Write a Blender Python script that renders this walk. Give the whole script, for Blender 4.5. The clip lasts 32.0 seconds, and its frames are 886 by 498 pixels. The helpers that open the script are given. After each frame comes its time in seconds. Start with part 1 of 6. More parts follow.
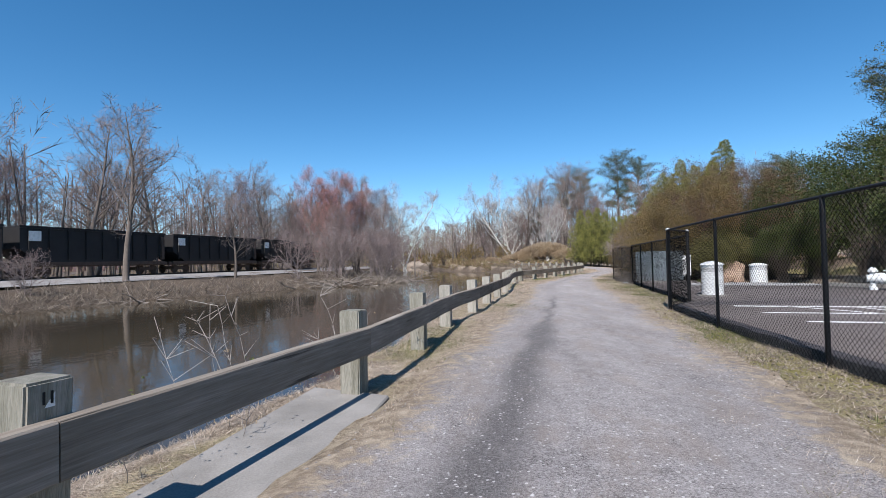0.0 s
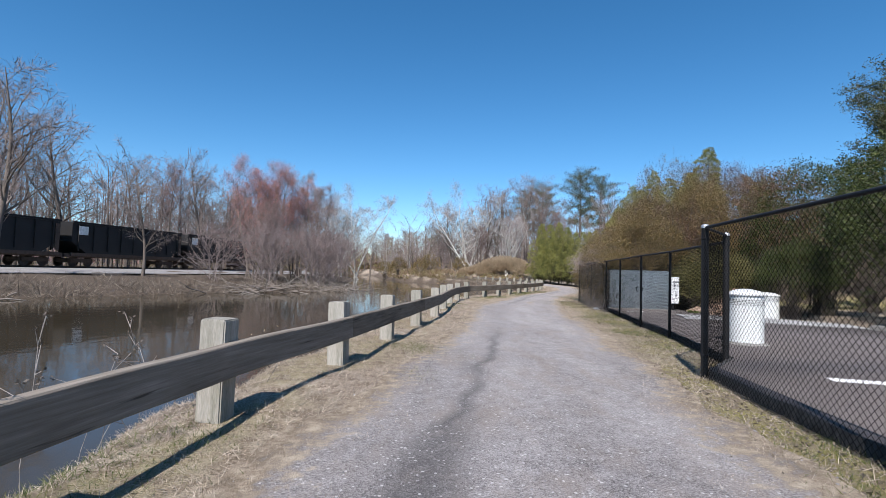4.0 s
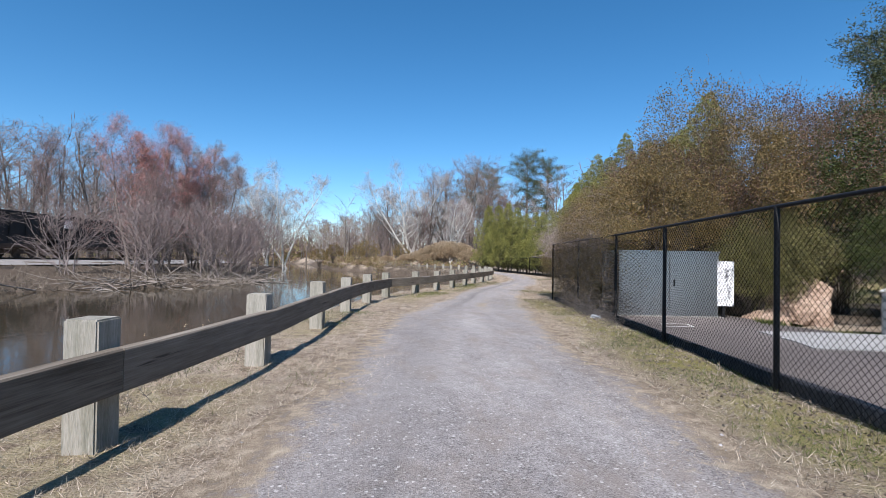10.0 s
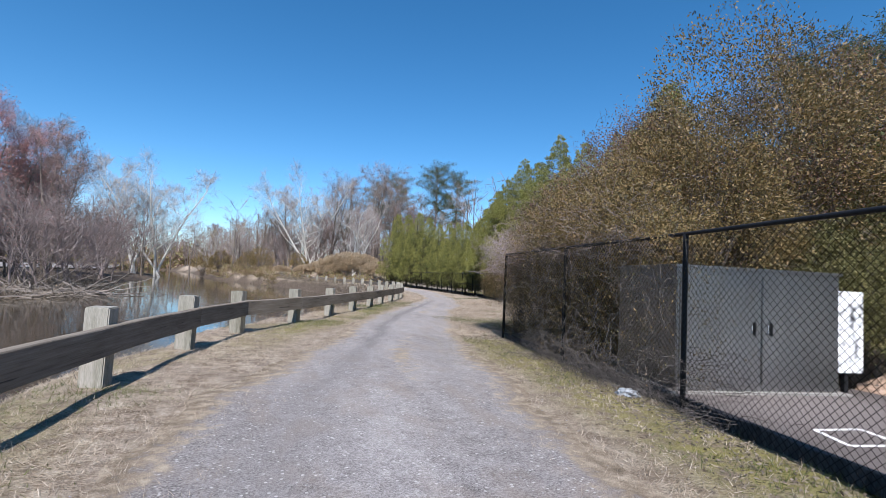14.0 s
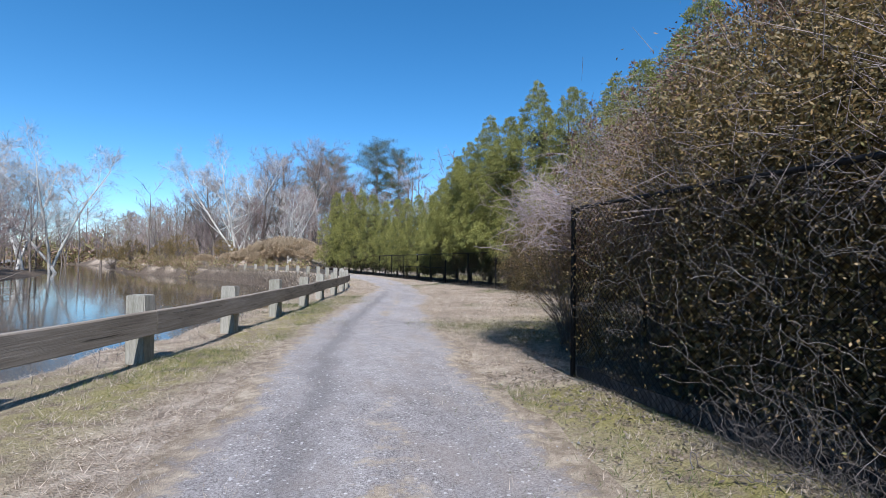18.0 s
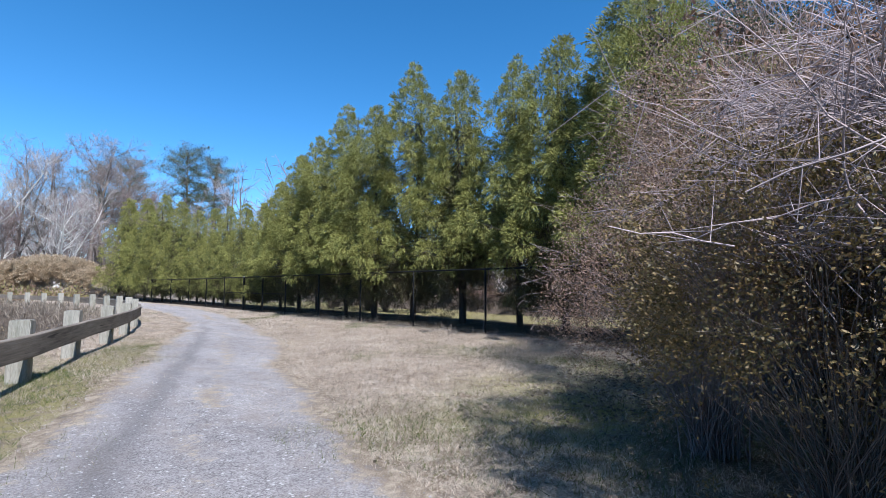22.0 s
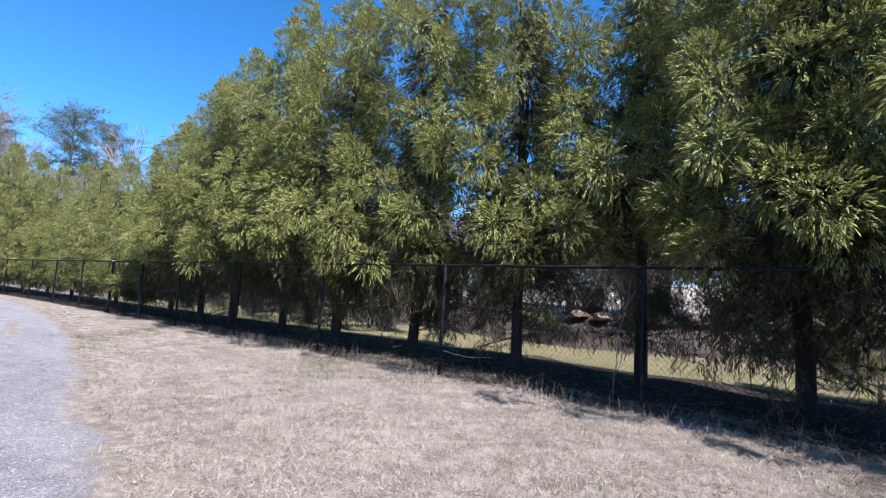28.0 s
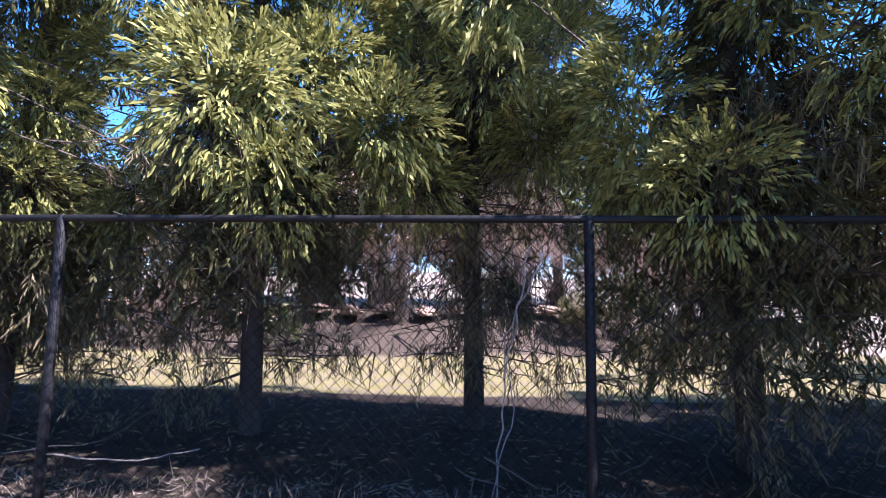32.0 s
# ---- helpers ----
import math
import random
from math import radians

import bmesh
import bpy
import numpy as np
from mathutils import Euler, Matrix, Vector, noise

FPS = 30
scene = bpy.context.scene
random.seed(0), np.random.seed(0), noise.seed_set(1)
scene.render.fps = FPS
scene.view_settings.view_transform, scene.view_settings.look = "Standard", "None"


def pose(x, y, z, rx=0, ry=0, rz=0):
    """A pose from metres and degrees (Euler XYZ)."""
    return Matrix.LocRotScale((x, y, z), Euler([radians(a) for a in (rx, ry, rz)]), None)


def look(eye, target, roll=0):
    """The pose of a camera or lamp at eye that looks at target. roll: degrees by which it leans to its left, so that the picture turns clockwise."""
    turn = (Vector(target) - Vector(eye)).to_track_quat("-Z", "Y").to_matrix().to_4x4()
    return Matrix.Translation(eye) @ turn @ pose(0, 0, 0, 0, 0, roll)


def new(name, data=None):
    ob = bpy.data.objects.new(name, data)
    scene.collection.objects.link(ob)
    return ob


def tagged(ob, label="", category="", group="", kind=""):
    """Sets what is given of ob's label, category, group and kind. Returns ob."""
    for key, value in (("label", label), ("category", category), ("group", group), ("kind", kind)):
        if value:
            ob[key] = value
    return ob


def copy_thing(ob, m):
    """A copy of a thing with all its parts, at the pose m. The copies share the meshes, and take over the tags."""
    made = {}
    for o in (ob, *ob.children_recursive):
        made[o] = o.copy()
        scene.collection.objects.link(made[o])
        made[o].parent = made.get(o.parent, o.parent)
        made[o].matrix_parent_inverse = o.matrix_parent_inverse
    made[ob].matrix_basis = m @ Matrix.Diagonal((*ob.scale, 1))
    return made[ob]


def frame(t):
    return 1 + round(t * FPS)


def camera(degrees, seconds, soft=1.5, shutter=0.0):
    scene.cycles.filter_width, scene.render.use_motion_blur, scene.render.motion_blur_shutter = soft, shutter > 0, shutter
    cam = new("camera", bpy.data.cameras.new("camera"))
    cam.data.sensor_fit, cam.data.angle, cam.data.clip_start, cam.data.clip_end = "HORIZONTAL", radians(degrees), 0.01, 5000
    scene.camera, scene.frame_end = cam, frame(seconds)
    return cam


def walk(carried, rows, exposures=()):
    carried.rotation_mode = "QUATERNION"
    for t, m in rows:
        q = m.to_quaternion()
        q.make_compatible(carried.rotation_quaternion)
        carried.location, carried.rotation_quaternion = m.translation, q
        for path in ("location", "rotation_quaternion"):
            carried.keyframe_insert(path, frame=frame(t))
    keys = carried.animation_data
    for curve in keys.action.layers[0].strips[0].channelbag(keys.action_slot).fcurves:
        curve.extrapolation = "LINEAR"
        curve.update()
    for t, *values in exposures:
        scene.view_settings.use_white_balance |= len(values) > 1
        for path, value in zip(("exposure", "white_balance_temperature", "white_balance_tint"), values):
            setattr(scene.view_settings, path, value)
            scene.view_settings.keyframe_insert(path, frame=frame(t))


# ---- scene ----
cam = camera(84.4, 32.0, soft=0.8)
PATH = [
    (0, (1.668, -1.137, 1.343), (1.498, 0.855, 1.393), -1.3),
    (0.5, (1.879, -0.379, 1.357), (1.728, 1.615, 1.37), 0.2),
    (1, (2.019, 0.397, 1.362), (1.998, 2.397, 1.385), 0.2),
    (1.5, (2.171, 1.132, 1.361), (2.153, 3.131, 1.395), 3.1),
    (2, (2.24, 1.953, 1.33), (2.21, 3.953, 1.359), 0.4),
    (2.5, (2.409, 2.735, 1.34), (2.378, 4.734, 1.396), 1.3),
    (3, (2.515, 3.47, 1.33), (2.478, 5.469, 1.381), 0.1),
    (3.5, (2.654, 4.218, 1.307), (2.639, 6.217, 1.381), 1.8),
    (5.5, (3.089, 6.912, 1.294), (3.085, 8.908, 1.42), 1.4),
    (6, (3.24, 7.618, 1.304), (3.307, 9.612, 1.45), 0.5),
    (6.5, (3.395, 8.293, 1.25), (3.574, 10.284, 1.322), 3.4),
    (7, (3.524, 9.043, 1.226), (3.78, 11.026, 1.26), 3.7),
    (7.5, (3.595, 9.803, 1.232), (3.768, 11.795, 1.282), 3.8),
    (8, (3.736, 10.483, 1.232), (3.918, 12.472, 1.332), 2.1),
    (8.5, (3.778, 11.227, 1.244), (3.976, 13.216, 1.318), 3.1),
    (9, (3.866, 11.947, 1.256), (4.063, 13.936, 1.32), 1.7),
    (9.5, (3.942, 12.639, 1.27), (4.138, 14.628, 1.319), 2.8),
    (10, (4.018, 13.36, 1.259), (4.226, 15.349, 1.308), 1.2),
    (10.5, (4.109, 14.109, 1.239), (4.407, 16.084, 1.344), 1.0),
    (11, (4.17, 14.859, 1.248), (4.575, 16.81, 1.413), 1.4),
    (11.5, (4.282, 15.567, 1.268), (4.901, 17.459, 1.46), 1.4),
    (12, (4.37, 16.344, 1.29), (5.061, 18.212, 1.479), 0.7),
    (12.5, (4.463, 17.09, 1.272), (5.132, 18.975, 1.315), 1.3),
    (13, (4.597, 17.836, 1.307), (5.19, 19.743, 1.403), 1.8),
    (13.5, (4.691, 18.516, 1.312), (5.274, 20.427, 1.409), 2.4),
    (14, (4.82, 19.253, 1.292), (5.405, 21.162, 1.411), 2.9),
    (14.5, (4.931, 19.953, 1.286), (5.53, 21.858, 1.399), 1.3),
    (16.5, (5.463, 22.605, 1.29), (6.203, 24.462, 1.347), 0.9),
    (17, (5.562, 23.472, 1.311), (6.324, 25.319, 1.381), 2.8),
    (17.5, (5.77, 24.313, 1.265), (6.551, 26.153, 1.341), 2.4),
    (18, (5.87, 25.0, 1.28), (6.685, 26.826, 1.334), 0.7),
    (18.5, (5.974, 25.596, 1.299), (6.854, 27.389, 1.385), 1.4),
    (19, (6.127, 26.34, 1.292), (7.068, 28.102, 1.39), 0.7),
    (19.5, (6.305, 26.967, 1.303), (7.314, 28.691, 1.387), 0.5),
    (20, (6.487, 27.631, 1.321), (7.531, 29.335, 1.416), 2.3),
    (20.5, (6.678, 28.375, 1.336), (7.791, 30.032, 1.461), 0.8),
    (21, (6.935, 29.096, 1.376), (8.16, 30.666, 1.562), 1.4),
    (21.5, (7.098, 29.725, 1.321), (8.417, 31.216, 1.513), 1.2),
    (22, (7.331, 30.384, 1.28), (8.723, 31.812, 1.436), 0.2),
    (22.5, (7.467, 30.908, 1.281), (8.912, 32.284, 1.422), -0.4),
    (23, (7.584, 31.487, 1.274), (9.093, 32.788, 1.454), 1.1),
    (23.5, (7.833, 32.122, 1.27), (9.389, 33.369, 1.418), 2.1),
    (24, (8.041, 32.791, 1.274), (9.639, 33.986, 1.406), 0.5),
    (24.5, (8.34, 33.384, 1.313), (9.927, 34.595, 1.441), 2.2),
    (25, (8.588, 33.991, 1.318), (10.193, 35.176, 1.463), 1.6),
    (25.5, (8.912, 34.601, 1.296), (10.503, 35.8, 1.468), 2.0),
    (27.5, (10.960, 37.159, 1.309), (12.545, 38.366, 1.476), 2.7),
    (28, (11.253, 37.757, 1.268), (12.856, 38.937, 1.462), 3.6),
    (28.5, (11.550, 38.350, 1.248), (13.190, 39.483, 1.413), 3.2),
    (29, (11.917, 38.900, 1.254), (13.639, 39.907, 1.395), 2.5),
    (29.5, (12.297, 39.364, 1.271), (14.134, 40.141, 1.431), 1.6),
    (30, (12.753, 39.734, 1.283), (14.677, 40.245, 1.475), 0.8),
    (30.5, (13.246, 39.972, 1.277), (15.206, 40.333, 1.442), 2.0),
    (31, (13.771, 40.077, 1.278), (15.757, 40.273, 1.413), 1.0),
    (31.5, (14.367, 40.073, 1.285), (16.352, 40.232, 1.472), 0.6),
    (32, (14.972, 40.040, 1.353), (16.960, 40.137, 1.541), 0.8),
]
walk(cam, [(t, look(eye, target, roll)) for t, eye, target, roll in PATH],
     exposures=[(0, 0.82, 6050, 10), (6, 0.87, 6050, 10), (13, 0.90, 5950, 10), (19, 1.0, 5650, 9), (21, 1.1, 5600, 9), (23, 1.2, 5500, 9), (24, 1.25, 5500, 10), (25, 1.2, 5450, 11), (28, 1.45, 5450, 15), (30, 1.6, 5300, 24), (31, 1.7, 5350, 28), (32, 2.35, 5550, 30)])

# ---- light ----
SUN_EL, SUN_AZ = radians(48), math.atan2(-0.25, -0.968)
world = bpy.data.worlds.new("sky")
scene.world = world
world.use_nodes = True
wn = world.node_tree
sky = wn.nodes.new("ShaderNodeTexSky")
sky.sky_type, sky.sun_disc = "NISHITA", False
sky.sun_elevation, sky.sun_rotation = SUN_EL, SUN_AZ
sky.altitude, sky.air_density, sky.dust_density, sky.ozone_density = 1800, 1.05, 0.02, 2.5
wn.nodes["Background"].inputs["Strength"].default_value = 0.083
hue = wn.nodes.new("ShaderNodeHueSaturation")
hue.inputs["Hue"].default_value, hue.inputs["Saturation"].default_value = 0.493, 1.26
wn.links.new(sky.outputs[0], hue.inputs["Color"])
wn.links.new(hue.outputs[0], wn.nodes["Background"].inputs["Color"])
sun = new("sun", bpy.data.lights.new("sun", "SUN"))
sun.data.energy, sun.data.angle, sun.data.color = 4.7, radians(0.55), (1.0, 0.912, 0.835)
sun.matrix_world = look((0, 0, 60), (60 * 0.25, 60 * 0.968, 60 - 60 * math.tan(SUN_EL)))

# ---- materials ----


def mat_base(name):
    m = bpy.data.materials.new(name)
    m.use_nodes = True
    nt = m.node_tree
    return m, nt, nt.nodes["Principled BSDF"]


def ramp_of(nt, stops, fac):
    r = nt.nodes.new("ShaderNodeValToRGB")
    el = r.color_ramp.elements
    while len(el) < len(stops):
        el.new(0.5)
    for e, (p, c) in zip(el, stops):
        e.position, e.color = p, (*c, 1)
    nt.links.new(fac, r.inputs[0])
    return r.outputs[0]


def coords(nt, scale=(1, 1, 1), kind="Object"):
    tc = nt.nodes.new("ShaderNodeTexCoord")
    mp = nt.nodes.new("ShaderNodeMapping")
    mp.inputs["Scale"].default_value = scale
    nt.links.new(tc.outputs[kind], mp.inputs["Vector"])
    return mp.outputs[0]


def noise_of(nt, vec, scale, detail=4, rough=0.6):
    n = nt.nodes.new("ShaderNodeTexNoise")
    n.inputs["Scale"].default_value, n.inputs["Detail"].default_value, n.inputs["Roughness"].default_value = scale, detail, rough
    nt.links.new(vec, n.inputs["Vector"])
    return n.outputs["Fac"]


def math_of(nt, op, a, b):
    n = nt.nodes.new("ShaderNodeMath")
    n.operation = op
    for i, v in enumerate((a, b)):
        if isinstance(v, (int, float)):
            n.inputs[i].default_value = v
        else:
            nt.links.new(v, n.inputs[i])
    return n.outputs[0]


def mix_of(nt, fac, a, b, blend="MIX"):
    n = nt.nodes.new("ShaderNodeMix")
    n.data_type, n.blend_type = "RGBA", blend
    for i, v in ((0, fac), (6, a), (7, b)):
        if isinstance(v, (int, float)):
            n.inputs[i].default_value = v
        elif isinstance(v, tuple):
            n.inputs[i].default_value = (*v, 1)
        else:
            nt.links.new(v, n.inputs[i])
    return n.outputs[2]


def bump_of(nt, height, strength, distance=0.02):
    b = nt.nodes.new("ShaderNodeBump")
    b.inputs["Strength"].default_value, b.inputs["Distance"].default_value = strength, distance
    nt.links.new(height, b.inputs["Height"])
    nt.links.new(b.outputs[0], nt.nodes["Principled BSDF"].inputs["Normal"])


def surface(name, stops, scale=3.0, fine=40.0, rough=0.85, metal=0.0, bump=0.4, stretch=(1, 1, 1), spec=0.4, depth=0.01, piece=0.0):
    """Two scales of noise through a colour ramp, with fine relief."""
    m, nt, p = mat_base(name)
    v = coords(nt, stretch)
    big, small = noise_of(nt, v, scale, 5), noise_of(nt, v, fine, 3)
    both = math_of(nt, "ADD", math_of(nt, "MULTIPLY", big, 0.6), math_of(nt, "MULTIPLY", small, 0.4))
    if piece:
        oi = nt.nodes.new("ShaderNodeObjectInfo")
        both = math_of(nt, "ADD", both, math_of(nt, "MULTIPLY", math_of(nt, "SUBTRACT", oi.outputs["Random"], 0.5), piece))
    nt.links.new(ramp_of(nt, stops, both), p.inputs["Base Color"])
    p.inputs["Roughness"].default_value, p.inputs["Metallic"].default_value = rough, metal
    p.inputs["Specular IOR Level"].default_value = spec
    bump_of(nt, small, bump, depth)
    return m


def leaf_mat(name, stops, shine=0.35, passing=0.35, grain=0.0):
    """Leaves: each island of the mesh takes its own tone, with light coming through."""
    m, nt, p = mat_base(name)
    geo = nt.nodes.new("ShaderNodeNewGeometry")
    v = coords(nt)
    patch = noise_of(nt, v, 0.9, 3)
    f = math_of(nt, "ADD", math_of(nt, "MULTIPLY", geo.outputs["Random Per Island"], 0.65), math_of(nt, "MULTIPLY", math_of(nt, "SUBTRACT", patch, 0.25), 0.7))
    if grain:
        f = math_of(nt, "ADD", f, math_of(nt, "MULTIPLY", math_of(nt, "SUBTRACT", noise_of(nt, v, 70, 2), 0.5), grain))
    col = ramp_of(nt, stops, f)
    nt.links.new(col, p.inputs["Base Color"])
    p.inputs["Roughness"].default_value, p.inputs["Specular IOR Level"].default_value = 0.6, shine
    t = nt.nodes.new("ShaderNodeBsdfTranslucent")
    nt.links.new(col, t.inputs["Color"])
    mx = nt.nodes.new("ShaderNodeMixShader")
    mx.inputs[0].default_value = passing
    nt.links.new(p.outputs[0], mx.inputs[1])
    nt.links.new(t.outputs[0], mx.inputs[2])
    nt.links.new(mx.outputs[0], nt.nodes["Material Output"].inputs["Surface"])
    return m


M_WOOD = surface("weathered_timber", [(0.25, (0.10, 0.092, 0.07)), (0.40, (0.19, 0.182, 0.144)), (0.52, (0.275, 0.257, 0.218)), (0.72, (0.41, 0.385, 0.34))], 1.6, 22, 0.85, bump=1.0, stretch=(7, 7, 0.7), piece=0.15)


def plank_mat():
    """Weathered board: grain, dark cracks and pale wear run along the length."""
    m, nt, p = mat_base("weathered_plank")
    at = nt.nodes.new("ShaderNodeAttribute")
    at.attribute_name = "along"

    def stretched(sx, sy):
        mp = nt.nodes.new("ShaderNodeMapping")
        mp.inputs["Scale"].default_value = (sx, sy, sy)
        nt.links.new(at.outputs["Vector"], mp.inputs["Vector"])
        return mp.outputs[0]

    grain, fine, wear = noise_of(nt, stretched(1.2, 26), 1.0, 6, 0.7), noise_of(nt, stretched(3, 110), 1.0, 4), noise_of(nt, stretched(0.7, 2.2), 1.0, 5)
    tone = math_of(nt, "ADD", math_of(nt, "MULTIPLY", grain, 0.45), math_of(nt, "ADD", math_of(nt, "MULTIPLY", fine, 0.2), math_of(nt, "MULTIPLY", wear, 0.35)))
    oi = nt.nodes.new("ShaderNodeObjectInfo")
    tone = math_of(nt, "ADD", tone, math_of(nt, "MULTIPLY", math_of(nt, "SUBTRACT", oi.outputs["Random"], 0.5), 0.10))
    col = ramp_of(nt, [(0.34, (0.075, 0.061, 0.047)), (0.45, (0.15, 0.126, 0.10)), (0.56, (0.215, 0.185, 0.153)), (0.72, (0.35, 0.315, 0.275))], tone)
    crack = ramp_of(nt, [(0.64, (1, 1, 1)), (0.70, (0.35, 0.35, 0.35))], noise_of(nt, stretched(0.9, 17), 1.0, 3))
    col = mix_of(nt, 1.0, col, crack, "MULTIPLY")
    nt.links.new(col, p.inputs["Base Color"])
    p.inputs["Roughness"].default_value, p.inputs["Specular IOR Level"].default_value = 0.9, 0.25
    bump_of(nt, math_of(nt, "ADD", math_of(nt, "MULTIPLY", crack, 0.8), math_of(nt, "ADD", grain, fine)), 0.4, 0.006)
    return m


M_PLANK = plank_mat()
M_CONC = surface("concrete", [(0.3, (0.13, 0.122, 0.11)), (0.55, (0.225, 0.213, 0.197)), (0.8, (0.31, 0.296, 0.275))], 1.6, 60, 0.9, bump=0.35)
M_APRON = surface("pale_concrete", [(0.3, (0.21, 0.207, 0.203)), (0.55, (0.29, 0.287, 0.282)), (0.8, (0.36, 0.355, 0.35))], 1.2, 60, 0.9, bump=0.3)
M_BLACK = surface("black_vinyl_steel", [(0.3, (0.006, 0.006, 0.007)), (0.7, (0.014, 0.014, 0.015))], 6, 90, 0.6, bump=0.15, spec=0.25)
M_WIRE = surface("matt_black_wire", [(0.3, (0.005, 0.005, 0.005)), (0.7, (0.010, 0.010, 0.010))], 6, 90, 0.95, bump=0.0, spec=0.02)
M_CAP = surface("galvanised_cap", [(0.3, (0.45, 0.46, 0.47)), (0.7, (0.65, 0.66, 0.67))], 8, 60, 0.4, 0.8, 0.2)
M_RUBBER = surface("black_ground_fabric", [(0.35, (0.014, 0.014, 0.015)), (0.5, (0.045, 0.043, 0.042)), (0.66, (0.11, 0.104, 0.10))], 9, 34, 0.8, bump=1.0, stretch=(1, 3, 0.6), depth=0.03)
M_ASPH = surface("asphalt", [(0.3, (0.098, 0.083, 0.077)), (0.55, (0.148, 0.127, 0.119)), (0.8, (0.205, 0.18, 0.17))], 0.6, 120, 0.9, bump=0.5)
M_PAINT = surface("white_road_paint", [(0.3, (0.5, 0.5, 0.48)), (0.6, (0.78, 0.78, 0.76))], 5, 90, 0.7, bump=0.2)
M_WHITE = surface("white_enamel", [(0.25, (0.50, 0.51, 0.505)), (0.6, (0.66, 0.67, 0.665))], 2, 50, 0.35, bump=0.05, spec=0.5)
# white board; its dark blotches paint the dappled shade of leaves
M_DAPPLED = surface("leaf_dappled_white_board", [(0.40, (0.06, 0.06, 0.065)), (0.47, (0.5, 0.5, 0.5)), (0.54, (0.78, 0.78, 0.77))], 7, 16, 0.6, bump=0.1)
M_VENT = surface("grey_louvre", [(0.3, (0.18, 0.2, 0.22)), (0.7, (0.34, 0.36, 0.38))], 6, 80, 0.5, bump=0.2)
M_STEEL = surface("stainless_cabinet", [(0.25, (0.273, 0.267, 0.267)), (0.55, (0.416, 0.408, 0.408)), (0.8, (0.559, 0.550, 0.546))], 1.3, 60, 0.32, 1.0, 0.08, stretch=(1, 1, 0.35))
M_ROCK = surface("tan_boulder", [(0.32, (0.13, 0.085, 0.06)), (0.48, (0.32, 0.225, 0.165)), (0.7, (0.47, 0.36, 0.28))], 2.6, 14, 0.9, bump=1.0, depth=0.08)
M_TRAIN = surface("black_rail_car", [(0.3, (0.008, 0.008, 0.009)), (0.6, (0.018, 0.017, 0.017)), (0.85, (0.04, 0.034, 0.03))], 0.7, 14, 0.6, bump=0.2)
M_IRON = surface("rusty_steel", [(0.3, (0.05, 0.035, 0.028)), (0.7, (0.12, 0.085, 0.065))], 3, 40, 0.7, 0.3, 0.3)
M_BALLAST = surface("rail_ballast", [(0.3, (0.14, 0.134, 0.13)), (0.55, (0.235, 0.225, 0.22)), (0.8, (0.33, 0.32, 0.31))], 1.0, 9, 0.95, bump=1.0, depth=0.05)
M_BARK = surface("grey_bark", [(0.3, (0.075, 0.06, 0.05)), (0.55, (0.15, 0.125, 0.105)), (0.8, (0.24, 0.205, 0.18))], 1.2, 12, 0.95, bump=0.6, stretch=(1, 1, 0.4))
M_PALE = surface("pale_bark", [(0.3, (0.15, 0.13, 0.11)), (0.5, (0.31, 0.285, 0.255)), (0.75, (0.47, 0.44, 0.40))], 1.0, 8, 0.9, bump=0.4)
M_WHITEBARK = surface("white_sycamore_bark", [(0.3, (0.28, 0.26, 0.23)), (0.5, (0.50, 0.48, 0.44)), (0.75, (0.68, 0.66, 0.62))], 1.0, 8, 0.85, bump=0.3)
M_TWIG = surface("twig_bark", [(0.3, (0.135, 0.108, 0.101)), (0.55, (0.215, 0.176, 0.166)), (0.8, (0.32, 0.272, 0.26))], 1.0, 10, 0.9, bump=0.3)
M_TWIGPALE = surface("silvery_twig", [(0.3, (0.21, 0.185, 0.17)), (0.55, (0.32, 0.29, 0.27)), (0.8, (0.44, 0.40, 0.38))], 1.0, 10, 0.9, bump=0.3)
M_WAND = surface("pinkish_bare_wands", [(0.3, (0.22, 0.175, 0.168)), (0.55, (0.335, 0.275, 0.268)), (0.8, (0.45, 0.385, 0.378))], 1.0, 10, 0.9, bump=0.3)
M_DRIFT = surface("weathered_driftwood", [(0.3, (0.12, 0.10, 0.085)), (0.55, (0.225, 0.195, 0.17)), (0.8, (0.36, 0.325, 0.29))], 1.0, 10, 0.9, bump=0.3)
M_DARKBARK = surface("dark_conifer_bark", [(0.3, (0.035, 0.027, 0.022)), (0.6, (0.075, 0.057, 0.046)), (0.85, (0.13, 0.10, 0.08))], 2.0, 14, 0.95, bump=0.8, stretch=(1, 1, 0.25))
M_STEM = surface("dark_shrub_stem", [(0.3, (0.06, 0.048, 0.04)), (0.6, (0.12, 0.10, 0.085)), (0.85, (0.21, 0.18, 0.16))], 3.0, 20, 0.9, bump=0.4)
M_MAUVE = leaf_mat("mauve_bronze_leaves", [(0.1, (0.09, 0.058, 0.036)), (0.4, (0.225, 0.148, 0.096)), (0.75, (0.345, 0.232, 0.170)), (1.0, (0.45, 0.325, 0.265))], 0.5, 0.35)
M_VINE = surface("dry_vine", [(0.32, (0.035, 0.03, 0.026)), (0.55, (0.11, 0.096, 0.088)), (0.75, (0.265, 0.243, 0.23))], 3.0, 20, 0.9, bump=0.4)
M_CEDAR = leaf_mat("cedar_sprays", [(0.1, (0.072, 0.078, 0.027)), (0.4, (0.195, 0.20, 0.058)), (0.7, (0.29, 0.29, 0.086)), (1.0, (0.40, 0.385, 0.14))], 0.12, 0.28, 0.5)
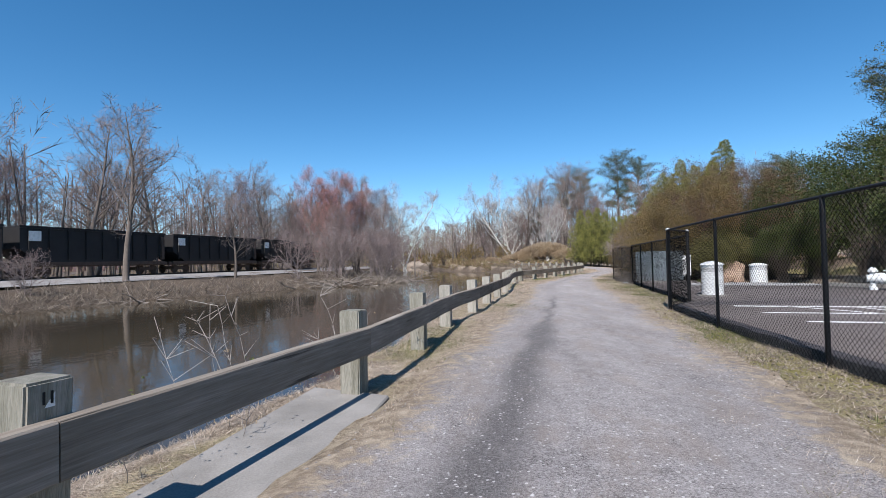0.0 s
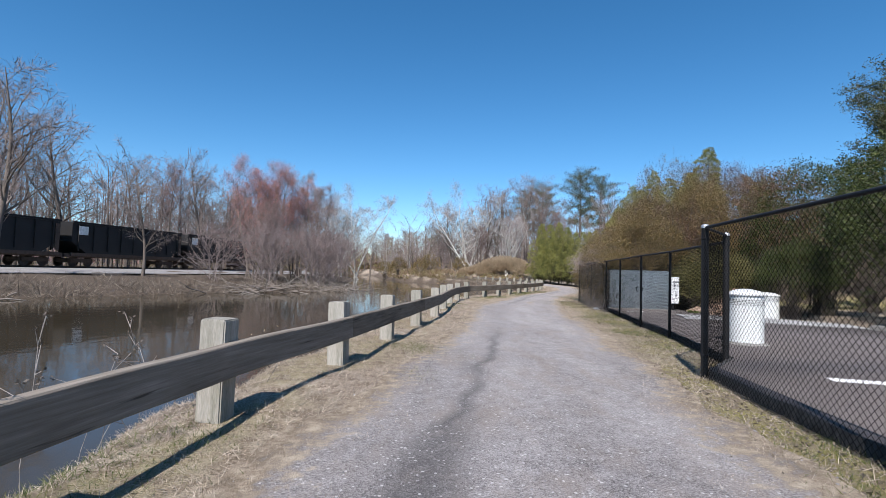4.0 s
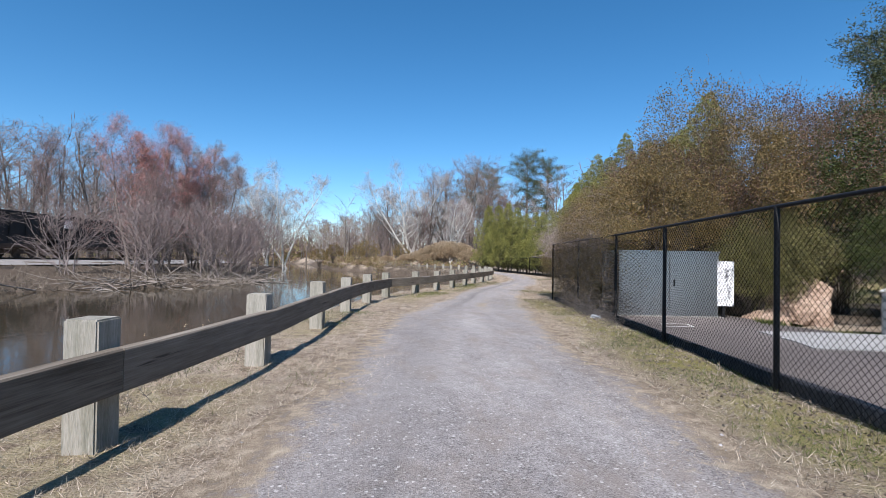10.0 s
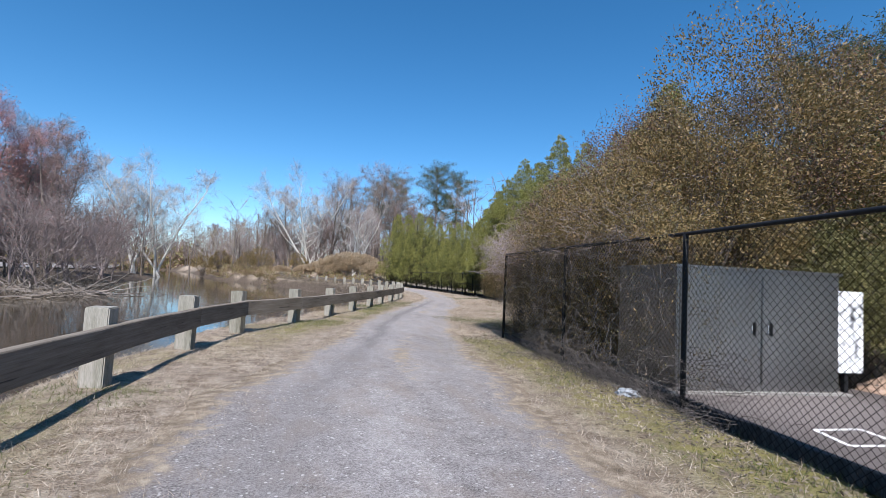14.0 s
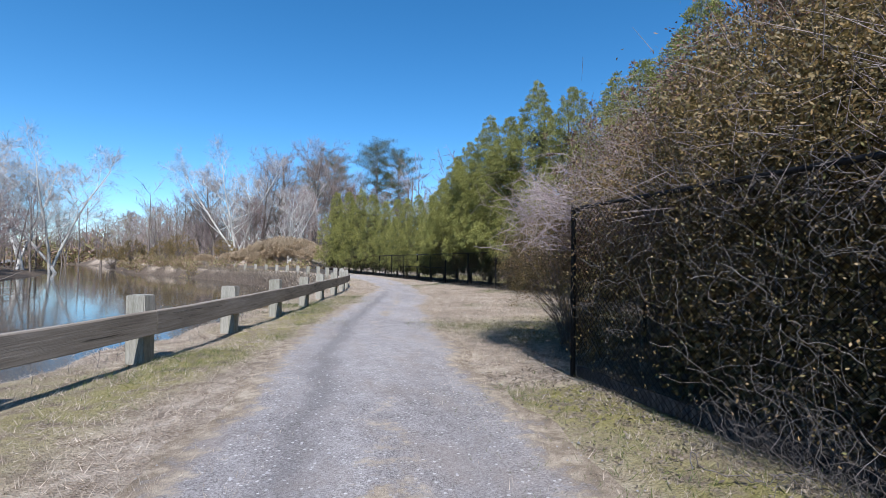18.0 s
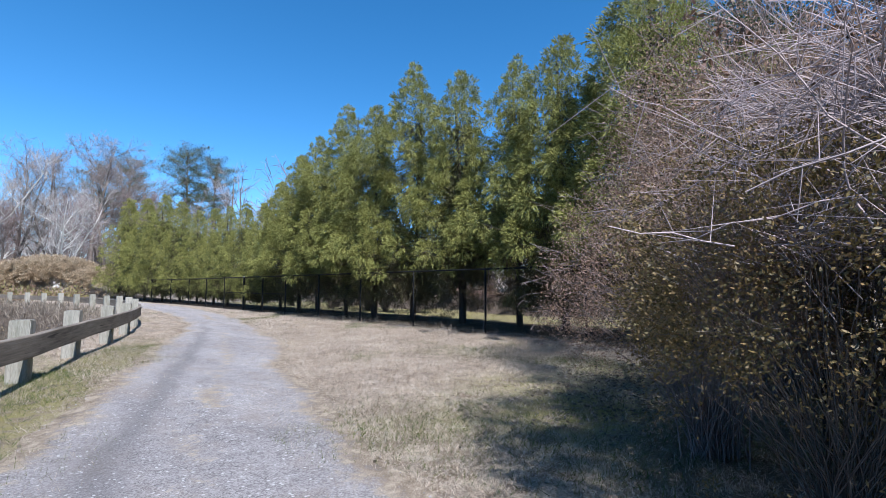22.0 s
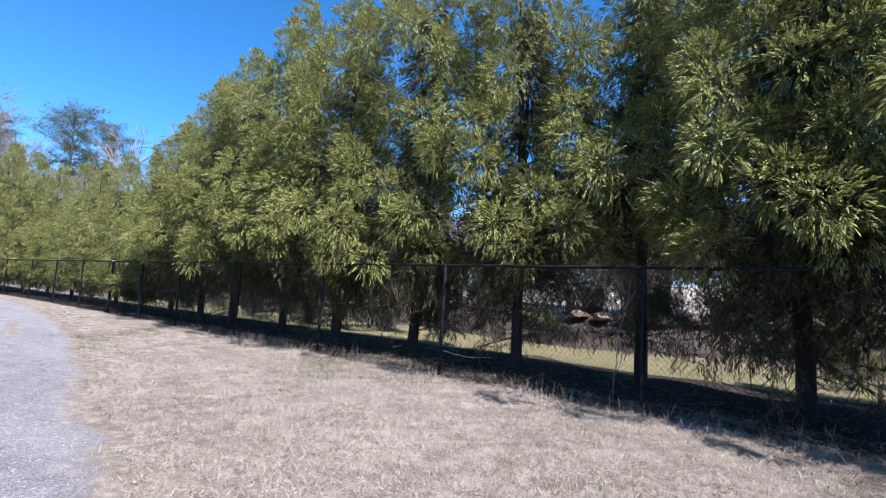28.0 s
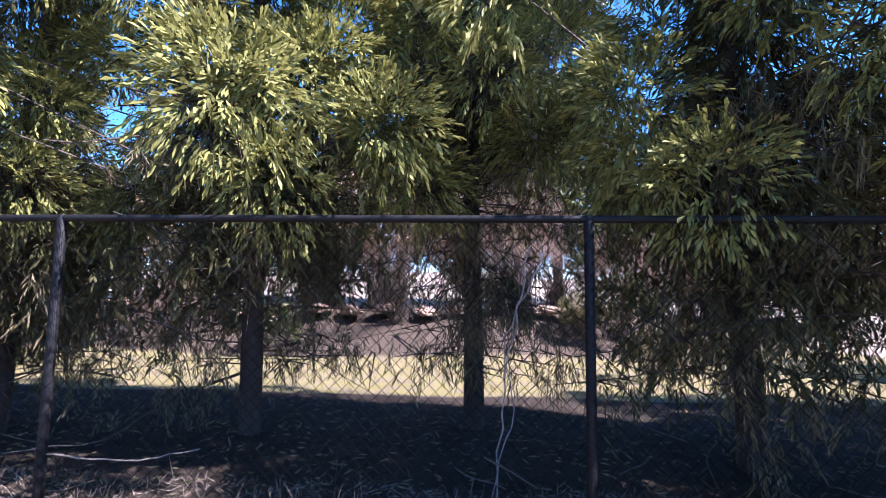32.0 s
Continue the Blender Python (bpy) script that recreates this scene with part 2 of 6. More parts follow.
# older inner sprays, darkened further to paint the shade inside the crown
M_CEDARSHADE = leaf_mat("old_shaded_cedar_sprays", [(0.1, (0.052, 0.056, 0.026)), (0.5, (0.12, 0.117, 0.048)), (1.0, (0.21, 0.195, 0.08))], 0.2, 0.35)
M_DEAD = leaf_mat("withered_cedar_sprays", [(0.1, (0.06, 0.058, 0.03)), (0.5, (0.16, 0.145, 0.075)), (0.8, (0.25, 0.195, 0.115)), (1.0, (0.33, 0.24, 0.16))], 0.2, 0.25)
M_PINE = leaf_mat("pine_needles", [(0.1, (0.026, 0.036, 0.016)), (0.6, (0.08, 0.093, 0.036)), (1.0, (0.14, 0.142, 0.06))], 0.3, 0.15)
M_OLIVE = leaf_mat("olive_bronze_leaves", [(0.1, (0.044, 0.038, 0.016)), (0.4, (0.134, 0.102, 0.033)), (0.7, (0.222, 0.151, 0.055)), (1.0, (0.305, 0.193, 0.090))], 0.5, 0.3)
M_BUSH = leaf_mat("olive_green_leaves", [(0.1, (0.05, 0.052, 0.018)), (0.4, (0.125, 0.118, 0.040)), (0.75, (0.20, 0.18, 0.066)), (1.0, (0.28, 0.24, 0.10))], 0.4, 0.3)
M_RUSSET = leaf_mat("russet_leaves", [(0.1, (0.06, 0.04, 0.02)), (0.4, (0.14, 0.085, 0.045)), (0.75, (0.21, 0.12, 0.085)), (1.0, (0.29, 0.17, 0.15))], 0.4, 0.3)
M_HOLLY = leaf_mat("dark_green_leaves", [(0.1, (0.018, 0.03, 0.01)), (0.5, (0.055, 0.075, 0.02)), (0.85, (0.105, 0.115, 0.034)), (1.0, (0.15, 0.145, 0.045))], 0.25, 0.2)
M_RED = leaf_mat("red_maple_buds", [(0.1, (0.30, 0.125, 0.105)), (0.5, (0.44, 0.20, 0.17)), (1.0, (0.54, 0.29, 0.25))], 0.2, 0.3)
M_BUD = leaf_mat("mauve_buds", [(0.1, (0.15, 0.10, 0.095)), (0.5, (0.24, 0.165, 0.155)), (1.0, (0.34, 0.25, 0.23))], 0.2, 0.3)
M_TAN = leaf_mat("tan_dry_leaves", [(0.1, (0.19, 0.135, 0.08)), (0.5, (0.38, 0.29, 0.185)), (1.0, (0.54, 0.45, 0.32))], 0.3, 0.3)
M_LITTER = leaf_mat("bank_litter", [(0.1, (0.07, 0.055, 0.042)), (0.5, (0.17, 0.14, 0.108)), (1.0, (0.30, 0.255, 0.205))], 0.2, 0.2)
M_WILLOW = leaf_mat("fresh_yellow_buds", [(0.1, (0.14, 0.12, 0.05)), (0.5, (0.24, 0.21, 0.09)), (1.0, (0.36, 0.32, 0.14))], 0.2, 0.3)
M_STRAW = leaf_mat("dry_grass", [(0.1, (0.12, 0.09, 0.062)), (0.35, (0.31, 0.25, 0.187)), (0.75, (0.54, 0.46, 0.375)), (1.0, (0.66, 0.585, 0.495))], 0.3, 0.3)
M_GREENGRASS = leaf_mat("green_grass", [(0.1, (0.04, 0.055, 0.012)), (0.6, (0.095, 0.115, 0.026)), (1.0, (0.17, 0.17, 0.05))], 0.4, 0.3)
M_STONE = leaf_mat("loose_stones", [(0.1, (0.15, 0.145, 0.145)), (0.5, (0.26, 0.25, 0.25)), (1.0, (0.42, 0.405, 0.405))], 0.3, 0.0)


def ground_mat():
    """Winter turf: straw with worn earth, moss and green patches; zone red is mud, green is moss, blue is bare verge,
    alpha is conifer litter with the cedars' shade painted into its dark browns.
    """
    m, nt, p = mat_base("dry_grass_ground")
    v = coords(nt)
    at = nt.nodes.new("ShaderNodeAttribute")
    at.attribute_name = "zone"
    sep = nt.nodes.new("ShaderNodeSeparateColor")
    nt.links.new(at.outputs["Color"], sep.inputs[0])
    big, mid, fine = noise_of(nt, v, 0.45, 4), noise_of(nt, v, 4, 6, 0.68), noise_of(nt, v, 70, 3)
    streak = noise_of(nt, coords(nt, (34, 80, 30)), 1.0, 4)
    straw = ramp_of(nt, [(0.36, (0.085, 0.063, 0.043)), (0.45, (0.235, 0.185, 0.136)), (0.53, (0.41, 0.342, 0.268)), (0.64, (0.60, 0.52, 0.43))], math_of(nt, "ADD", math_of(nt, "MULTIPLY", mid, 0.55), math_of(nt, "MULTIPLY", streak, 0.45)))
    earth = ramp_of(nt, [(0.34, (0.115, 0.086, 0.064)), (0.5, (0.235, 0.19, 0.15)), (0.66, (0.37, 0.315, 0.265))], math_of(nt, "ADD", math_of(nt, "MULTIPLY", mid, 0.45), math_of(nt, "MULTIPLY", fine, 0.55)))
    worn = ramp_of(nt, [(0.47, (0, 0, 0)), (0.60, (1, 1, 1))], noise_of(nt, v, 1.5, 5, 0.65))
    worn = math_of(nt, "MAXIMUM", math_of(nt, "MULTIPLY", worn, 0.7), math_of(nt, "MULTIPLY", sep.outputs[2], ramp_of(nt, [(0.30, (0.35, 0.35, 0.35)), (0.5, (1, 1, 1))], mid)))
    col = mix_of(nt, worn, straw, earth)
    green = ramp_of(nt, [(0.3, (0.115, 0.106, 0.028)), (0.55, (0.225, 0.202, 0.06)), (0.75, (0.32, 0.28, 0.11))], math_of(nt, "ADD", math_of(nt, "MULTIPLY", fine, 0.6), math_of(nt, "MULTIPLY", mid, 0.4)))
    gm = math_of(nt, "MULTIPLY", ramp_of(nt, [(0.54, (0, 0, 0)), (0.68, (1, 1, 1))], math_of(nt, "ADD", math_of(nt, "MULTIPLY", big, 0.5), math_of(nt, "MULTIPLY", mid, 0.5))), 0.6)
    gm = math_of(nt, "MAXIMUM", gm, math_of(nt, "MULTIPLY", sep.outputs[1], ramp_of(nt, [(0.36, (0, 0, 0)), (0.54, (0.9, 0.9, 0.9))], mid)))
    col = mix_of(nt, gm, col, green)
    mud = ramp_of(nt, [(0.3, (0.05, 0.038, 0.028)), (0.6, (0.12, 0.094, 0.072)), (0.8, (0.21, 0.17, 0.13))], math_of(nt, "ADD", math_of(nt, "MULTIPLY", mid, 0.6), math_of(nt, "MULTIPLY", fine, 0.4)))
    mm = ramp_of(nt, [(0.35, (0, 0, 0)), (0.6, (1, 1, 1))], math_of(nt, "ADD", math_of(nt, "MULTIPLY", sep.outputs[0], 0.8), math_of(nt, "MULTIPLY", math_of(nt, "SUBTRACT", mid, 0.4), 0.7)))
    col = mix_of(nt, mm, col, mud)
    # brown litter, darkened further so the shade under the cedars is in the colour
    shaded_duff = ramp_of(nt, [(0.35, (0.022, 0.017, 0.013)), (0.55, (0.055, 0.043, 0.033)), (0.72, (0.10, 0.078, 0.058))], math_of(nt, "ADD", math_of(nt, "MULTIPLY", mid, 0.5), math_of(nt, "MULTIPLY", fine, 0.5)))
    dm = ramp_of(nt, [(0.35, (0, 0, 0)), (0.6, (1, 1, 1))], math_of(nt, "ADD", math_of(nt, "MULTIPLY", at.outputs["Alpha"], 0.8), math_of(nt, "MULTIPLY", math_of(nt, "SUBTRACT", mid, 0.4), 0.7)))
    col = mix_of(nt, dm, col, shaded_duff)
    nt.links.new(col, p.inputs["Base Color"])
    p.inputs["Roughness"].default_value, p.inputs["Specular IOR Level"].default_value = 0.95, 0.15
    bump_of(nt, math_of(nt, "ADD", fine, math_of(nt, "MULTIPLY", streak, 1.5)), 0.9, 0.03)
    return m


def gravel_mat():
    """Rolled crushed stone: fine chips, scattered pale pebbles, worn darker tracks, straw creeping in from the sides."""
    m, nt, p = mat_base("crushed_stone")
    v = coords(nt)
    at = nt.nodes.new("ShaderNodeAttribute")
    at.attribute_name = "zone"
    sep = nt.nodes.new("ShaderNodeSeparateColor")
    nt.links.new(at.outputs["Color"], sep.inputs[0])

    def chips(scale):
        vo = nt.nodes.new("ShaderNodeTexVoronoi")
        vo.inputs["Scale"].default_value = scale
        nt.links.new(v, vo.inputs["Vector"])
        tone = nt.nodes.new("ShaderNodeSeparateColor")
        nt.links.new(vo.outputs["Color"], tone.inputs[0])
        return vo, tone

    vo, stone = chips(105)
    vo2, pebble = chips(38)
    big, mid, fine = noise_of(nt, coords(nt, (1, 0.3, 1)), 1.0, 6, 0.65), noise_of(nt, v, 6, 6, 0.7), noise_of(nt, v, 190, 3)
    f = math_of(nt, "ADD", math_of(nt, "MULTIPLY", stone.outputs[0], 0.22), math_of(nt, "ADD", math_of(nt, "MULTIPLY", big, 0.30), math_of(nt, "ADD", math_of(nt, "MULTIPLY", mid, 0.26), math_of(nt, "MULTIPLY", fine, 0.22))))
    col = ramp_of(nt, [(0.33, (0.095, 0.086, 0.083)), (0.45, (0.235, 0.215, 0.208)), (0.57, (0.345, 0.32, 0.31)), (0.70, (0.50, 0.475, 0.46))], f)
    warm = ramp_of(nt, [(0.48, (0, 0, 0)), (0.66, (1, 1, 1))], noise_of(nt, coords(nt, (1, 0.45, 1)), 2.3, 4))
    col = mix_of(nt, math_of(nt, "MULTIPLY", warm, 0.45), col, (0.26, 0.215, 0.18))
    dark = ramp_of(nt, [(0.34, (0.115, 0.105, 0.103)), (0.62, (0.225, 0.207, 0.2))], math_of(nt, "ADD", math_of(nt, "MULTIPLY", mid, 0.55), math_of(nt, "MULTIPLY", fine, 0.45)))
    dm = math_of(nt, "MULTIPLY", sep.outputs[1], ramp_of(nt, [(0.36, (0, 0, 0)), (0.60, (1, 1, 1))], math_of(nt, "ADD", math_of(nt, "MULTIPLY", big, 0.45), math_of(nt, "MULTIPLY", mid, 0.55))))
    col = mix_of(nt, math_of(nt, "MULTIPLY", dm, 0.8), col, dark)
    band = ramp_of(nt, [(0.30, (0.085, 0.078, 0.076)), (0.55, (0.14, 0.130, 0.127)), (0.74, (0.25, 0.235, 0.23))], math_of(nt, "ADD", math_of(nt, "MULTIPLY", stone.outputs[0], 0.35), math_of(nt, "ADD", math_of(nt, "MULTIPLY", fine, 0.3), math_of(nt, "MULTIPLY", mid, 0.3))))
    bm_ = math_of(nt, "MULTIPLY", sep.outputs[2], ramp_of(nt, [(0.30, (0.3, 0.3, 0.3)), (0.50, (1, 1, 1))], mid))
    col = mix_of(nt, bm_, col, band)
    bright = ramp_of(nt, [(0.90, (0, 0, 0)), (0.94, (1, 1, 1))], pebble.outputs[1])
    col = mix_of(nt, math_of(nt, "MULTIPLY", bright, ramp_of(nt, [(0.30, (0.75, 0.75, 0.75)), (0.46, (0, 0, 0))], vo2.outputs["Distance"])), col, (0.60, 0.575, 0.56))
    straw = ramp_of(nt, [(0.38, (0.10, 0.074, 0.05)), (0.5, (0.25, 0.2, 0.146)), (0.62, (0.45, 0.38, 0.29))], math_of(nt, "ADD", math_of(nt, "MULTIPLY", mid, 0.6), math_of(nt, "MULTIPLY", fine, 0.4)))
    em = ramp_of(nt, [(0.40, (0, 0, 0)), (0.60, (1, 1, 1))], math_of(nt, "ADD", math_of(nt, "MULTIPLY", sep.outputs[0], 0.66), math_of(nt, "ADD", math_of(nt, "MULTIPLY", math_of(nt, "SUBTRACT", mid, 0.42), 1.1), math_of(nt, "MULTIPLY", math_of(nt, "SUBTRACT", big, 0.48), 0.7))))
    col = mix_of(nt, em, col, straw)
    nt.links.new(col, p.inputs["Base Color"])
    p.inputs["Roughness"].default_value, p.inputs["Specular IOR Level"].default_value = 0.92, 0.2
    bump_of(nt, math_of(nt, "ADD", math_of(nt, "MULTIPLY", vo.outputs["Distance"], 0.6), math_of(nt, "ADD", fine, math_of(nt, "MULTIPLY", mid, 1.2))), 0.9, 0.014)
    return m


def water_mat():
    m, nt, p = mat_base("murky_river_water")
    v = coords(nt, (1, 0.6, 1))
    a, b = noise_of(nt, v, 1.6, 3), noise_of(nt, v, 0.22, 3)
    nt.links.new(ramp_of(nt, [(0.3, (0.034, 0.027, 0.017)), (0.7, (0.055, 0.045, 0.030))], b), p.inputs["Base Color"])
    p.inputs["Roughness"].default_value, p.inputs["IOR"].default_value = 0.06, 1.33
    bump_of(nt, math_of(nt, "ADD", a, math_of(nt, "MULTIPLY", b, 2.0)), 0.10, 0.05)
    return m


M_GROUND, M_GRAVEL, M_WATER = ground_mat(), gravel_mat(), water_mat()

# ---- mesh helpers ----


def mesh_np(name, verts, faces):
    """A mesh from arrays: verts (n, 3), faces (m, k)."""
    verts, faces = np.asarray(verts, np.float32), np.asarray(faces, np.int32)
    me = bpy.data.meshes.new(name)
    k = faces.shape[1]
    me.vertices.add(len(verts))
    me.vertices.foreach_set("co", verts.ravel())
    me.loops.add(faces.size)
    me.loops.foreach_set("vertex_index", faces.ravel())
    me.polygons.add(len(faces))
    me.polygons.foreach_set("loop_start", np.arange(len(faces), dtype=np.int32) * k)
    me.update(calc_edges=True)
    return me


def part_np(name, verts, faces, material, parent=None, label="", smooth=False):
    me = mesh_np(name, verts, faces)
    me.materials.append(material)
    if smooth:
        me.polygons.foreach_set("use_smooth", np.ones(len(me.polygons), bool))
    ob = new(name, me)
    ob.parent = parent
    return tagged(ob, label)


def part(name, bm, material, parent=None, label=""):
    me = bpy.data.meshes.new(name)
    bm.to_mesh(me)
    bm.free()
    me.materials.append(material)
    ob = new(name, me)
    ob.parent = parent
    return tagged(ob, label)


def empty(name, m=None):
    ob = new(name)
    ob.empty_display_size = 0.2
    if m is not None:
        ob.matrix_world = m
    return ob


def box_bm(sx, sy, sz, at=(0, 0, 0), bevel=0.0, turn=0.0):
    bm = bmesh.new()
    bmesh.ops.create_cube(bm, size=1)
    bmesh.ops.scale(bm, vec=(sx, sy, sz), verts=bm.verts)
    if bevel:
        bmesh.ops.bevel(bm, geom=bm.edges[:], offset=bevel, segments=2, affect="EDGES")
    bmesh.ops.transform(bm, matrix=pose(*at, 0, 0, turn), verts=bm.verts)
    return bm


def lathe_bm(profile, seg=28, at=(0, 0, 0)):
    """Turn (radius, height) pairs round the z axis."""
    bm = bmesh.new()
    rings = [[bm.verts.new((at[0] + r * math.cos(2 * math.pi * i / seg), at[1] + r * math.sin(2 * math.pi * i / seg), at[2] + z)) for i in range(seg)] for r, z in profile]
    for a, b in zip(rings, rings[1:]):
        for i in range(seg):
            bm.faces.new((a[i], a[(i + 1) % seg], b[(i + 1) % seg], b[i]))
    bm.faces.new(rings[-1])
    bm.faces.new(rings[0][::-1])
    for f in bm.faces:
        f.smooth = len(f.verts) == 4
    bm.normal_update()
    for e in bm.edges:
        e.smooth = len(e.link_faces) < 2 or e.calc_face_angle(0.0) < 0.55
    return bm


def tubes(p0, p1, r0, r1, k=4):
    """Tapered tubes between points: arrays (n, 3) and (n,). Returns verts and quads."""
    p0, p1 = np.asarray(p0, float), np.asarray(p1, float)
    n = len(p0)
    r0, r1 = np.broadcast_to(r0, n), np.broadcast_to(r1, n)
    d = p1 - p0
    d /= np.linalg.norm(d, axis=1, keepdims=True) + 1e-9
    ref = np.where(np.abs(d[:, 2:3]) > 0.9, [[1.0, 0, 0]], [[0, 0, 1.0]])
    u = np.cross(d, ref)
    u /= np.linalg.norm(u, axis=1, keepdims=True) + 1e-9
    w = np.cross(d, u)
    a = np.arange(k) * 2 * np.pi / k
    ring = u[:, None] * np.cos(a)[None, :, None] + w[:, None] * np.sin(a)[None, :, None]
    v = np.concatenate([p0[:, None] + ring * r0[:, None, None], p1[:, None] + ring * r1[:, None, None]], 1).reshape(-1, 3)
    base = (np.arange(n) * 2 * k)[:, None]
    i = np.arange(k)[None]
    j = (i + 1) % k
    f = np.stack([base + i, base + j, base + k + j, base + k + i], -1).reshape(-1, 4)
    return v, f


def chain(pts, radii, k):
    """One welded tube through all the points."""
    pts, radii = np.asarray(pts, float), np.asarray(radii, float)
    d = np.gradient(pts, axis=0)
    d /= np.linalg.norm(d, axis=1, keepdims=True)
    u = np.cross(d, [[0.31, 0.95, 0.02]])
    u /= np.linalg.norm(u, axis=1, keepdims=True)
    w = np.cross(d, u)
    a = np.arange(k) * 2 * np.pi / k
    v = pts[:, None] + radii[:, None, None] * (u[:, None] * np.cos(a)[None, :, None] + w[:, None] * np.sin(a)[None, :, None])
    n = len(pts)
    i, j = np.arange(n - 1)[:, None] * k, np.arange(k)[None]
    f = np.stack([i + j, i + (j + 1) % k, i + k + (j + 1) % k, i + k + j], -1).reshape(-1, 4)
    return v.reshape(-1, 3), f


def blades(at, way, length, width, rng, bend=0.0, belly=0.55):
    """Narrow leaf shapes: a kite of four corners from each point along its way."""
    n = len(at)
    way = way / (np.linalg.norm(way, axis=1, keepdims=True) + 1e-9)
    side = np.cross(way, rng.normal(size=(n, 3)))
    side /= np.linalg.norm(side, axis=1, keepdims=True) + 1e-9
    length, width = np.broadcast_to(length, n)[:, None], np.broadcast_to(width, n)[:, None]
    mid = at + way * length * belly
    tip = at + way * length
    tip[:, 2] -= bend * length[:, 0]
    v = np.stack([at, mid + side * width / 2, tip, mid - side * width / 2], 1).reshape(-1, 3)
    f = (np.arange(n) * 4)[:, None] + np.arange(4)[None]
    return v, f


def spikes(at, way, length, width, rng):
    """Grass blades: one slim triangle each."""
    n = len(at)
    way = way / (np.linalg.norm(way, axis=1, keepdims=True) + 1e-9)
    side = np.cross(way, np.array([[0, 0, 1.0]]) + rng.normal(size=(n, 3)) * 0.5)
    side /= np.linalg.norm(side, axis=1, keepdims=True) + 1e-9
    side = side * np.broadcast_to(width, n)[:, None] / 2
    v = np.stack([at - side, at + side, at + way * np.broadcast_to(length, n)[:, None]], 1).reshape(-1, 3)
    return v, (np.arange(n) * 3)[:, None] + np.arange(3)[None]


def put_on(ob, x, y, z=0.0, turn=0.0, size=1.0):
    ob.matrix_world = Matrix.LocRotScale((x, y, z), Euler((0, 0, radians(turn))), (size,) * 3)
    return ob


def placed_copy(ob, x, y, z=0.0, turn=0.0, size=1.0):
    c = copy_thing(ob, Matrix.Identity(4))
    c.matrix_basis = Matrix.LocRotScale((x, y, z), Euler((0, 0, radians(turn))), (size,) * 3)
    return c

# ---- plan: lines along the walk, as x for a given y ----
RAIL = [(-1.95, -6.3), (-1.38, -3.8), (-0.84, -1.2), (-0.38, 1.12), (0.34, 4.25), (0.674, 7.03), (0.947, 9.29), (1.453, 11.82), (1.824, 14.34), (2.22, 16.9), (2.60, 19.45), (2.83, 22.5),
        (3.08, 25.3), (3.46, 27.75), (4.0, 29.9), (5.1, 32.05), (6.12, 34.4), (7.1, 36.8), (8.05, 39.05), (8.88, 41.3), (9.8, 43.6), (10.6, 45.9), (11.3, 48.3), (11.85, 50.8), (12.2, 53.4),
        (12.35, 56.0), (12.35, 58.7), (12.2, 61.4), (11.9, 64.2), (11.5, 67.0), (11.0, 70.0), (10.4, 73.0), (9.7, 76.2), (8.9, 79.5), (8.0, 83.0), (7.0, 86.6), (5.9, 90.5), (4.7, 94.5)]
LEFT_Y = [-60, -4, 0, 3.4, 6, 11, 13.8, 16, 18.3, 22, 25, 29.2, 32.4, 36.6, 41, 45, 49, 53, 59, 67, 79, 99, 130]
LEFT_X = [-8, -0.4, 0.25, 0.95, 1.4, 2.3, 2.8, 3.15, 3.55, 3.95, 4.4, 6.0, 6.8, 8.3, 10.1, 11.8, 13.1, 13.9, 14.5, 14.9, 14.6, 13.5, 11]
RIGHT_Y = [-60, -4, 0, 2, 5.3, 10.9, 14.2, 18.4, 21, 24.3, 29.1, 32.8, 38, 41, 43.6, 46.4, 49.5, 53, 59, 67, 79, 99, 130]
RIGHT_X = [-2, 2.9, 3.5, 4.0, 4.75, 5.4, 5.85, 6.4, 6.6, 7.3, 8.15, 9.2, 10.9, 12.4, 13.15, 13.9, 14.8, 15.6, 16.5, 17.0, 16.8, 15.7, 13.5]
NEAR_Y = [-400, -60, -20, -5, 0, 5, 10, 14, 20, 26, 31, 37, 42.5, 47, 53, 60, 68, 80, 95, 112, 135, 190, 260, 600]
NEAR_X = [-60, -18, -9, -5.2, -3.6, -2.0, -1.1, -0.6, 0.1, 0.8, 1.9, 4.5, 6.6, 8.1, 9.3, 9.6, 8.8, 5.8, 0.5, -7, -13, -24, -50, -200]
FAR_Y = [-400, -60, 0, 23, 31, 38, 44, 48, 52, 58, 66, 80, 100, 115, 130, 154, 190, 260, 600]
FAR_X = [-90, -45, -29, -24, -22.5, -19, -16, -12, -9.2, -8.6, -9.8, -12.2, -14.5, -16.5, -21, -36, -48, -76, -240]
FENCE = [(5.2, -1.5), (5.42, 1.75), (5.63, 4.95), (5.88, 8.2), (6.22, 11.45), (7.1, 12.5), (7.72, 15.75), (8.0, 18.05), (8.47, 20.95), (8.85, 23.5), (9.15, 26.4), (9.45, 29.42)]
FENCE_FAR = [(17.35, 33.0), (17.62, 36.2), (17.735, 39.354), (17.815, 42.512), (17.95, 45.7), (18.05, 48.9), (18.15, 52.1), (18.25, 54.8), (18.37, 57.48), (18.4, 60.4), (18.45, 63.6), (18.5, 67.2), (18.4, 71), (18.1, 75)]
TRACK_Y, TRACK_X = [-400, -60, 39, 72, 110, 600], [-130, -60.5, -40.4, -33.8, -31, -160]
WATER_Z, LOT_Z = -1.0, 0.12


def smooth(a, b, v):
    t = np.clip((v - a) / (b - a), 0, 1)
    return t * t * (3 - 2 * t)


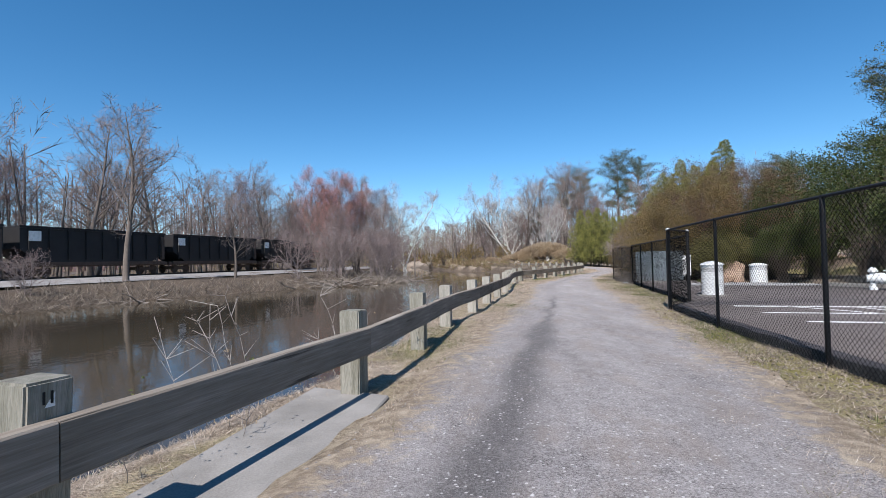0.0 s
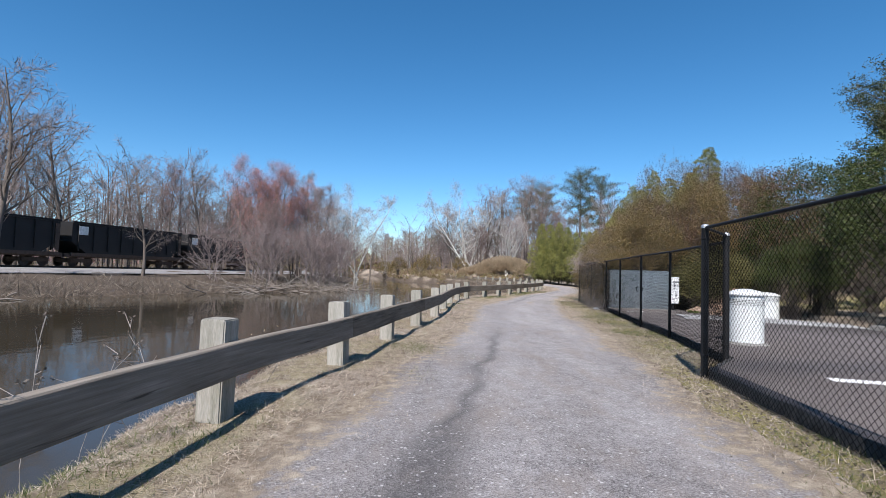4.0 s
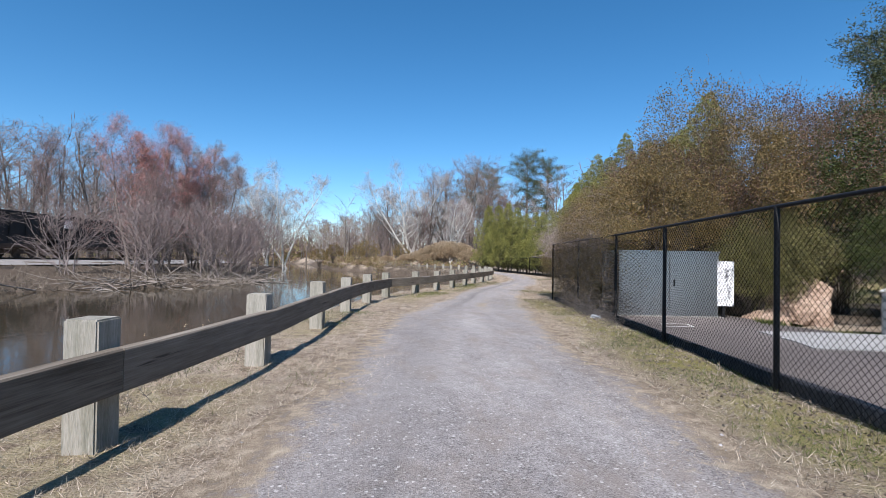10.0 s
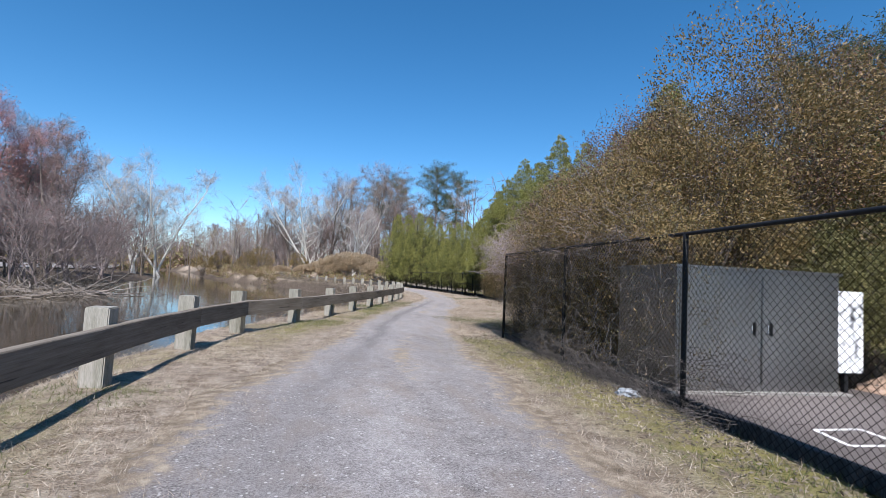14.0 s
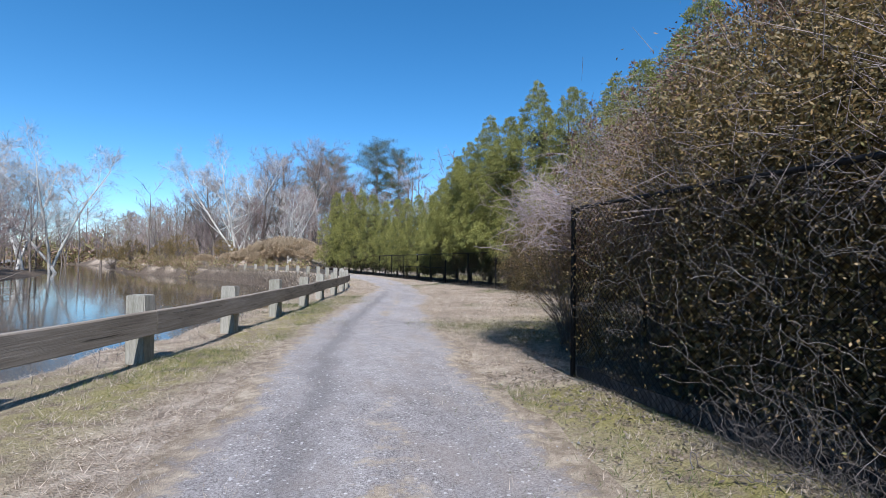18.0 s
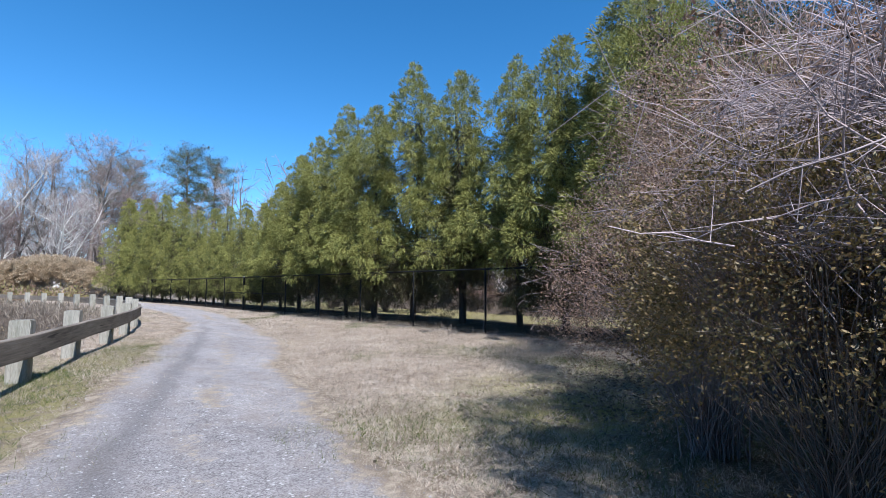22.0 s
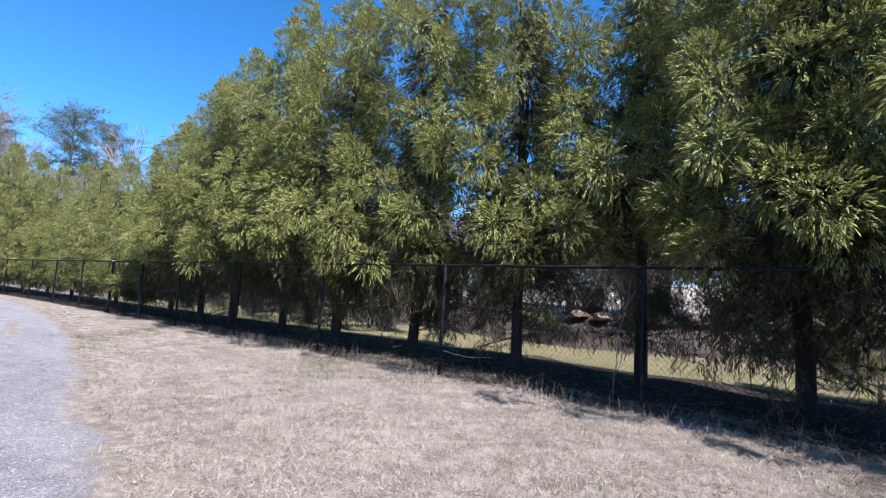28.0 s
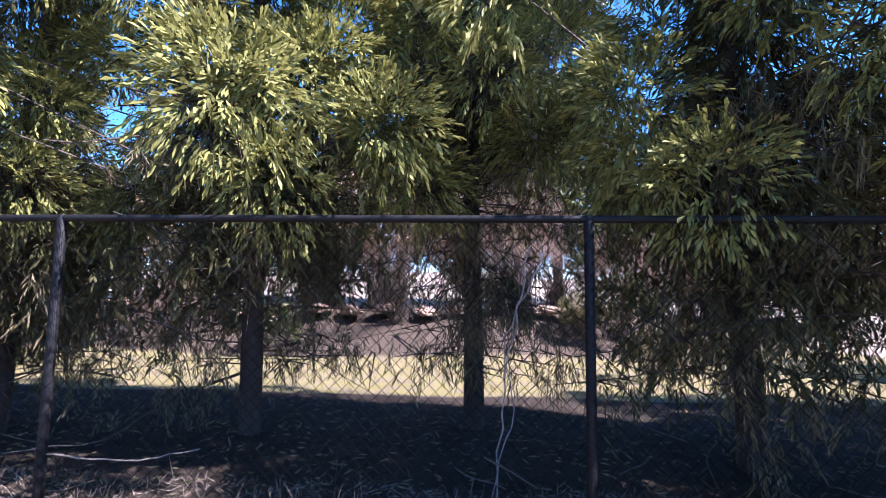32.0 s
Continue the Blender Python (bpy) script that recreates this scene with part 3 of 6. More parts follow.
def wave(x, y, s, seed=0.0):
    """Cheap smooth unevenness, between -1 and 1."""
    return (np.sin(x * s + 1.3 * np.sin(y * s * 0.7 + seed)) + np.sin(y * s * 1.13 + 1.7 * np.sin(x * s * 0.6 + 2 * seed))) / 2


def height(x, y):
    x, y = np.asarray(x, float), np.asarray(y, float)
    near, far = np.interp(y, NEAR_Y, NEAR_X), np.interp(y, FAR_Y, FAR_X)
    track = np.interp(y, TRACK_Y, TRACK_X)
    right = smooth(-1.2, 1.9, x - near + 0.25 * wave(x, y, 1.9))
    left = smooth(-1.5, 2.2, far - x + 0.5 * wave(x, y, 0.9, 2))
    z = -2.0 + 2.0 * right + 1.35 * left
    z = z + 0.65 * smooth(0.5, 12, far - x) + 0.25 * smooth(8.5, 5.0, np.abs(x - track)) * left
    rough = 0.022 * wave(x, y, 2.3, 1) + 0.012 * wave(x, y, 6.1, 4)
    path = smooth(0, 0.8, x - np.interp(y, LEFT_Y, LEFT_X)) * smooth(0, 0.8, np.interp(y, RIGHT_Y, RIGHT_X) - x)
    z = z + rough * (1 - path) * right + 0.12 * wave(x, y, 0.8, 3) * left * smooth(1, 4, far - x)
    z = z + right * smooth(30, 120, x) * 5 + right * smooth(80, 160, y) * smooth(-8, 14, x - near) * 2.0
    z = z + 0.95 * smooth(25.2, 27.2, x + 0.35 * wave(x, y, 0.7, 2)) * smooth(33, 36, y) * smooth(64, 58, y)
    rail_x = np.interp(y, [p[1] for p in RAIL], [p[0] for p in RAIL])
    z = z - 0.11 * smooth(10.5, 6, y) * smooth(0.75, 0.25, x - rail_x) * right
    lot = smooth(0.05, 0.2, x - np.interp(y, [p[1] for p in FENCE], [p[0] for p in FENCE])) * (y < 24.5) * (x < 24)
    return z - 0.06 * lot


def span(lo, hi, a, b, fine, grow=1.13):
    """Grid lines: even between a and b, growing outwards to lo and hi."""
    mid = list(np.arange(a, b + fine / 2, fine))
    up, s = [mid[-1]], fine
    while up[-1] < hi:
        s *= grow
        up.append(up[-1] + s)
    down, s = [mid[0]], fine
    while down[-1] > lo:
        s *= grow
        down.append(down[-1] - s)
    return np.array(down[:0:-1] + mid + up[1:])


gx, gy = span(-1500, 1500, -8, 21, 0.22), span(-1500, 1500, -4, 58, 0.30)
X, Y = np.meshgrid(gx, gy)
Z = height(X, Y)
nx, ny = len(gx), len(gy)
idx = np.arange(nx * ny).reshape(ny, nx)
quads = np.stack([idx[:-1, :-1], idx[:-1, 1:], idx[1:, 1:], idx[1:, :-1]], -1).reshape(-1, 4)
ground = part_np("ground", np.stack([X, Y, Z], -1).reshape(-1, 3), quads, M_GROUND, smooth=True)
tagged(ground, "dry straw-coloured grass and muddy river banks", "ground", kind="structure")
near = np.interp(Y, NEAR_Y, NEAR_X)
far = np.interp(Y, FAR_Y, FAR_X)
bank = np.clip(smooth(1.6 + 2.2 * smooth(40, 60, Y), 0.4, X - near) * (1 - 0.15 * smooth(40, 50, Y)) + smooth(-0.5, 0.5, far - X) * 0.55, 0, 1)
# this strip also goes to alpha, which paints the cedar row's shade
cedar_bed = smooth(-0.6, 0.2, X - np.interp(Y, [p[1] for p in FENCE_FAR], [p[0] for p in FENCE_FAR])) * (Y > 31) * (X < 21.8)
shrub_bed = smooth(2.6, 1.2, np.hypot((X - 14.5) / 1.7, Y - 28.5) - 2.5) * smooth(0.1, 0.6, X - np.interp(Y, [p[1] for p in FENCE], [p[0] for p in FENCE]))
garden_bed = smooth(25.0, 25.8, X) * smooth(31, 29, X) * smooth(33, 36, Y) * smooth(64, 58, Y)
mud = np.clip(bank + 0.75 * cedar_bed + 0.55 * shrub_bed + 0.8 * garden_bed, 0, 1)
fence_x = np.interp(Y, [p[1] for p in FENCE], [p[0] for p in FENCE])
moss = 1.0 * smooth(20.6, 21.8, X) * smooth(31, 28, X) * (Y > 30) * (Y < 70) + 1.15 * smooth(1.1, 0.2, np.abs(X - fence_x + 0.45)) * (Y < 29) * (0.75 + 0.35 * wave(X, Y, 2.4, 6)) + 1.1 * smooth(3.6, 1.8, np.hypot((X - 13.2) * 0.9, (Y - 33.0) * 1.2)) * (0.6 + 0.4 * wave(X, Y, 2.2, 2)) + 0.5 * smooth(1.2, 0.3, np.abs(X - np.interp(Y, [p[1] for p in RAIL], [p[0] for p in RAIL]) + 0.3)) * (wave(X, Y, 1.1, 5) > 0) + 0.9 * smooth(0.9, 0.2, np.abs(X - np.interp(Y, [p[1] for p in RAIL], [p[0] for p in RAIL]) - 0.6)) * smooth(26, 31, Y) * smooth(46, 42, Y)
verge = smooth(-0.7, 0.1, X - np.interp(Y, RIGHT_Y, RIGHT_X)) * smooth(0.5, 0.0, X - fence_x) * smooth(30, 26, Y) * (0.8 + 0.3 * wave(X, Y, 1.7, 3)) * (1 - 0.6 * smooth(17, 22, Y)) + 0.5 * smooth(1.0, 0.2, np.abs(X - np.interp(Y, LEFT_Y, LEFT_X) + 0.1)) * (0.6 + 0.5 * wave(X, Y, 1.2, 8))
layer = ground.data.color_attributes.new("zone", "FLOAT_COLOR", "POINT")
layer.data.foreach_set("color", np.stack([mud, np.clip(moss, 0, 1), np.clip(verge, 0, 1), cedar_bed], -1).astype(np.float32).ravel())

# gravel path: rows across, with ragged edges
py = np.concatenate([np.arange(-12, 58, 0.15), np.arange(58, 130, 1.0)])
cols = 26
u = np.linspace(0, 1, cols)
lx = np.interp(py, LEFT_Y, LEFT_X) - 0.27 + 0.10 * wave(py, py * 0.3, 2.1) + 0.06 * wave(py, 0 * py, 7.3, 2)
rx = np.interp(py, RIGHT_Y, RIGHT_X) + 0.27 + 0.10 * wave(py, py * 0.4, 1.8, 5) + 0.06 * wave(py, 0 * py, 6.7, 1)
PX = lx[:, None] + (rx - lx)[:, None] * u[None]
PY = np.repeat(py[:, None], cols, 1)
PZ = height(PX, PY) + 0.012 + 0.035 * (1 - (2 * u[None] - 1) ** 2) - 0.012 * np.exp(-((u[None] - 0.27) / 0.09) ** 2) - 0.012 * np.exp(-((u[None] - 0.74) / 0.09) ** 2)
idx = np.arange(PX.size).reshape(PX.shape)
quads = np.stack([idx[:-1, :-1], idx[:-1, 1:], idx[1:, 1:], idx[1:, :-1]], -1).reshape(-1, 4)
path_ob = part_np("path", np.stack([PX, PY, PZ], -1).reshape(-1, 3), quads, M_GRAVEL, smooth=True)
tagged(path_ob, "pale grey crushed-stone path with darker wheel tracks", "path", kind="structure")
edge = np.clip(1 - np.minimum(u, 1 - u) / 0.24, 0, 1)[None] + 0.62 * np.exp(-((u[None] - 0.55 - 0.04 * wave(PY, PY, 0.5)) / 0.11) ** 2) * smooth(20, 29, PY) * (0.8 + 0.35 * wave(PY, 0 * PY, 0.8, 4))
ruts = np.exp(-((u[None] - 0.28 - 0.02 * wave(PY, PY, 0.3)) / 0.10) ** 2) * 0.6 * (1.0 + 0.35 * wave(PY, 0 * PY, 0.35, 1)) + 0.6 * np.exp(-((u[None] - 0.74) / 0.08) ** 2) * np.clip(wave(PY, 0 * PY, 0.5, 3), 0, 1)
strong = np.exp(-((u[None] - 0.315 - 0.012 * wave(PY, PY, 0.9)) / (0.062 - 0.036 * smooth(7, 10, PY) + 0.012 * wave(PY, 0 * PY, 1.7) + 0.03 * smooth(22, 28, PY))) ** 4) * np.clip(smooth(18, 13, PY) + 0.55 * smooth(24, 30, PY) * smooth(50, 42, PY), 0, 1)
layer = path_ob.data.color_attributes.new("zone", "FLOAT_COLOR", "POINT")
layer.data.foreach_set("color", np.stack([np.clip(edge, 0, 1), np.clip(ruts, 0, 1), strong, 0 * edge + 1], -1).astype(np.float32).ravel())

bm = bmesh.new()
ring = [bm.verts.new(c) for c in ((-900, -900, WATER_Z), (200, -900, WATER_Z), (200, 900, WATER_Z), (-900, 900, WATER_Z))]
bm.faces.new(ring)
tagged(part("water", bm, M_WATER), "still murky brown river reflecting the sky", "river", kind="structure")

# asphalt lot behind the fence
fy = np.array([p[1] for p in FENCE])
fx = np.array([p[0] for p in FENCE])
ly = np.arange(-6, 24.6, 0.4)
l0 = np.interp(ly, fy, fx) + 0.13
l1 = np.interp(ly, [-6, 12, 16, 18.5, 20, 22, 24.6], [17, 16, 15.2, 14.0, 12.6, 11.9, 11.9])
v = np.concatenate([np.stack([l0, ly, 0 * ly + LOT_Z], -1), np.stack([l1, ly, 0 * ly + LOT_Z], -1), np.stack([l0, ly, 0 * ly - 0.1], -1), np.stack([l1, ly, 0 * ly - 0.1], -1)])
n = len(ly)
i = np.arange(n - 1)
f = np.concatenate([np.stack([i, n + i, n + i + 1, i + 1], -1), np.stack([i, i + 1, 2 * n + i + 1, 2 * n + i], -1), np.stack([n + i, 3 * n + i, 3 * n + i + 1, n + i + 1], -1)])
tagged(part_np("pavement", v, f, M_ASPH), "brown-grey asphalt service yard", "pavement", kind="structure")
curb_line = [(15.8, 12.2), (15.2, 15.6), (14.2, 18.1)]
kerb = empty("kerb")
tagged(kerb, "pale concrete kerb along the edge of the yard", "kerb", kind="structure")
for a, b in zip(curb_line, curb_line[1:]):
    d = math.dist(a, b)
    ang = math.degrees(math.atan2(b[1] - a[1], b[0] - a[0]))
    m = box_bm(d - 0.012, 0.32, 0.2, ((a[0] + b[0]) / 2, (a[1] + b[1]) / 2, LOT_Z + 0.02), 0.02, ang)
    part("kerb_stone", m, M_CONC, kerb)

# pale concrete apron at the foot of the planted bank
rim = [(10.5, 21.45), (10.25, 20.35), (10.0, 19.72), (11.1, 19.5), (13.0, 18.6), (14.3, 18.3), (14.6, 19.4), (13.4, 20.85), (12.1, 21.2)]
bm = bmesh.new()
bot, top = [[bm.verts.new((x, y, z)) for x, y in rim] for z in (0.0, LOT_Z + 0.014)]
bm.faces.new(top)
for k in range(len(rim)):
    bm.faces.new((bot[k], bot[(k + 1) % len(rim)], top[(k + 1) % len(rim)], top[k]))
bmesh.ops.recalc_face_normals(bm, faces=bm.faces)
tagged(part("concrete_apron", bm, M_APRON), "pale concrete apron at the edge of the asphalt", "pavement", kind="structure")


def stripe(points, width):
    bm = bmesh.new()
    for a, b in zip(points, points[1:]):
        d = Vector((b[0] - a[0], b[1] - a[1], 0)).normalized()
        s = Vector((-d.y, d.x, 0)) * width / 2
        vs = [Vector((*a, LOT_Z + 0.005)) - s, Vector((*b, LOT_Z + 0.005)) - s, Vector((*b, LOT_Z + 0.005)) + s, Vector((*a, LOT_Z + 0.005)) + s]
        bm.faces.new([bm.verts.new(c) for c in vs])
    return bm


for pts, wd in (([(7.55, 11.05), (10.6, 10.3)], 0.24), ([(7.4, 9.6), (10.4, 8.9)], 0.18), ([(7.35, 8.1), (10.3, 7.4)], 0.18), ([(8.6, 10.8), (10.2, 7.5)], 0.12), ([(9.8, 10.5), (10.3, 7.4)], 0.12)):
    tagged(part("road_marking", stripe(pts, wd), M_PAINT), "worn white painted line on the asphalt", "road marking", kind="structure")
tagged(part("road_marking", stripe([(9.15, 22.07), (9.67, 22.0), (9.80, 22.41), (9.31, 22.46), (9.15, 22.07)], 0.05), M_PAINT), "worn white painted outline before the cabinet", "road marking", kind="structure")

# concrete slab by the start of the walk
bm = bmesh.new()
low = [(-0.32, 4.36), (0.62, 4.02), (0.36, -0.8), (-0.85, -0.8)]
bot, top = [[bm.verts.new((x, y, z)) for x, y in low] for z in (-0.35, -0.065)]
bm.faces.new(top[::-1])
for k in range(4):
    bm.faces.new((bot[k], bot[(k + 1) % 4], top[(k + 1) % 4], top[k]))
bmesh.ops.bevel(bm, geom=bm.edges[:], offset=0.015, segments=1, affect="EDGES")
bmesh.ops.recalc_face_normals(bm, faces=bm.faces)
tagged(part("concrete_slab", bm, M_CONC), "weathered pale concrete slab set in the river bank", "slab", kind="structure")

# ---- timber guard rail ----
rail = empty("guard_rail")
tagged(rail, "weathered grey timber guard rail beside the path", "guard rail", kind="structure")


def post_mesh():
    bm = box_bm(0.225, 0.23, 1.24, (0, 0, 0.21), 0.012)
    me = bpy.data.meshes.new("post")
    bm.to_mesh(me)
    bm.free()
    me.materials.append(M_WOOD)
    return me


POST = post_mesh()
rng = np.random.default_rng(5)
centres = []
for k, (x, y) in enumerate(RAIL):
    a, b = RAIL[max(k - 1, 0)], RAIL[min(k + 1, len(RAIL) - 1)]
    ang = math.atan2(b[1] - a[1], b[0] - a[0])
    side = Vector((-math.sin(ang), math.cos(ang)))
    c = Vector((x, y)) + side * 0.115 - Vector((math.cos(ang), math.sin(ang))) * 0.115
    z = float(height(x, y)) if y > 50 else 0.0
    centres.append((c, ang, side, z))
    ob = new("post", POST)
    ob.parent = rail
    ob.matrix_world = pose(c.x, c.y, z + rng.uniform(-0.015, 0.015), rng.uniform(-1, 1), rng.uniform(-1, 1), math.degrees(ang) + rng.uniform(-2, 2))
k = 0
while k < len(centres) - 1:
    step = 3 if k == 0 else 1 if k in (3, 4) else 2
    e = min(k + step, len(centres) - 1)
    bm = bmesh.new()
    rows = []
    pts = []
    for s in range(k, e):
        for q in range(6):
            pts.append((s, q / 6))
    pts.append((e - 1, 1.0))
    for s, q in pts:
        (c0, a0, n0, z0), (c1, a1, n1, z1) = centres[s], centres[s + 1]
        c = c0.lerp(c1, q) - n0.lerp(n1, q).normalized() * 0.161
        if s == k and q == 0:
            c = c + (c1 - c0).normalized() * 0.004
        if s == e - 1 and q == 1.0:
            c = c - (c1 - c0).normalized() * 0.004
        n = n0.lerp(n1, q).normalized()
        z = z0 + (z1 - z0) * q + 0.004 * math.sin(7 * q + s)
        rows.append([bm.verts.new((c.x + n.x * o, c.y + n.y * o, z + h)) for o, h in ((-0.04, 0.355), (-0.044, 0.363), (-0.044, 0.628), (-0.036, 0.640), (0.036, 0.642), (0.042, 0.632), (0.042, 0.36))])
    for r0, r1 in zip(rows, rows[1:]):
        for j in range(7):
            bm.faces.new((r0[j], r1[j], r1[(j + 1) % 7], r0[(j + 1) % 7]))
    bm.faces.new(rows[0])
    bm.faces.new(rows[-1][::-1])
    bmesh.ops.recalc_face_normals(bm, faces=bm.faces)
    board = part("plank", bm, M_PLANK, rail)
    run = [0.0]
    for r0, r1 in zip(pts, pts[1:]):
        (s0, q0), (s1, q1) = r0, r1
        run.append(run[-1] + (s1 + q1 - s0 - q0) * (centres[k + 1][0] - centres[k][0]).length)
    co = np.array([v_.co for v_ in board.data.vertices])
    tops = np.repeat(np.array(run), 7)
    along = np.stack([tops + 3.7 * k, co[:, 2], np.tile([0.0, 0.0, 0.0, 0.05, 0.12, 0.17, 0.17], len(run))], -1)
    board.data.attributes.new("along", "FLOAT_VECTOR", "POINT").data.foreach_set("vector", along.astype(np.float32).ravel())
    k = e
c, ang, side, z = centres[3]
tag_ob = part("number_plate", box_bm(0.012, 0.075, 0.10, (0, 0, 0), 0.004), M_PAINT, rail, "small worn white plate with two dark marks")
tag_ob.matrix_world = pose(c.x - side.x * 0.121, c.y - side.y * 0.121, 0.745, 0, 0, math.degrees(ang) - 90)
for off in (-0.018, 0.018):
    mk = part("mark", box_bm(0.004, 0.012, 0.06, (0.008, off, 0), 0.001), M_BLACK, tag_ob)

# ---- chain-link fences ----


def fence(name, line, top, label, pitch=0.072, heavy=(), kick=False, wire=0.0018, brace=(), lower=99, drop=0.0):
    """Posts, top rails and woven wire along a line; from the bay called lower on, the top is lower by drop."""
    ob = empty(name)
    full = top
    tagged(ob, label, "fence", kind="structure")
    for k, (x, y) in enumerate(line):
        h = 0.045 if k in heavy else 0.029
        top = full - (drop if k > lower else 0)
        tall = top + (0.012 if k in heavy else 0.02)
        z = float(height(x, y)) - 0.1
        bm = lathe_bm([(h, 0), (h, tall - z - 0.02), (h * 0.7, tall - z)], 12, (x, y, z))
        part("post", bm, M_BLACK, ob)
        if k in heavy:
            part("post_cap", lathe_bm([(0.052, 0), (0.054, 0.022), (0.04, 0.045), (0.012, 0.056)], 16, (x, y, tall - 0.02)), M_CAP, ob, "galvanised domed cap")
            for zb in (0.3, 0.85, 1.4, 1.84):
                part("tension_band", lathe_bm([(h, 0), (h + 0.007, 0.003), (h + 0.007, 0.027), (h, 0.03)], 16, (x, y, zb)), M_BLACK, ob)
    for bay, ((x0, y0), (x1, y1)) in enumerate(zip(line, line[1:])):
        top = full - (drop if bay >= lower else 0)
        d = math.dist((x0, y0), (x1, y1))
        za, zb = float(height(x0, y0)) + 0.03, float(height(x1, y1)) + 0.03
        v, f = tubes([(x0, y0, top)], [(x1, y1, top)], 0.022, 0.022, 8)
        part_np("top_rail", v, f, M_BLACK, ob, smooth=True)
        if bay in brace:
            v, f = tubes([(x0, y0, top * 0.52)], [(x1, y1, top * 0.52)], 0.018, 0.018, 8)
            part_np("brace_rail", v, f, M_BLACK, ob, smooth=True)
        ux, uy = (x1 - x0) / d, (y1 - y0) / d
        p0, p1 = [], []
        hh = top - 0.02 - za
        for sgn in (1, -1):
            for s in np.arange(-hh if sgn > 0 else 0, d if sgn > 0 else d + hh, pitch):
                a, b = (s, 0.0), (s + sgn * hh, hh)
                lo, hi = sorted((a, b))
                dx = hi[0] - lo[0]
                t0, t1 = max(0, (0 - lo[0]) / dx), min(1, (d - lo[0]) / dx)
                if t1 - t0 < 0.02:
                    continue
                q = [(lo[0] + dx * t, lo[1] + (hi[1] - lo[1]) * t) for t in (t0, t1)]
                off = 0.03 if sgn > 0 else 0.034
                p0.append((x0 + ux * q[0][0] - uy * off, y0 + uy * q[0][0] + ux * off, za + q[0][1]))
                p1.append((x0 + ux * q[1][0] - uy * off, y0 + uy * q[1][0] + ux * off, za + q[1][1]))
        v, f = tubes(p0, p1, wire, wire, 3)
        part_np("wire_mesh", v, f, M_WIRE, ob, "woven black chain-link wire")
        if kick:
            n = 10
            t = np.linspace(0, 1, n)
            hgt = 0.135 + 0.014 * np.sin(np.arange(n) * 2.1 + x0)
            px, py_ = x0 + (x1 - x0) * t - uy * 0.05, y0 + (y1 - y0) * t + ux * 0.05
            px, py_ = px + uy * 0.10, py_ - ux * 0.10
            rows = np.stack([np.stack([px - uy * o * 0, py_, 0 * t + z], -1) for o, z in ((0, 0.0),)] + [np.stack([px, py_, hgt], -1), np.stack([px + uy * 0.06, py_ - ux * 0.06, hgt - 0.01], -1), np.stack([px + uy * 0.09, py_ - ux * 0.09, 0 * t], -1)])
            i = np.arange(n - 1)
            f = np.concatenate([np.stack([r * n + i, r * n + i + 1, (r + 1) * n + i + 1, (r + 1) * n + i], -1) for r in range(3)])
            part_np("kick_strip", rows.reshape(-1, 3), f, M_RUBBER, ob, "low black strip along the foot of the fence")
    return ob


fence("fence", FENCE, 2.0, "black chain-link fence round the service yard", heavy=(4, 5), kick=True, wire=0.0023, lower=5, drop=0.1)
fence("fence", FENCE_FAR, 1.79, "black chain-link fence under the conifer row", pitch=0.075, wire=0.0015, heavy=(8,), brace=(6, 7, 8))
fence("fence", [(9.45, 29.42), (12.3, 31.1), (15.0, 32.7)], 1.9, "black chain-link fence side running into shrubs", wire=0.0012)

# ---- plants ----


def branch_path(rng, start, way, length, n, wander, lift):
    """Points of one limb that wanders and bends up by lift."""
    pts = [np.array(start, float)]
    d = np.array(way, float)
    d /= np.linalg.norm(d)
    for k in range(n):
        d = d + rng.normal(size=3) * wander + np.array([0, 0, lift])
        d /= np.linalg.norm(d)
        pts.append(pts[-1] + d * length / n)
    return np.array(pts)


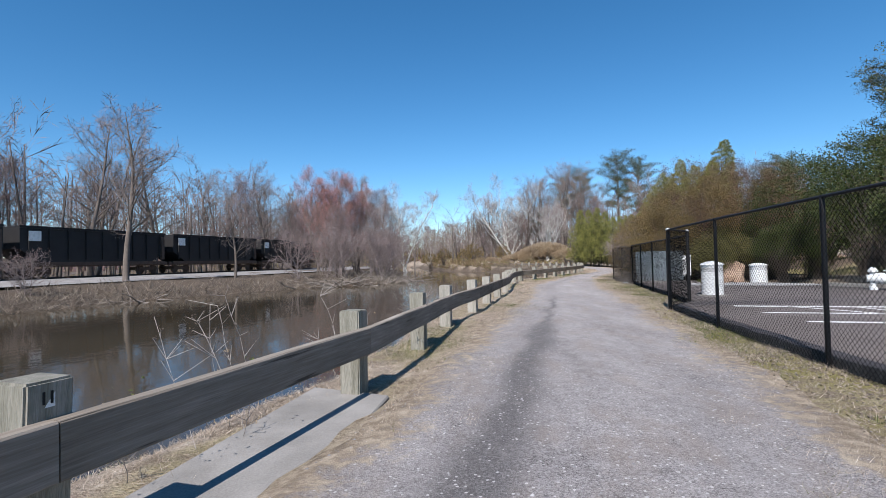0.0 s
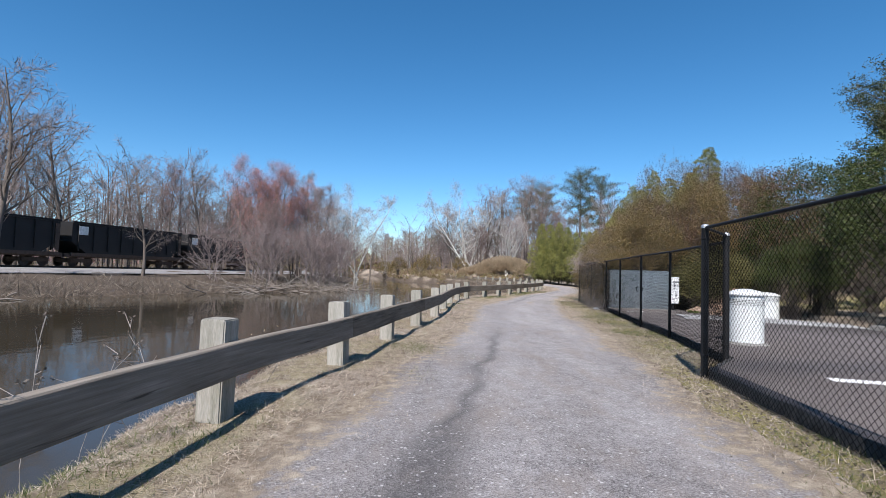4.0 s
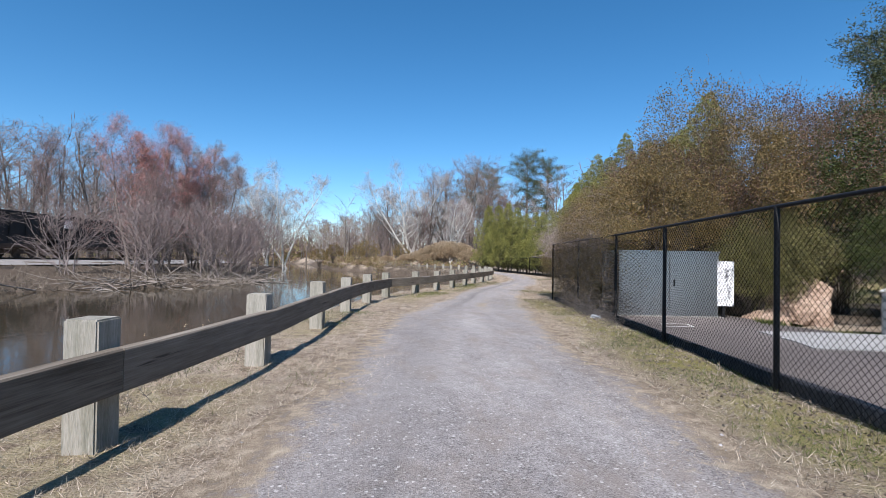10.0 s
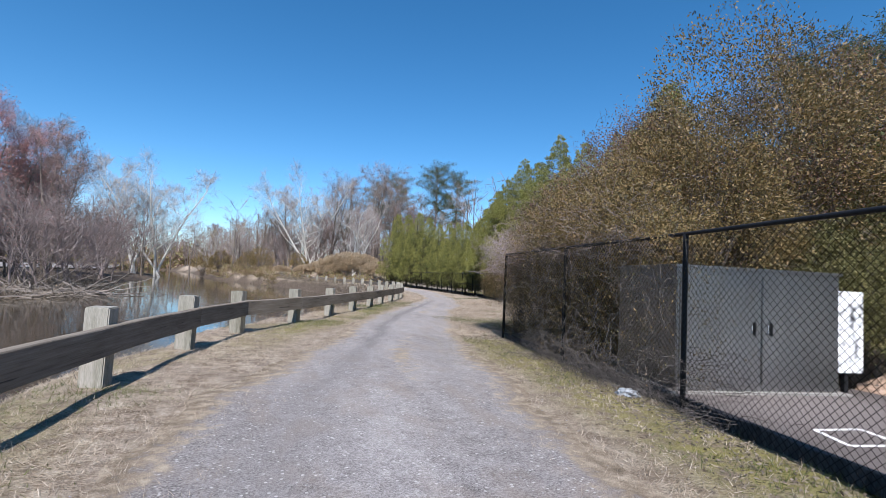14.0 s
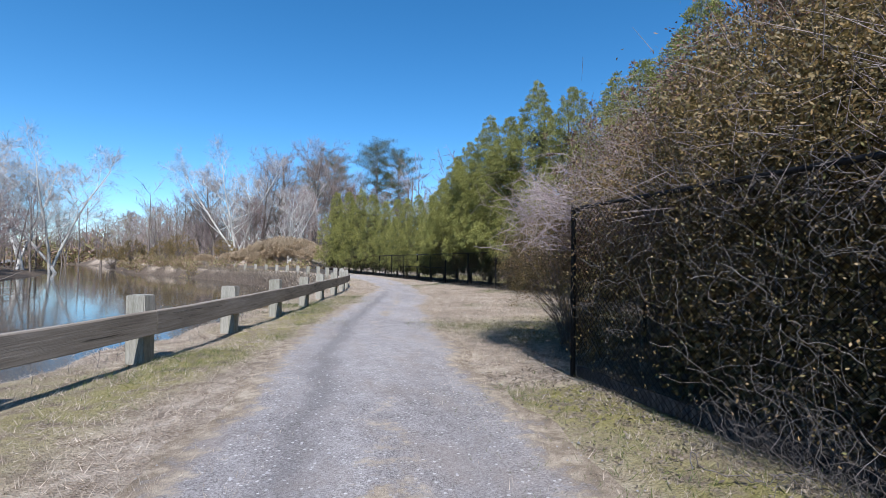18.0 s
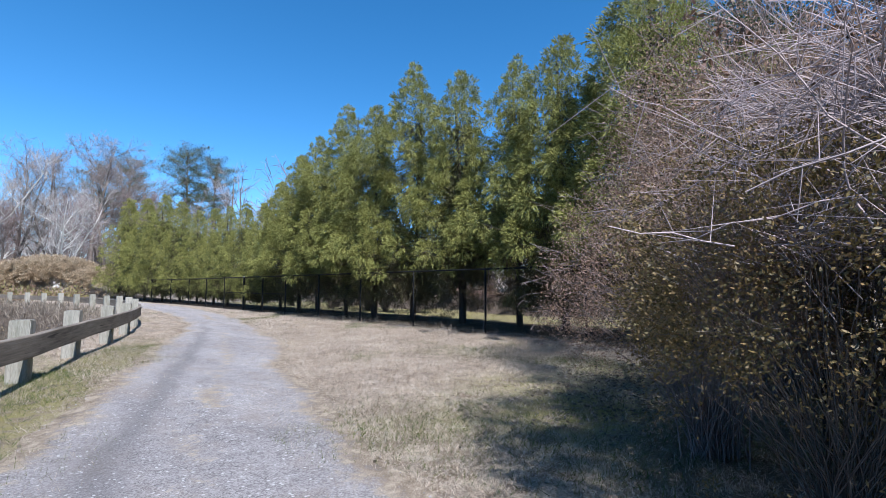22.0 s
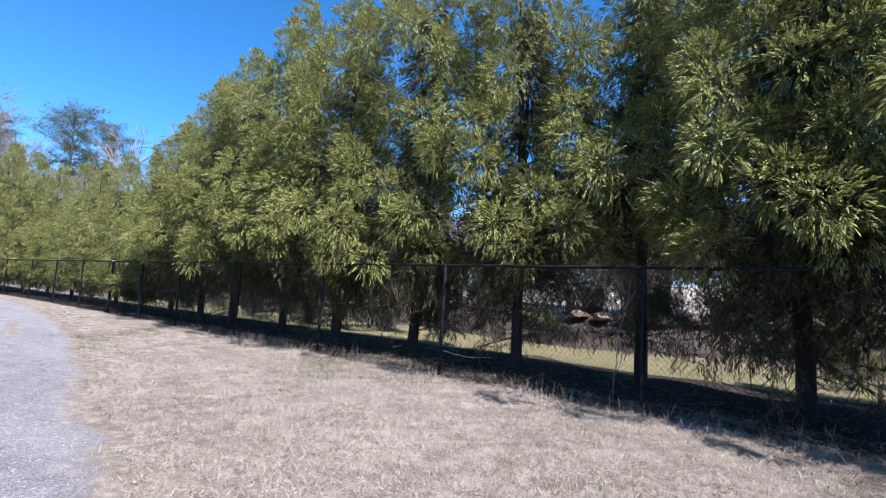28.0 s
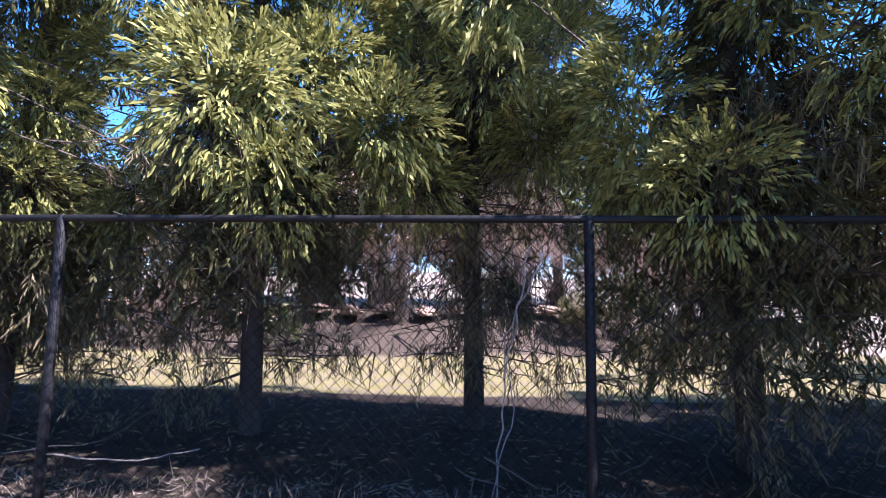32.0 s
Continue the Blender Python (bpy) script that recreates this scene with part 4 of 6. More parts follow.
def bare_tree(seed, tall, spread, trunk_r, bark, twig, bud=None, buds=0, forks=1, first=0.25, twigs=8, lean=0.05, thick=1.0, reach=1.0):
    """A leafless tree: trunk and limbs, fine twigs, and buds where it has them."""
    rng = np.random.default_rng(seed)
    segs, fine, tips, stems = [], [], [], []

    def limb(pts, r0, r1, bin_):
        r = np.linspace(r0, r1, len(pts))
        for a, b, ra, rb in zip(pts, pts[1:], r, r[1:]):
            bin_.append((a, b, ra, rb))

    for _ in range(forks):
        w = (rng.normal() * lean * (3 if forks > 1 else 1), rng.normal() * lean * (3 if forks > 1 else 1), 1)
        trunk = branch_path(rng, (rng.normal() * 0.1 * (forks - 1), rng.normal() * 0.1 * (forks - 1), -0.1), w, tall * rng.uniform(0.85, 0.95), 9, 0.06, 0.03)
        stems.append((trunk, np.linspace(trunk_r / math.sqrt(forks), trunk_r * 0.1, len(trunk))))
        n1 = int(21 / math.sqrt(forks))
        for t in np.linspace(first, 0.97, n1):
            i = min(int(t * 9), 8)
            p = trunk[i] + (trunk[i + 1] - trunk[i]) * (t * 9 - i)
            az = rng.uniform(0, 2 * np.pi)
            ln = spread * (1.15 - 0.75 * t) * rng.uniform(0.6, 1.15)
            up = rng.uniform(0.35, 0.9) + 0.5 * t
            b1 = branch_path(rng, p, (math.cos(az), math.sin(az), up), ln, 5, 0.16, 0.08)
            rb = trunk_r * (1 - t) * 0.42 / math.sqrt(forks) + 0.018
            limb(b1, rb, rb * 0.25, segs)
            for t2 in np.linspace(0.25, 1.0, 6):
                j = min(int(t2 * 5), 4)
                p2 = b1[j] + (b1[j + 1] - b1[j]) * (t2 * 5 - j)
                d2 = b1[j + 1] - b1[j]
                d2 = d2 / np.linalg.norm(d2) + rng.normal(size=3) * 0.6
                l2 = ln * rng.uniform(0.28, 0.5) * (1.2 - 0.5 * t2)
                b2 = branch_path(rng, p2, d2, l2, 3, 0.2, 0.07)
                limb(b2, 0.016 + rb * 0.12, 0.008, segs)
                for t3 in np.linspace(0.2, 1.0, twigs):
                    j3 = min(int(t3 * 3), 2)
                    p3 = b2[j3] + (b2[j3 + 1] - b2[j3]) * (t3 * 3 - j3)
                    d3 = (b2[j3 + 1] - b2[j3])
                    d3 = d3 / np.linalg.norm(d3) + rng.normal(size=3) * 0.65
                    d3 /= np.linalg.norm(d3)
                    e = p3 + d3 * rng.uniform(0.35, 0.95) * tall / 14 * reach
                    fine.append((p3, e))
                    tips.append(e)
                    d4 = d3 + rng.normal(size=3) * 0.6
                    e2 = (p3 + e) / 2 + d4 / np.linalg.norm(d4) * rng.uniform(0.25, 0.6) * tall / 14 * reach
                    fine.append(((p3 + e) / 2, e2))
                    tips.append(e2)
    ob = empty("bare_tree")
    for pts, r in stems:
        v, f = chain(pts, r, 7)
        part_np("trunk", v, f, bark, ob, smooth=True)
    a, b, ra, rb = (np.array(c) for c in zip(*segs))
    v, f = tubes(a, b, ra, rb, 3)
    tagged(part_np("limbwork", v, f, bark, ob, smooth=True), kind="stuff")
    a, b = (np.array(c) for c in zip(*fine))
    v, f = blades(a, b - a, np.linalg.norm(b - a, axis=1), (tall * 0.0013 + 0.005) * thick, rng)
    tagged(part_np("branchwork", v, f, twig, ob), kind="stuff")
    if bud:
        tips = np.array(tips)
        high = tips[tips[:, 2] > tall * rng.uniform(0.15, 0.85, len(tips))]
        pick = high[rng.integers(0, len(high), buds)] + rng.normal(size=(buds, 3)) * 0.14
        v, f = blades(pick, rng.normal(size=(buds, 3)), rng.uniform(0.06, 0.15, buds), 0.05, rng)
        tagged(part_np("crown", v, f, bud, ob), kind="stuff")
    return ob


def conifer(seed, tall, radius, base, pads=150, tufts=34, fingers=12, size=1.0, stems=1, withered=150, skirt=20):
    """A cedar: trunk, limbs that end in rounded pads of hanging finger sprays with dark gaps between, and withered sprays below."""
    rng = np.random.default_rng(seed)
    ob = empty("conifer")
    for q in range(stems):
        trunk = branch_path(rng, (0.22 * q, 0.1 * q, -0.1), (0.03 * q, 0.02 * q, 1), tall * (0.97 - 0.13 * q), 10, 0.012, 0.02)
        v, f = chain(trunk, np.linspace(0.115 - 0.035 * q, 0.02, 11), 10)
        part_np("trunk", v, f, M_DARKBARK, ob, smooth=True)
    p0, p1, at, way, ln = [], [], [], [], []

    def sprays(c, axis, k, spread, fl):
        """Feathers: short fingers to both sides of a drooping rib, in one plane."""
        n = len(c)
        axis = axis / np.linalg.norm(axis, axis=1, keepdims=True)
        flat = np.cross(axis, rng.normal(size=(n, 3)))
        flat /= np.linalg.norm(flat, axis=1, keepdims=True)
        u = np.linspace(-1, 1, k)[None, :, None]
        run = 1 - np.abs(u)
        w = axis[:, None] * (0.75 + 0.5 * run) + flat[:, None] * np.sign(u) * spread * (0.35 + 0.65 * np.abs(u)) + rng.normal(size=(n, k, 3)) * 0.07
        w[..., 2] -= 0.08 + 0.10 * run[..., 0]
        p = c[:, None] + axis[:, None] * run * 1.3 * fl + rng.normal(size=(n, k, 3)) * 0.008 * size
        p[..., 2] -= (run[..., 0] ** 2) * 0.25 * fl
        at.append(p.reshape(-1, 3))
        way.append(w.reshape(-1, 3))
        ln.append((rng.uniform(0.75, 1.2, (n, k)) * (0.75 + 0.35 * run[..., 0]) * fl).reshape(-1))

    for k in range(pads):
        t = 1 - (1 - (k + rng.uniform(0, 1)) / pads) ** 0.86
        z = base + (tall - base) * t
        prof = (1 - t) ** 0.74 * (0.74 + 0.26 * min(1, t / 0.14)) * radius + 0.03
        az = k * 2.39996 + rng.normal() * 0.3
        rl = prof * (0.9 + 0.2 * math.sin(2 * az + 1.3 * z + seed)) * rng.uniform(0.58, 1.14) * (1 - 0.04 * math.sin(az) ** 2) * (1 - 0.6 * max(0.0, math.cos(az)) + 0.04 * max(0.0, -math.cos(az)) * (1 - t))
        out = np.array([math.cos(az), math.sin(az), 0.0])
        a = np.array([0, 0, max(z - 0.45 * rl, 0.4)])
        e = np.array([0, 0, z]) + out * rl
        m = a + (e - a) * 0.55 + np.array([0, 0, 0.10 * rl])
        p0 += [a, m]
        p1 += [m, e]
        pad = (0.15 + 0.25 * min(1.0, rl / 1.2)) * rng.uniform(0.75, 1.25) * (0.7 + 0.3 * size)
        n = max(44, int(tufts * (pad / 0.55) ** 2))
        d = rng.normal(size=(n, 3)) + out * 0.45 + np.array([0, 0, 0.35])
        d /= np.linalg.norm(d, axis=1, keepdims=True)
        low = d[:, 2] < -0.1
        c = e + d * pad * np.array([1.0, 1.0, 0.9]) * rng.uniform(0.1, 1.0, (n, 1)) ** 0.4 * 0.85
        c[low, 2] -= rng.uniform(0, 0.25, int(low.sum())) * pad
        sprays(c, d * 0.9 + out * 0.25 + np.stack([0 * c[:, 0], 0 * c[:, 0], np.where(low, -0.6, -0.2 + 0.9 * t ** 2)], -1), fingers, 0.55, 0.076 * size)
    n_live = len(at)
    # dark sprays here and in the skirt paint shade between and below the pads
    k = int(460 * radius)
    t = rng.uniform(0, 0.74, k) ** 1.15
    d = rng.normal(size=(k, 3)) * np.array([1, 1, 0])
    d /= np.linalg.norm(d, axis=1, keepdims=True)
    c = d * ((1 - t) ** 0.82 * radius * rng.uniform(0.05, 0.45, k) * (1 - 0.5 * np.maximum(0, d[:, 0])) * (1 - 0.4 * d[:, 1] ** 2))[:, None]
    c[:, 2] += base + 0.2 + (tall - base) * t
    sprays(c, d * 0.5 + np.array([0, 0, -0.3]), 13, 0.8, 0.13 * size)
    k = int(skirt * radius)
    az, z = rng.uniform(0, 2 * np.pi, k), 0.75 + (base - 0.2) * rng.uniform(0, 1, k) ** 0.7
    rad = radius * rng.uniform(0.12, 0.52, k)
    mid = np.repeat(np.stack([rad * np.cos(az) * np.where(np.cos(az) > 0, 0.5, 1), rad * np.sin(az), z], -1), 26, 0)
    for q in range(0, len(mid), 26):
        p0.append(np.array([0, 0, mid[q, 2] + 0.1]))
        p1.append(mid[q])
    c = mid + rng.normal(size=mid.shape) * np.array([0.17, 0.17, 0.2])
    sprays(c, rng.normal(size=c.shape) * 0.5 + np.array([0, 0, -0.7]), 9, 0.7, 0.08 * size)
    n_core = len(at)
    for k in range(withered):
        z = 0.35 + (base + 0.9) * rng.uniform(0, 1) ** 0.6
        az = rng.uniform(0, 2 * np.pi)
        a = np.array([0, 0, z])
        e = a + np.array([math.cos(az), math.sin(az), rng.uniform(-0.4, 0.2)]) * rng.uniform(0.4, 1.6)
        p0.append(a)
        p1.append(e)
        for _ in range(6):
            q = a + (e - a) * rng.uniform(0.3, 1)
            p0.append(q)
            p1.append(q + np.array([rng.normal() * 0.2, rng.normal() * 0.2, rng.normal() * 0.12 - 0.1]))
        if k % 3 and z > 0.5:
            q = np.repeat(rng.uniform(0.3, 1.0, 7), 4)[:, None]
            c = a + (e - a) * q + rng.normal(size=(28, 3)) * np.array([0.08, 0.08, 0.12])
            sprays(c, rng.normal(size=(28, 3)) * np.array([0.4, 0.4, 0.1]) + np.array([0, 0, -0.9]), 9, 0.45, 0.085)
    v, f = tubes(p0, p1, 0.009, 0.003, 3)
    tagged(part_np("branchwork", v, f, M_DARKBARK, ob), kind="stuff")
    for lo, hi, name, m_, w0 in ((0, n_live, "crown", M_CEDAR, 0.0175 * size), (n_live, n_core, "inner_crown", M_CEDARSHADE, 0.02 * size), (n_core, len(at), "withered_sprays", M_DEAD, 0.010)):
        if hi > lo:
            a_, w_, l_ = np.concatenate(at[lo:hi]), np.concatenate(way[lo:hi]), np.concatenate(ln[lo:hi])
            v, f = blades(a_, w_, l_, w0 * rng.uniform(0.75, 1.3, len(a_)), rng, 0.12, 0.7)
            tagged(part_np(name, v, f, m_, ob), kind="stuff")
    return ob


def pine(seed, tall, spread, first=0.45, limbs=30, puffs=6, n=56, wide=0.036):
    """A pine with a clear trunk and irregular limbs that carry flattened puffs of needles."""
    rng = np.random.default_rng(seed)
    ob = empty("pine_tree")
    trunk = branch_path(rng, (0, 0, -0.1), (0, 0, 1), tall * 0.95, 10, 0.035, 0.02)
    v, f = chain(trunk, np.linspace(tall * 0.017, 0.04, 11), 8)
    part_np("trunk", v, f, M_BARK, ob, smooth=True)
    segs, at, way = [], [], []
    for k in range(limbs):
        t = first + (1 - first) * (k + rng.uniform(0, 1)) / limbs
        i = min(int(t * 10), 9)
        p = trunk[i] + (trunk[i + 1] - trunk[i]) * (t * 10 - i)
        az = k * 2.4 + rng.normal() * 0.5
        q = (t - first) / (1 - first)
        ln = spread * (0.55 + 0.75 * math.sin(math.pi * min(1, 0.2 + 0.55 * q))) * rng.uniform(0.45, 1.0)
        b = branch_path(rng, p, (math.cos(az), math.sin(az), rng.uniform(0.0, 0.35) + 0.7 * q), ln, 5, 0.16, 0.02)
        rb = np.linspace(0.065, 0.018, 6)
        segs += list(zip(b, b[1:], rb, rb[1:]))
        for s_ in np.linspace(0.35, 1.0, puffs):
            j = min(int(s_ * 5), 4)
            c0 = b[j] + (b[j + 1] - b[j]) * (s_ * 5 - j)
            d = rng.normal(size=3) * np.array([0.42, 0.42, 0.12]) * spread / 4.5
            segs.append((c0, c0 + d, 0.016, 0.008))
            w = rng.normal(size=(n, 3))
            w[:, 2] = np.abs(w[:, 2]) * 0.7 + 0.1
            at.append(c0 + d + rng.normal(size=(n, 3)) * np.array([0.4, 0.4, 0.2]))
            way.append(w)
    a, b, ra, rb = (np.array(c) for c in zip(*segs))
    v, f = tubes(a, b, ra, rb, 5)
    tagged(part_np("limbwork", v, f, M_BARK, ob, smooth=True), kind="stuff")
    at, way = np.concatenate(at), np.concatenate(way)
    v, f = blades(at, way, rng.uniform(0.16, 0.34, len(at)), wide, rng)
    tagged(part_np("crown", v, f, M_PINE, ob), kind="stuff")
    return ob


def shrub(seed, rad, tall, leaf, clumps, per, size, bark=None, bare=0.0, base=0.15, name="shrub"):
    """A broad bush: stems from the foot, twigs, and clumps of small leaves over a lumpy outline."""
    rng = np.random.default_rng(seed)
    ob = empty(name)
    bark = bark or M_STEM
    lobes = rng.normal(size=(7, 3))
    lobes /= np.linalg.norm(lobes, axis=1, keepdims=True)
    d = rng.normal(size=(clumps, 3))
    d[:, 2] = np.abs(d[:, 2]) * 0.9 - 0.25
    d /= np.linalg.norm(d, axis=1, keepdims=True)
    lump = 0.74 + 0.38 * np.max(np.clip(d @ lobes.T, 0, 1) ** 4, axis=1)
    rr = rng.uniform(0.45, 1.0, clumps) ** 0.45 * lump
    c = d * rr[:, None] * np.array([rad, rad, tall * 0.52]) + np.array([0, 0, tall * 0.47])
    c[:, 2] = np.maximum(c[:, 2], base + rng.uniform(0, 0.5, clumps))
    step = max(1, clumps // 90)
    ends = c[::step]
    m = len(ends)
    foot = rng.normal(size=(m, 3)) * np.array([0.16, 0.16, 0]) * rad / 2
    u = np.linspace(0, 1, 7)[:, None, None]
    bow = np.stack([ends[:, 0] * 0.28, ends[:, 1] * 0.28, ends[:, 2] * 0.62], -1)
    pts = foot * (1 - u) ** 2 + 2 * bow * u * (1 - u) + ends * u ** 2 + rng.normal(size=(7, m, 3)) * 0.055 * np.sin(np.pi * u)
    thick = np.repeat(np.linspace(0.011, 0.003, 7), m)
    v1, f1 = tubes(pts[:-1].reshape(-1, 3), pts[1:].reshape(-1, 3), thick[:-m], thick[m:], 4)
    tagged(part_np("stem", v1, f1, bark, ob), kind="stuff")
    nt_ = int(clumps * (1.0 + 0.8 * bare))
    k = rng.integers(0, clumps, nt_)
    s, w, p0, p1 = c[k] + rng.normal(size=(nt_, 3)) * 0.12, d[k], [], []
    for q in range(3):
        w = w + rng.normal(size=(nt_, 3)) * (0.5 if q == 0 else 0.3)
        w = w / np.linalg.norm(w, axis=1, keepdims=True)
        e = s + w * rng.uniform(0.06, 0.16 + 0.1 * bare, nt_)[:, None]
        p0.append(s)
        p1.append(e)
        s = e
    v2, f2 = tubes(np.concatenate(p0), np.concatenate(p1), 0.0034, 0.0022, 3)
    tagged(part_np("branchwork", v2, f2, bark, ob), kind="stuff")
    k = rng.integers(0, clumps, int(clumps * per * (1 - bare)))
    at = c[k] + rng.normal(size=(len(k), 3)) * 0.115
    w = d[k] + rng.normal(size=(len(k), 3)) * 0.9
    v, f = blades(at, w, rng.uniform(0.6, 1.3, len(k)) * size, size * 0.45, rng)
    tagged(part_np("foliage", v, f, leaf, ob), kind="stuff")
    return ob


# the row of cedars behind the far fence
cedars = [conifer(11, 8.9, 2.6, 1.9, 138, 250, 9, stems=2), conifer(12, 8.1, 2.6, 1.9, 134, 250, 9), conifer(13, 9.5, 2.75, 1.5, 146, 250, 9), conifer(14, 9.4, 2.9, 1.2, 120, 80, 7, 1.5, withered=40), conifer(15, 8.6, 2.8, 1.2, 105, 90, 7, 1.5, withered=40), conifer(16, 9.0, 2.2, 2.8, 84, 250, 9, skirt=5)]
rows_c = [(18.8, 34.9, 1, 1.15, -17), (19.2, 37.7, 1, 1.03, 8), (20.1, 39.95, 5, 0.98, -22), (19.7, 42.1, 0, 1.0, 5), (19.5, 44.5, 2, 1.04, 12), (19.4, 46.8, 1, 1.08, -17), (19.6, 49.2, 2, 1.0, -28),
          (19.5, 51.5, 0, 0.96, 20), (19.8, 53.9, 1, 1.0, -28), (20.0, 56.4, 4, 0.82, 5), (20.1, 59.0, 3, 0.66, 14), (20.2, 61.8, 4, 0.76, -8), (20.2, 64.6, 3, 0.71, 33), (20.3, 67.5, 4, 0.8, 33), (20.1, 70.5, 3, 0.75, -28),
          (19.8, 73.6, 4, 0.93, -17), (19.4, 77, 3, 0.96, 14), (18.9, 80.5, 4, 1.05, 14), (18.2, 84, 3, 1.0, -8), (20.4, 32.6, 1, 0.85, 40), (38.5, 22.5, 3, 1.2, 15), (42.5, 26.5, 4, 1.3, -5)]
used = set()
for x, y, kind_, size, turn in rows_c:
    src = cedars[kind_]
    ob = src if kind_ not in used else copy_thing(src, Matrix.Identity(4))
    used.add(kind_)
    ob.matrix_basis = Matrix.LocRotScale((x, y, float(height(x, y))), Euler((0, 0, radians(turn))), (size,) * 3)
    tagged(ob, "tall cedar with drooping yellow-green sprays behind the fence", "conifer", "cedars in a row")

# shrubs beside and behind the yard
sh = [shrub(21, 2.3, 5.2, M_OLIVE, 700, 50, 0.058), shrub(22, 2.5, 6.0, M_OLIVE, 780, 50, 0.056), shrub(23, 2.6, 5.6, M_HOLLY, 900, 34, 0.075), shrub(24, 2.1, 4.4, M_MAUVE, 900, 80, 0.036, M_TWIG, 0.3),
      shrub(25, 2.4, 4.6, M_HOLLY, 240, 16, 0.2), shrub(26, 2.6, 5.0, M_OLIVE, 240, 16, 0.18), shrub(27, 2.4, 6.0, M_RUSSET, 860, 42, 0.047, None, 0.1, 0.3), shrub(28, 2.4, 4.6, M_BUSH, 700, 40, 0.085)]
plan = [(11.3, 25.9, 0, 0.88, 0), (10.95, 27.4, 0, 0.78, 50), (10.9, 29.4, 6, 0.60, 100), (13.2, 26.6, 1, 1.12, 60), (15.8, 26.3, 6, 1.22, 120), (13.7, 25.1, 7, 0.62, 80), (15.0, 26.6, 2, 0.62, 100), (16.7, 26.0, 2, 0.8, 200), (14.3, 28.0, 2, 0.8, 20), (12.4, 30.6, 3, 0.85, 30), (10.55, 30.8, 0, 0.46, 70), (11.5, 31.7, 3, 0.55, 200), (14.6, 31.6, 3, 1.22, 140), (16.8, 32.2, 3, 1.2, 250), (15.9, 28.4, 1, 1.15, 200), (13.0, 24.55, 7, 0.53, 10), (12.5, 24.15, 7, 0.42, 200), (12.4, 28.0, 6, 1.0, 20),
        (18.6, 29.4, 5, 1.15, 10), (18.6, 25.6, 2, 1.3, 70), (18.2, 20.8, 2, 1.25, 180), (18.0, 16.8, 2, 1.15, 290), (18.4, 12.8, 2, 1.05, 40), (18.6, 8.6, 2, 1.1, 110), (18.8, 4.2, 2, 1.0, 220), (15.7, 23.3, 2, 0.6, 330), (21.8, 21, 4, 1.5, 130), (22, 14, 4, 1.5, 10),
        (36.0, 25.2, 3, 1.1, 20), (33.0, 34.2, 3, 1.0, 40), (27.6, 39.0, 3, 0.85, 130), (26.6, 41.6, 6, 0.62, 220), (27.8, 44.2, 3, 0.9, 300), (26.8, 47.2, 5, 0.75, 15), (27.9, 50.2, 3, 0.9, 75), (37.2, 28.6, 4, 1.1, 160), (26.2, 36.6, 4, 0.34, 240), (25.4, 44.2, 4, 0.26, 40), (25.9, 46.6, 3, 0.4, 160), (28.2, 34.4, 3, 0.7, 90), (24.5, 57.8, 4, 0.5, 310), (23.4, 48.8, 4, 0.6, 50), (23.2, 52.5, 4, 0.7, 110), (37.0, 32.0, 4, 1.5, 200), (33.8, 36.6, 4, 1.3, 30), (40.5, 30.5, 4, 1.6, 140), (31.5, 38.5, 4, 1.6, 260), (33.5, 43.0, 4, 1.5, 330), (29.0, 42.5, 5, 0.9, 90), (31, 40, 5, 0.9, 80), (30.6, 44.5, 5, 0.8, 140), (31.4, 49, 5, 1.0, 200), (30.8, 54, 4, 1.0, 260), (31.5, 59, 5, 1.0, 320), (30, 64, 4, 1.0, 20), (40.0, 26.0, 3, 1.2, 80), (35, 38, 5, 1.5, 140), (35.5, 46, 5, 1.5, 200), (36, 55, 4, 1.5, 300), (25.0, 31.0, 4, 0.8, 70), (23.6, 29.0, 4, 1.0, 250), (22.9, 50.6, 4, 0.42, 200), (22.7, 55.5, 4, 0.5, 20), (22.8, 60.5, 4, 0.5, 120), (23.3, 37.0, 7, 0.2, 30), (24.6, 35.6, 7, 0.22, 130), (26.2, 37.4, 7, 0.24, 230)]
names = {0: "bronze-green shrub with fine leaves behind the fence", 1: "tall bronze-brown shrub with feathery top behind the fence", 2: "dense dark green evergreen shrub at the edge of the yard", 3: "twiggy half-bare shrub leaning over the grass", 4: "dark green evergreen bush behind the trees", 5: "bronze-leaved bush behind the trees", 6: "tall twiggy shrub with russet leaves at its tips", 7: "rounded olive-green shrub with small leaves"}
used = set()
for x, y, kind_, size, turn in plan:
    ob = sh[kind_] if kind_ not in used else copy_thing(sh[kind_], Matrix.Identity(4))
    used.add(kind_)
    ob.matrix_basis = Matrix.LocRotScale((x, y, float(height(x, y)) - 0.05), Euler((0, 0, radians(turn))), (size,) * 3)
    tagged(ob, names[kind_], "shrub", "shrubs round the yard")

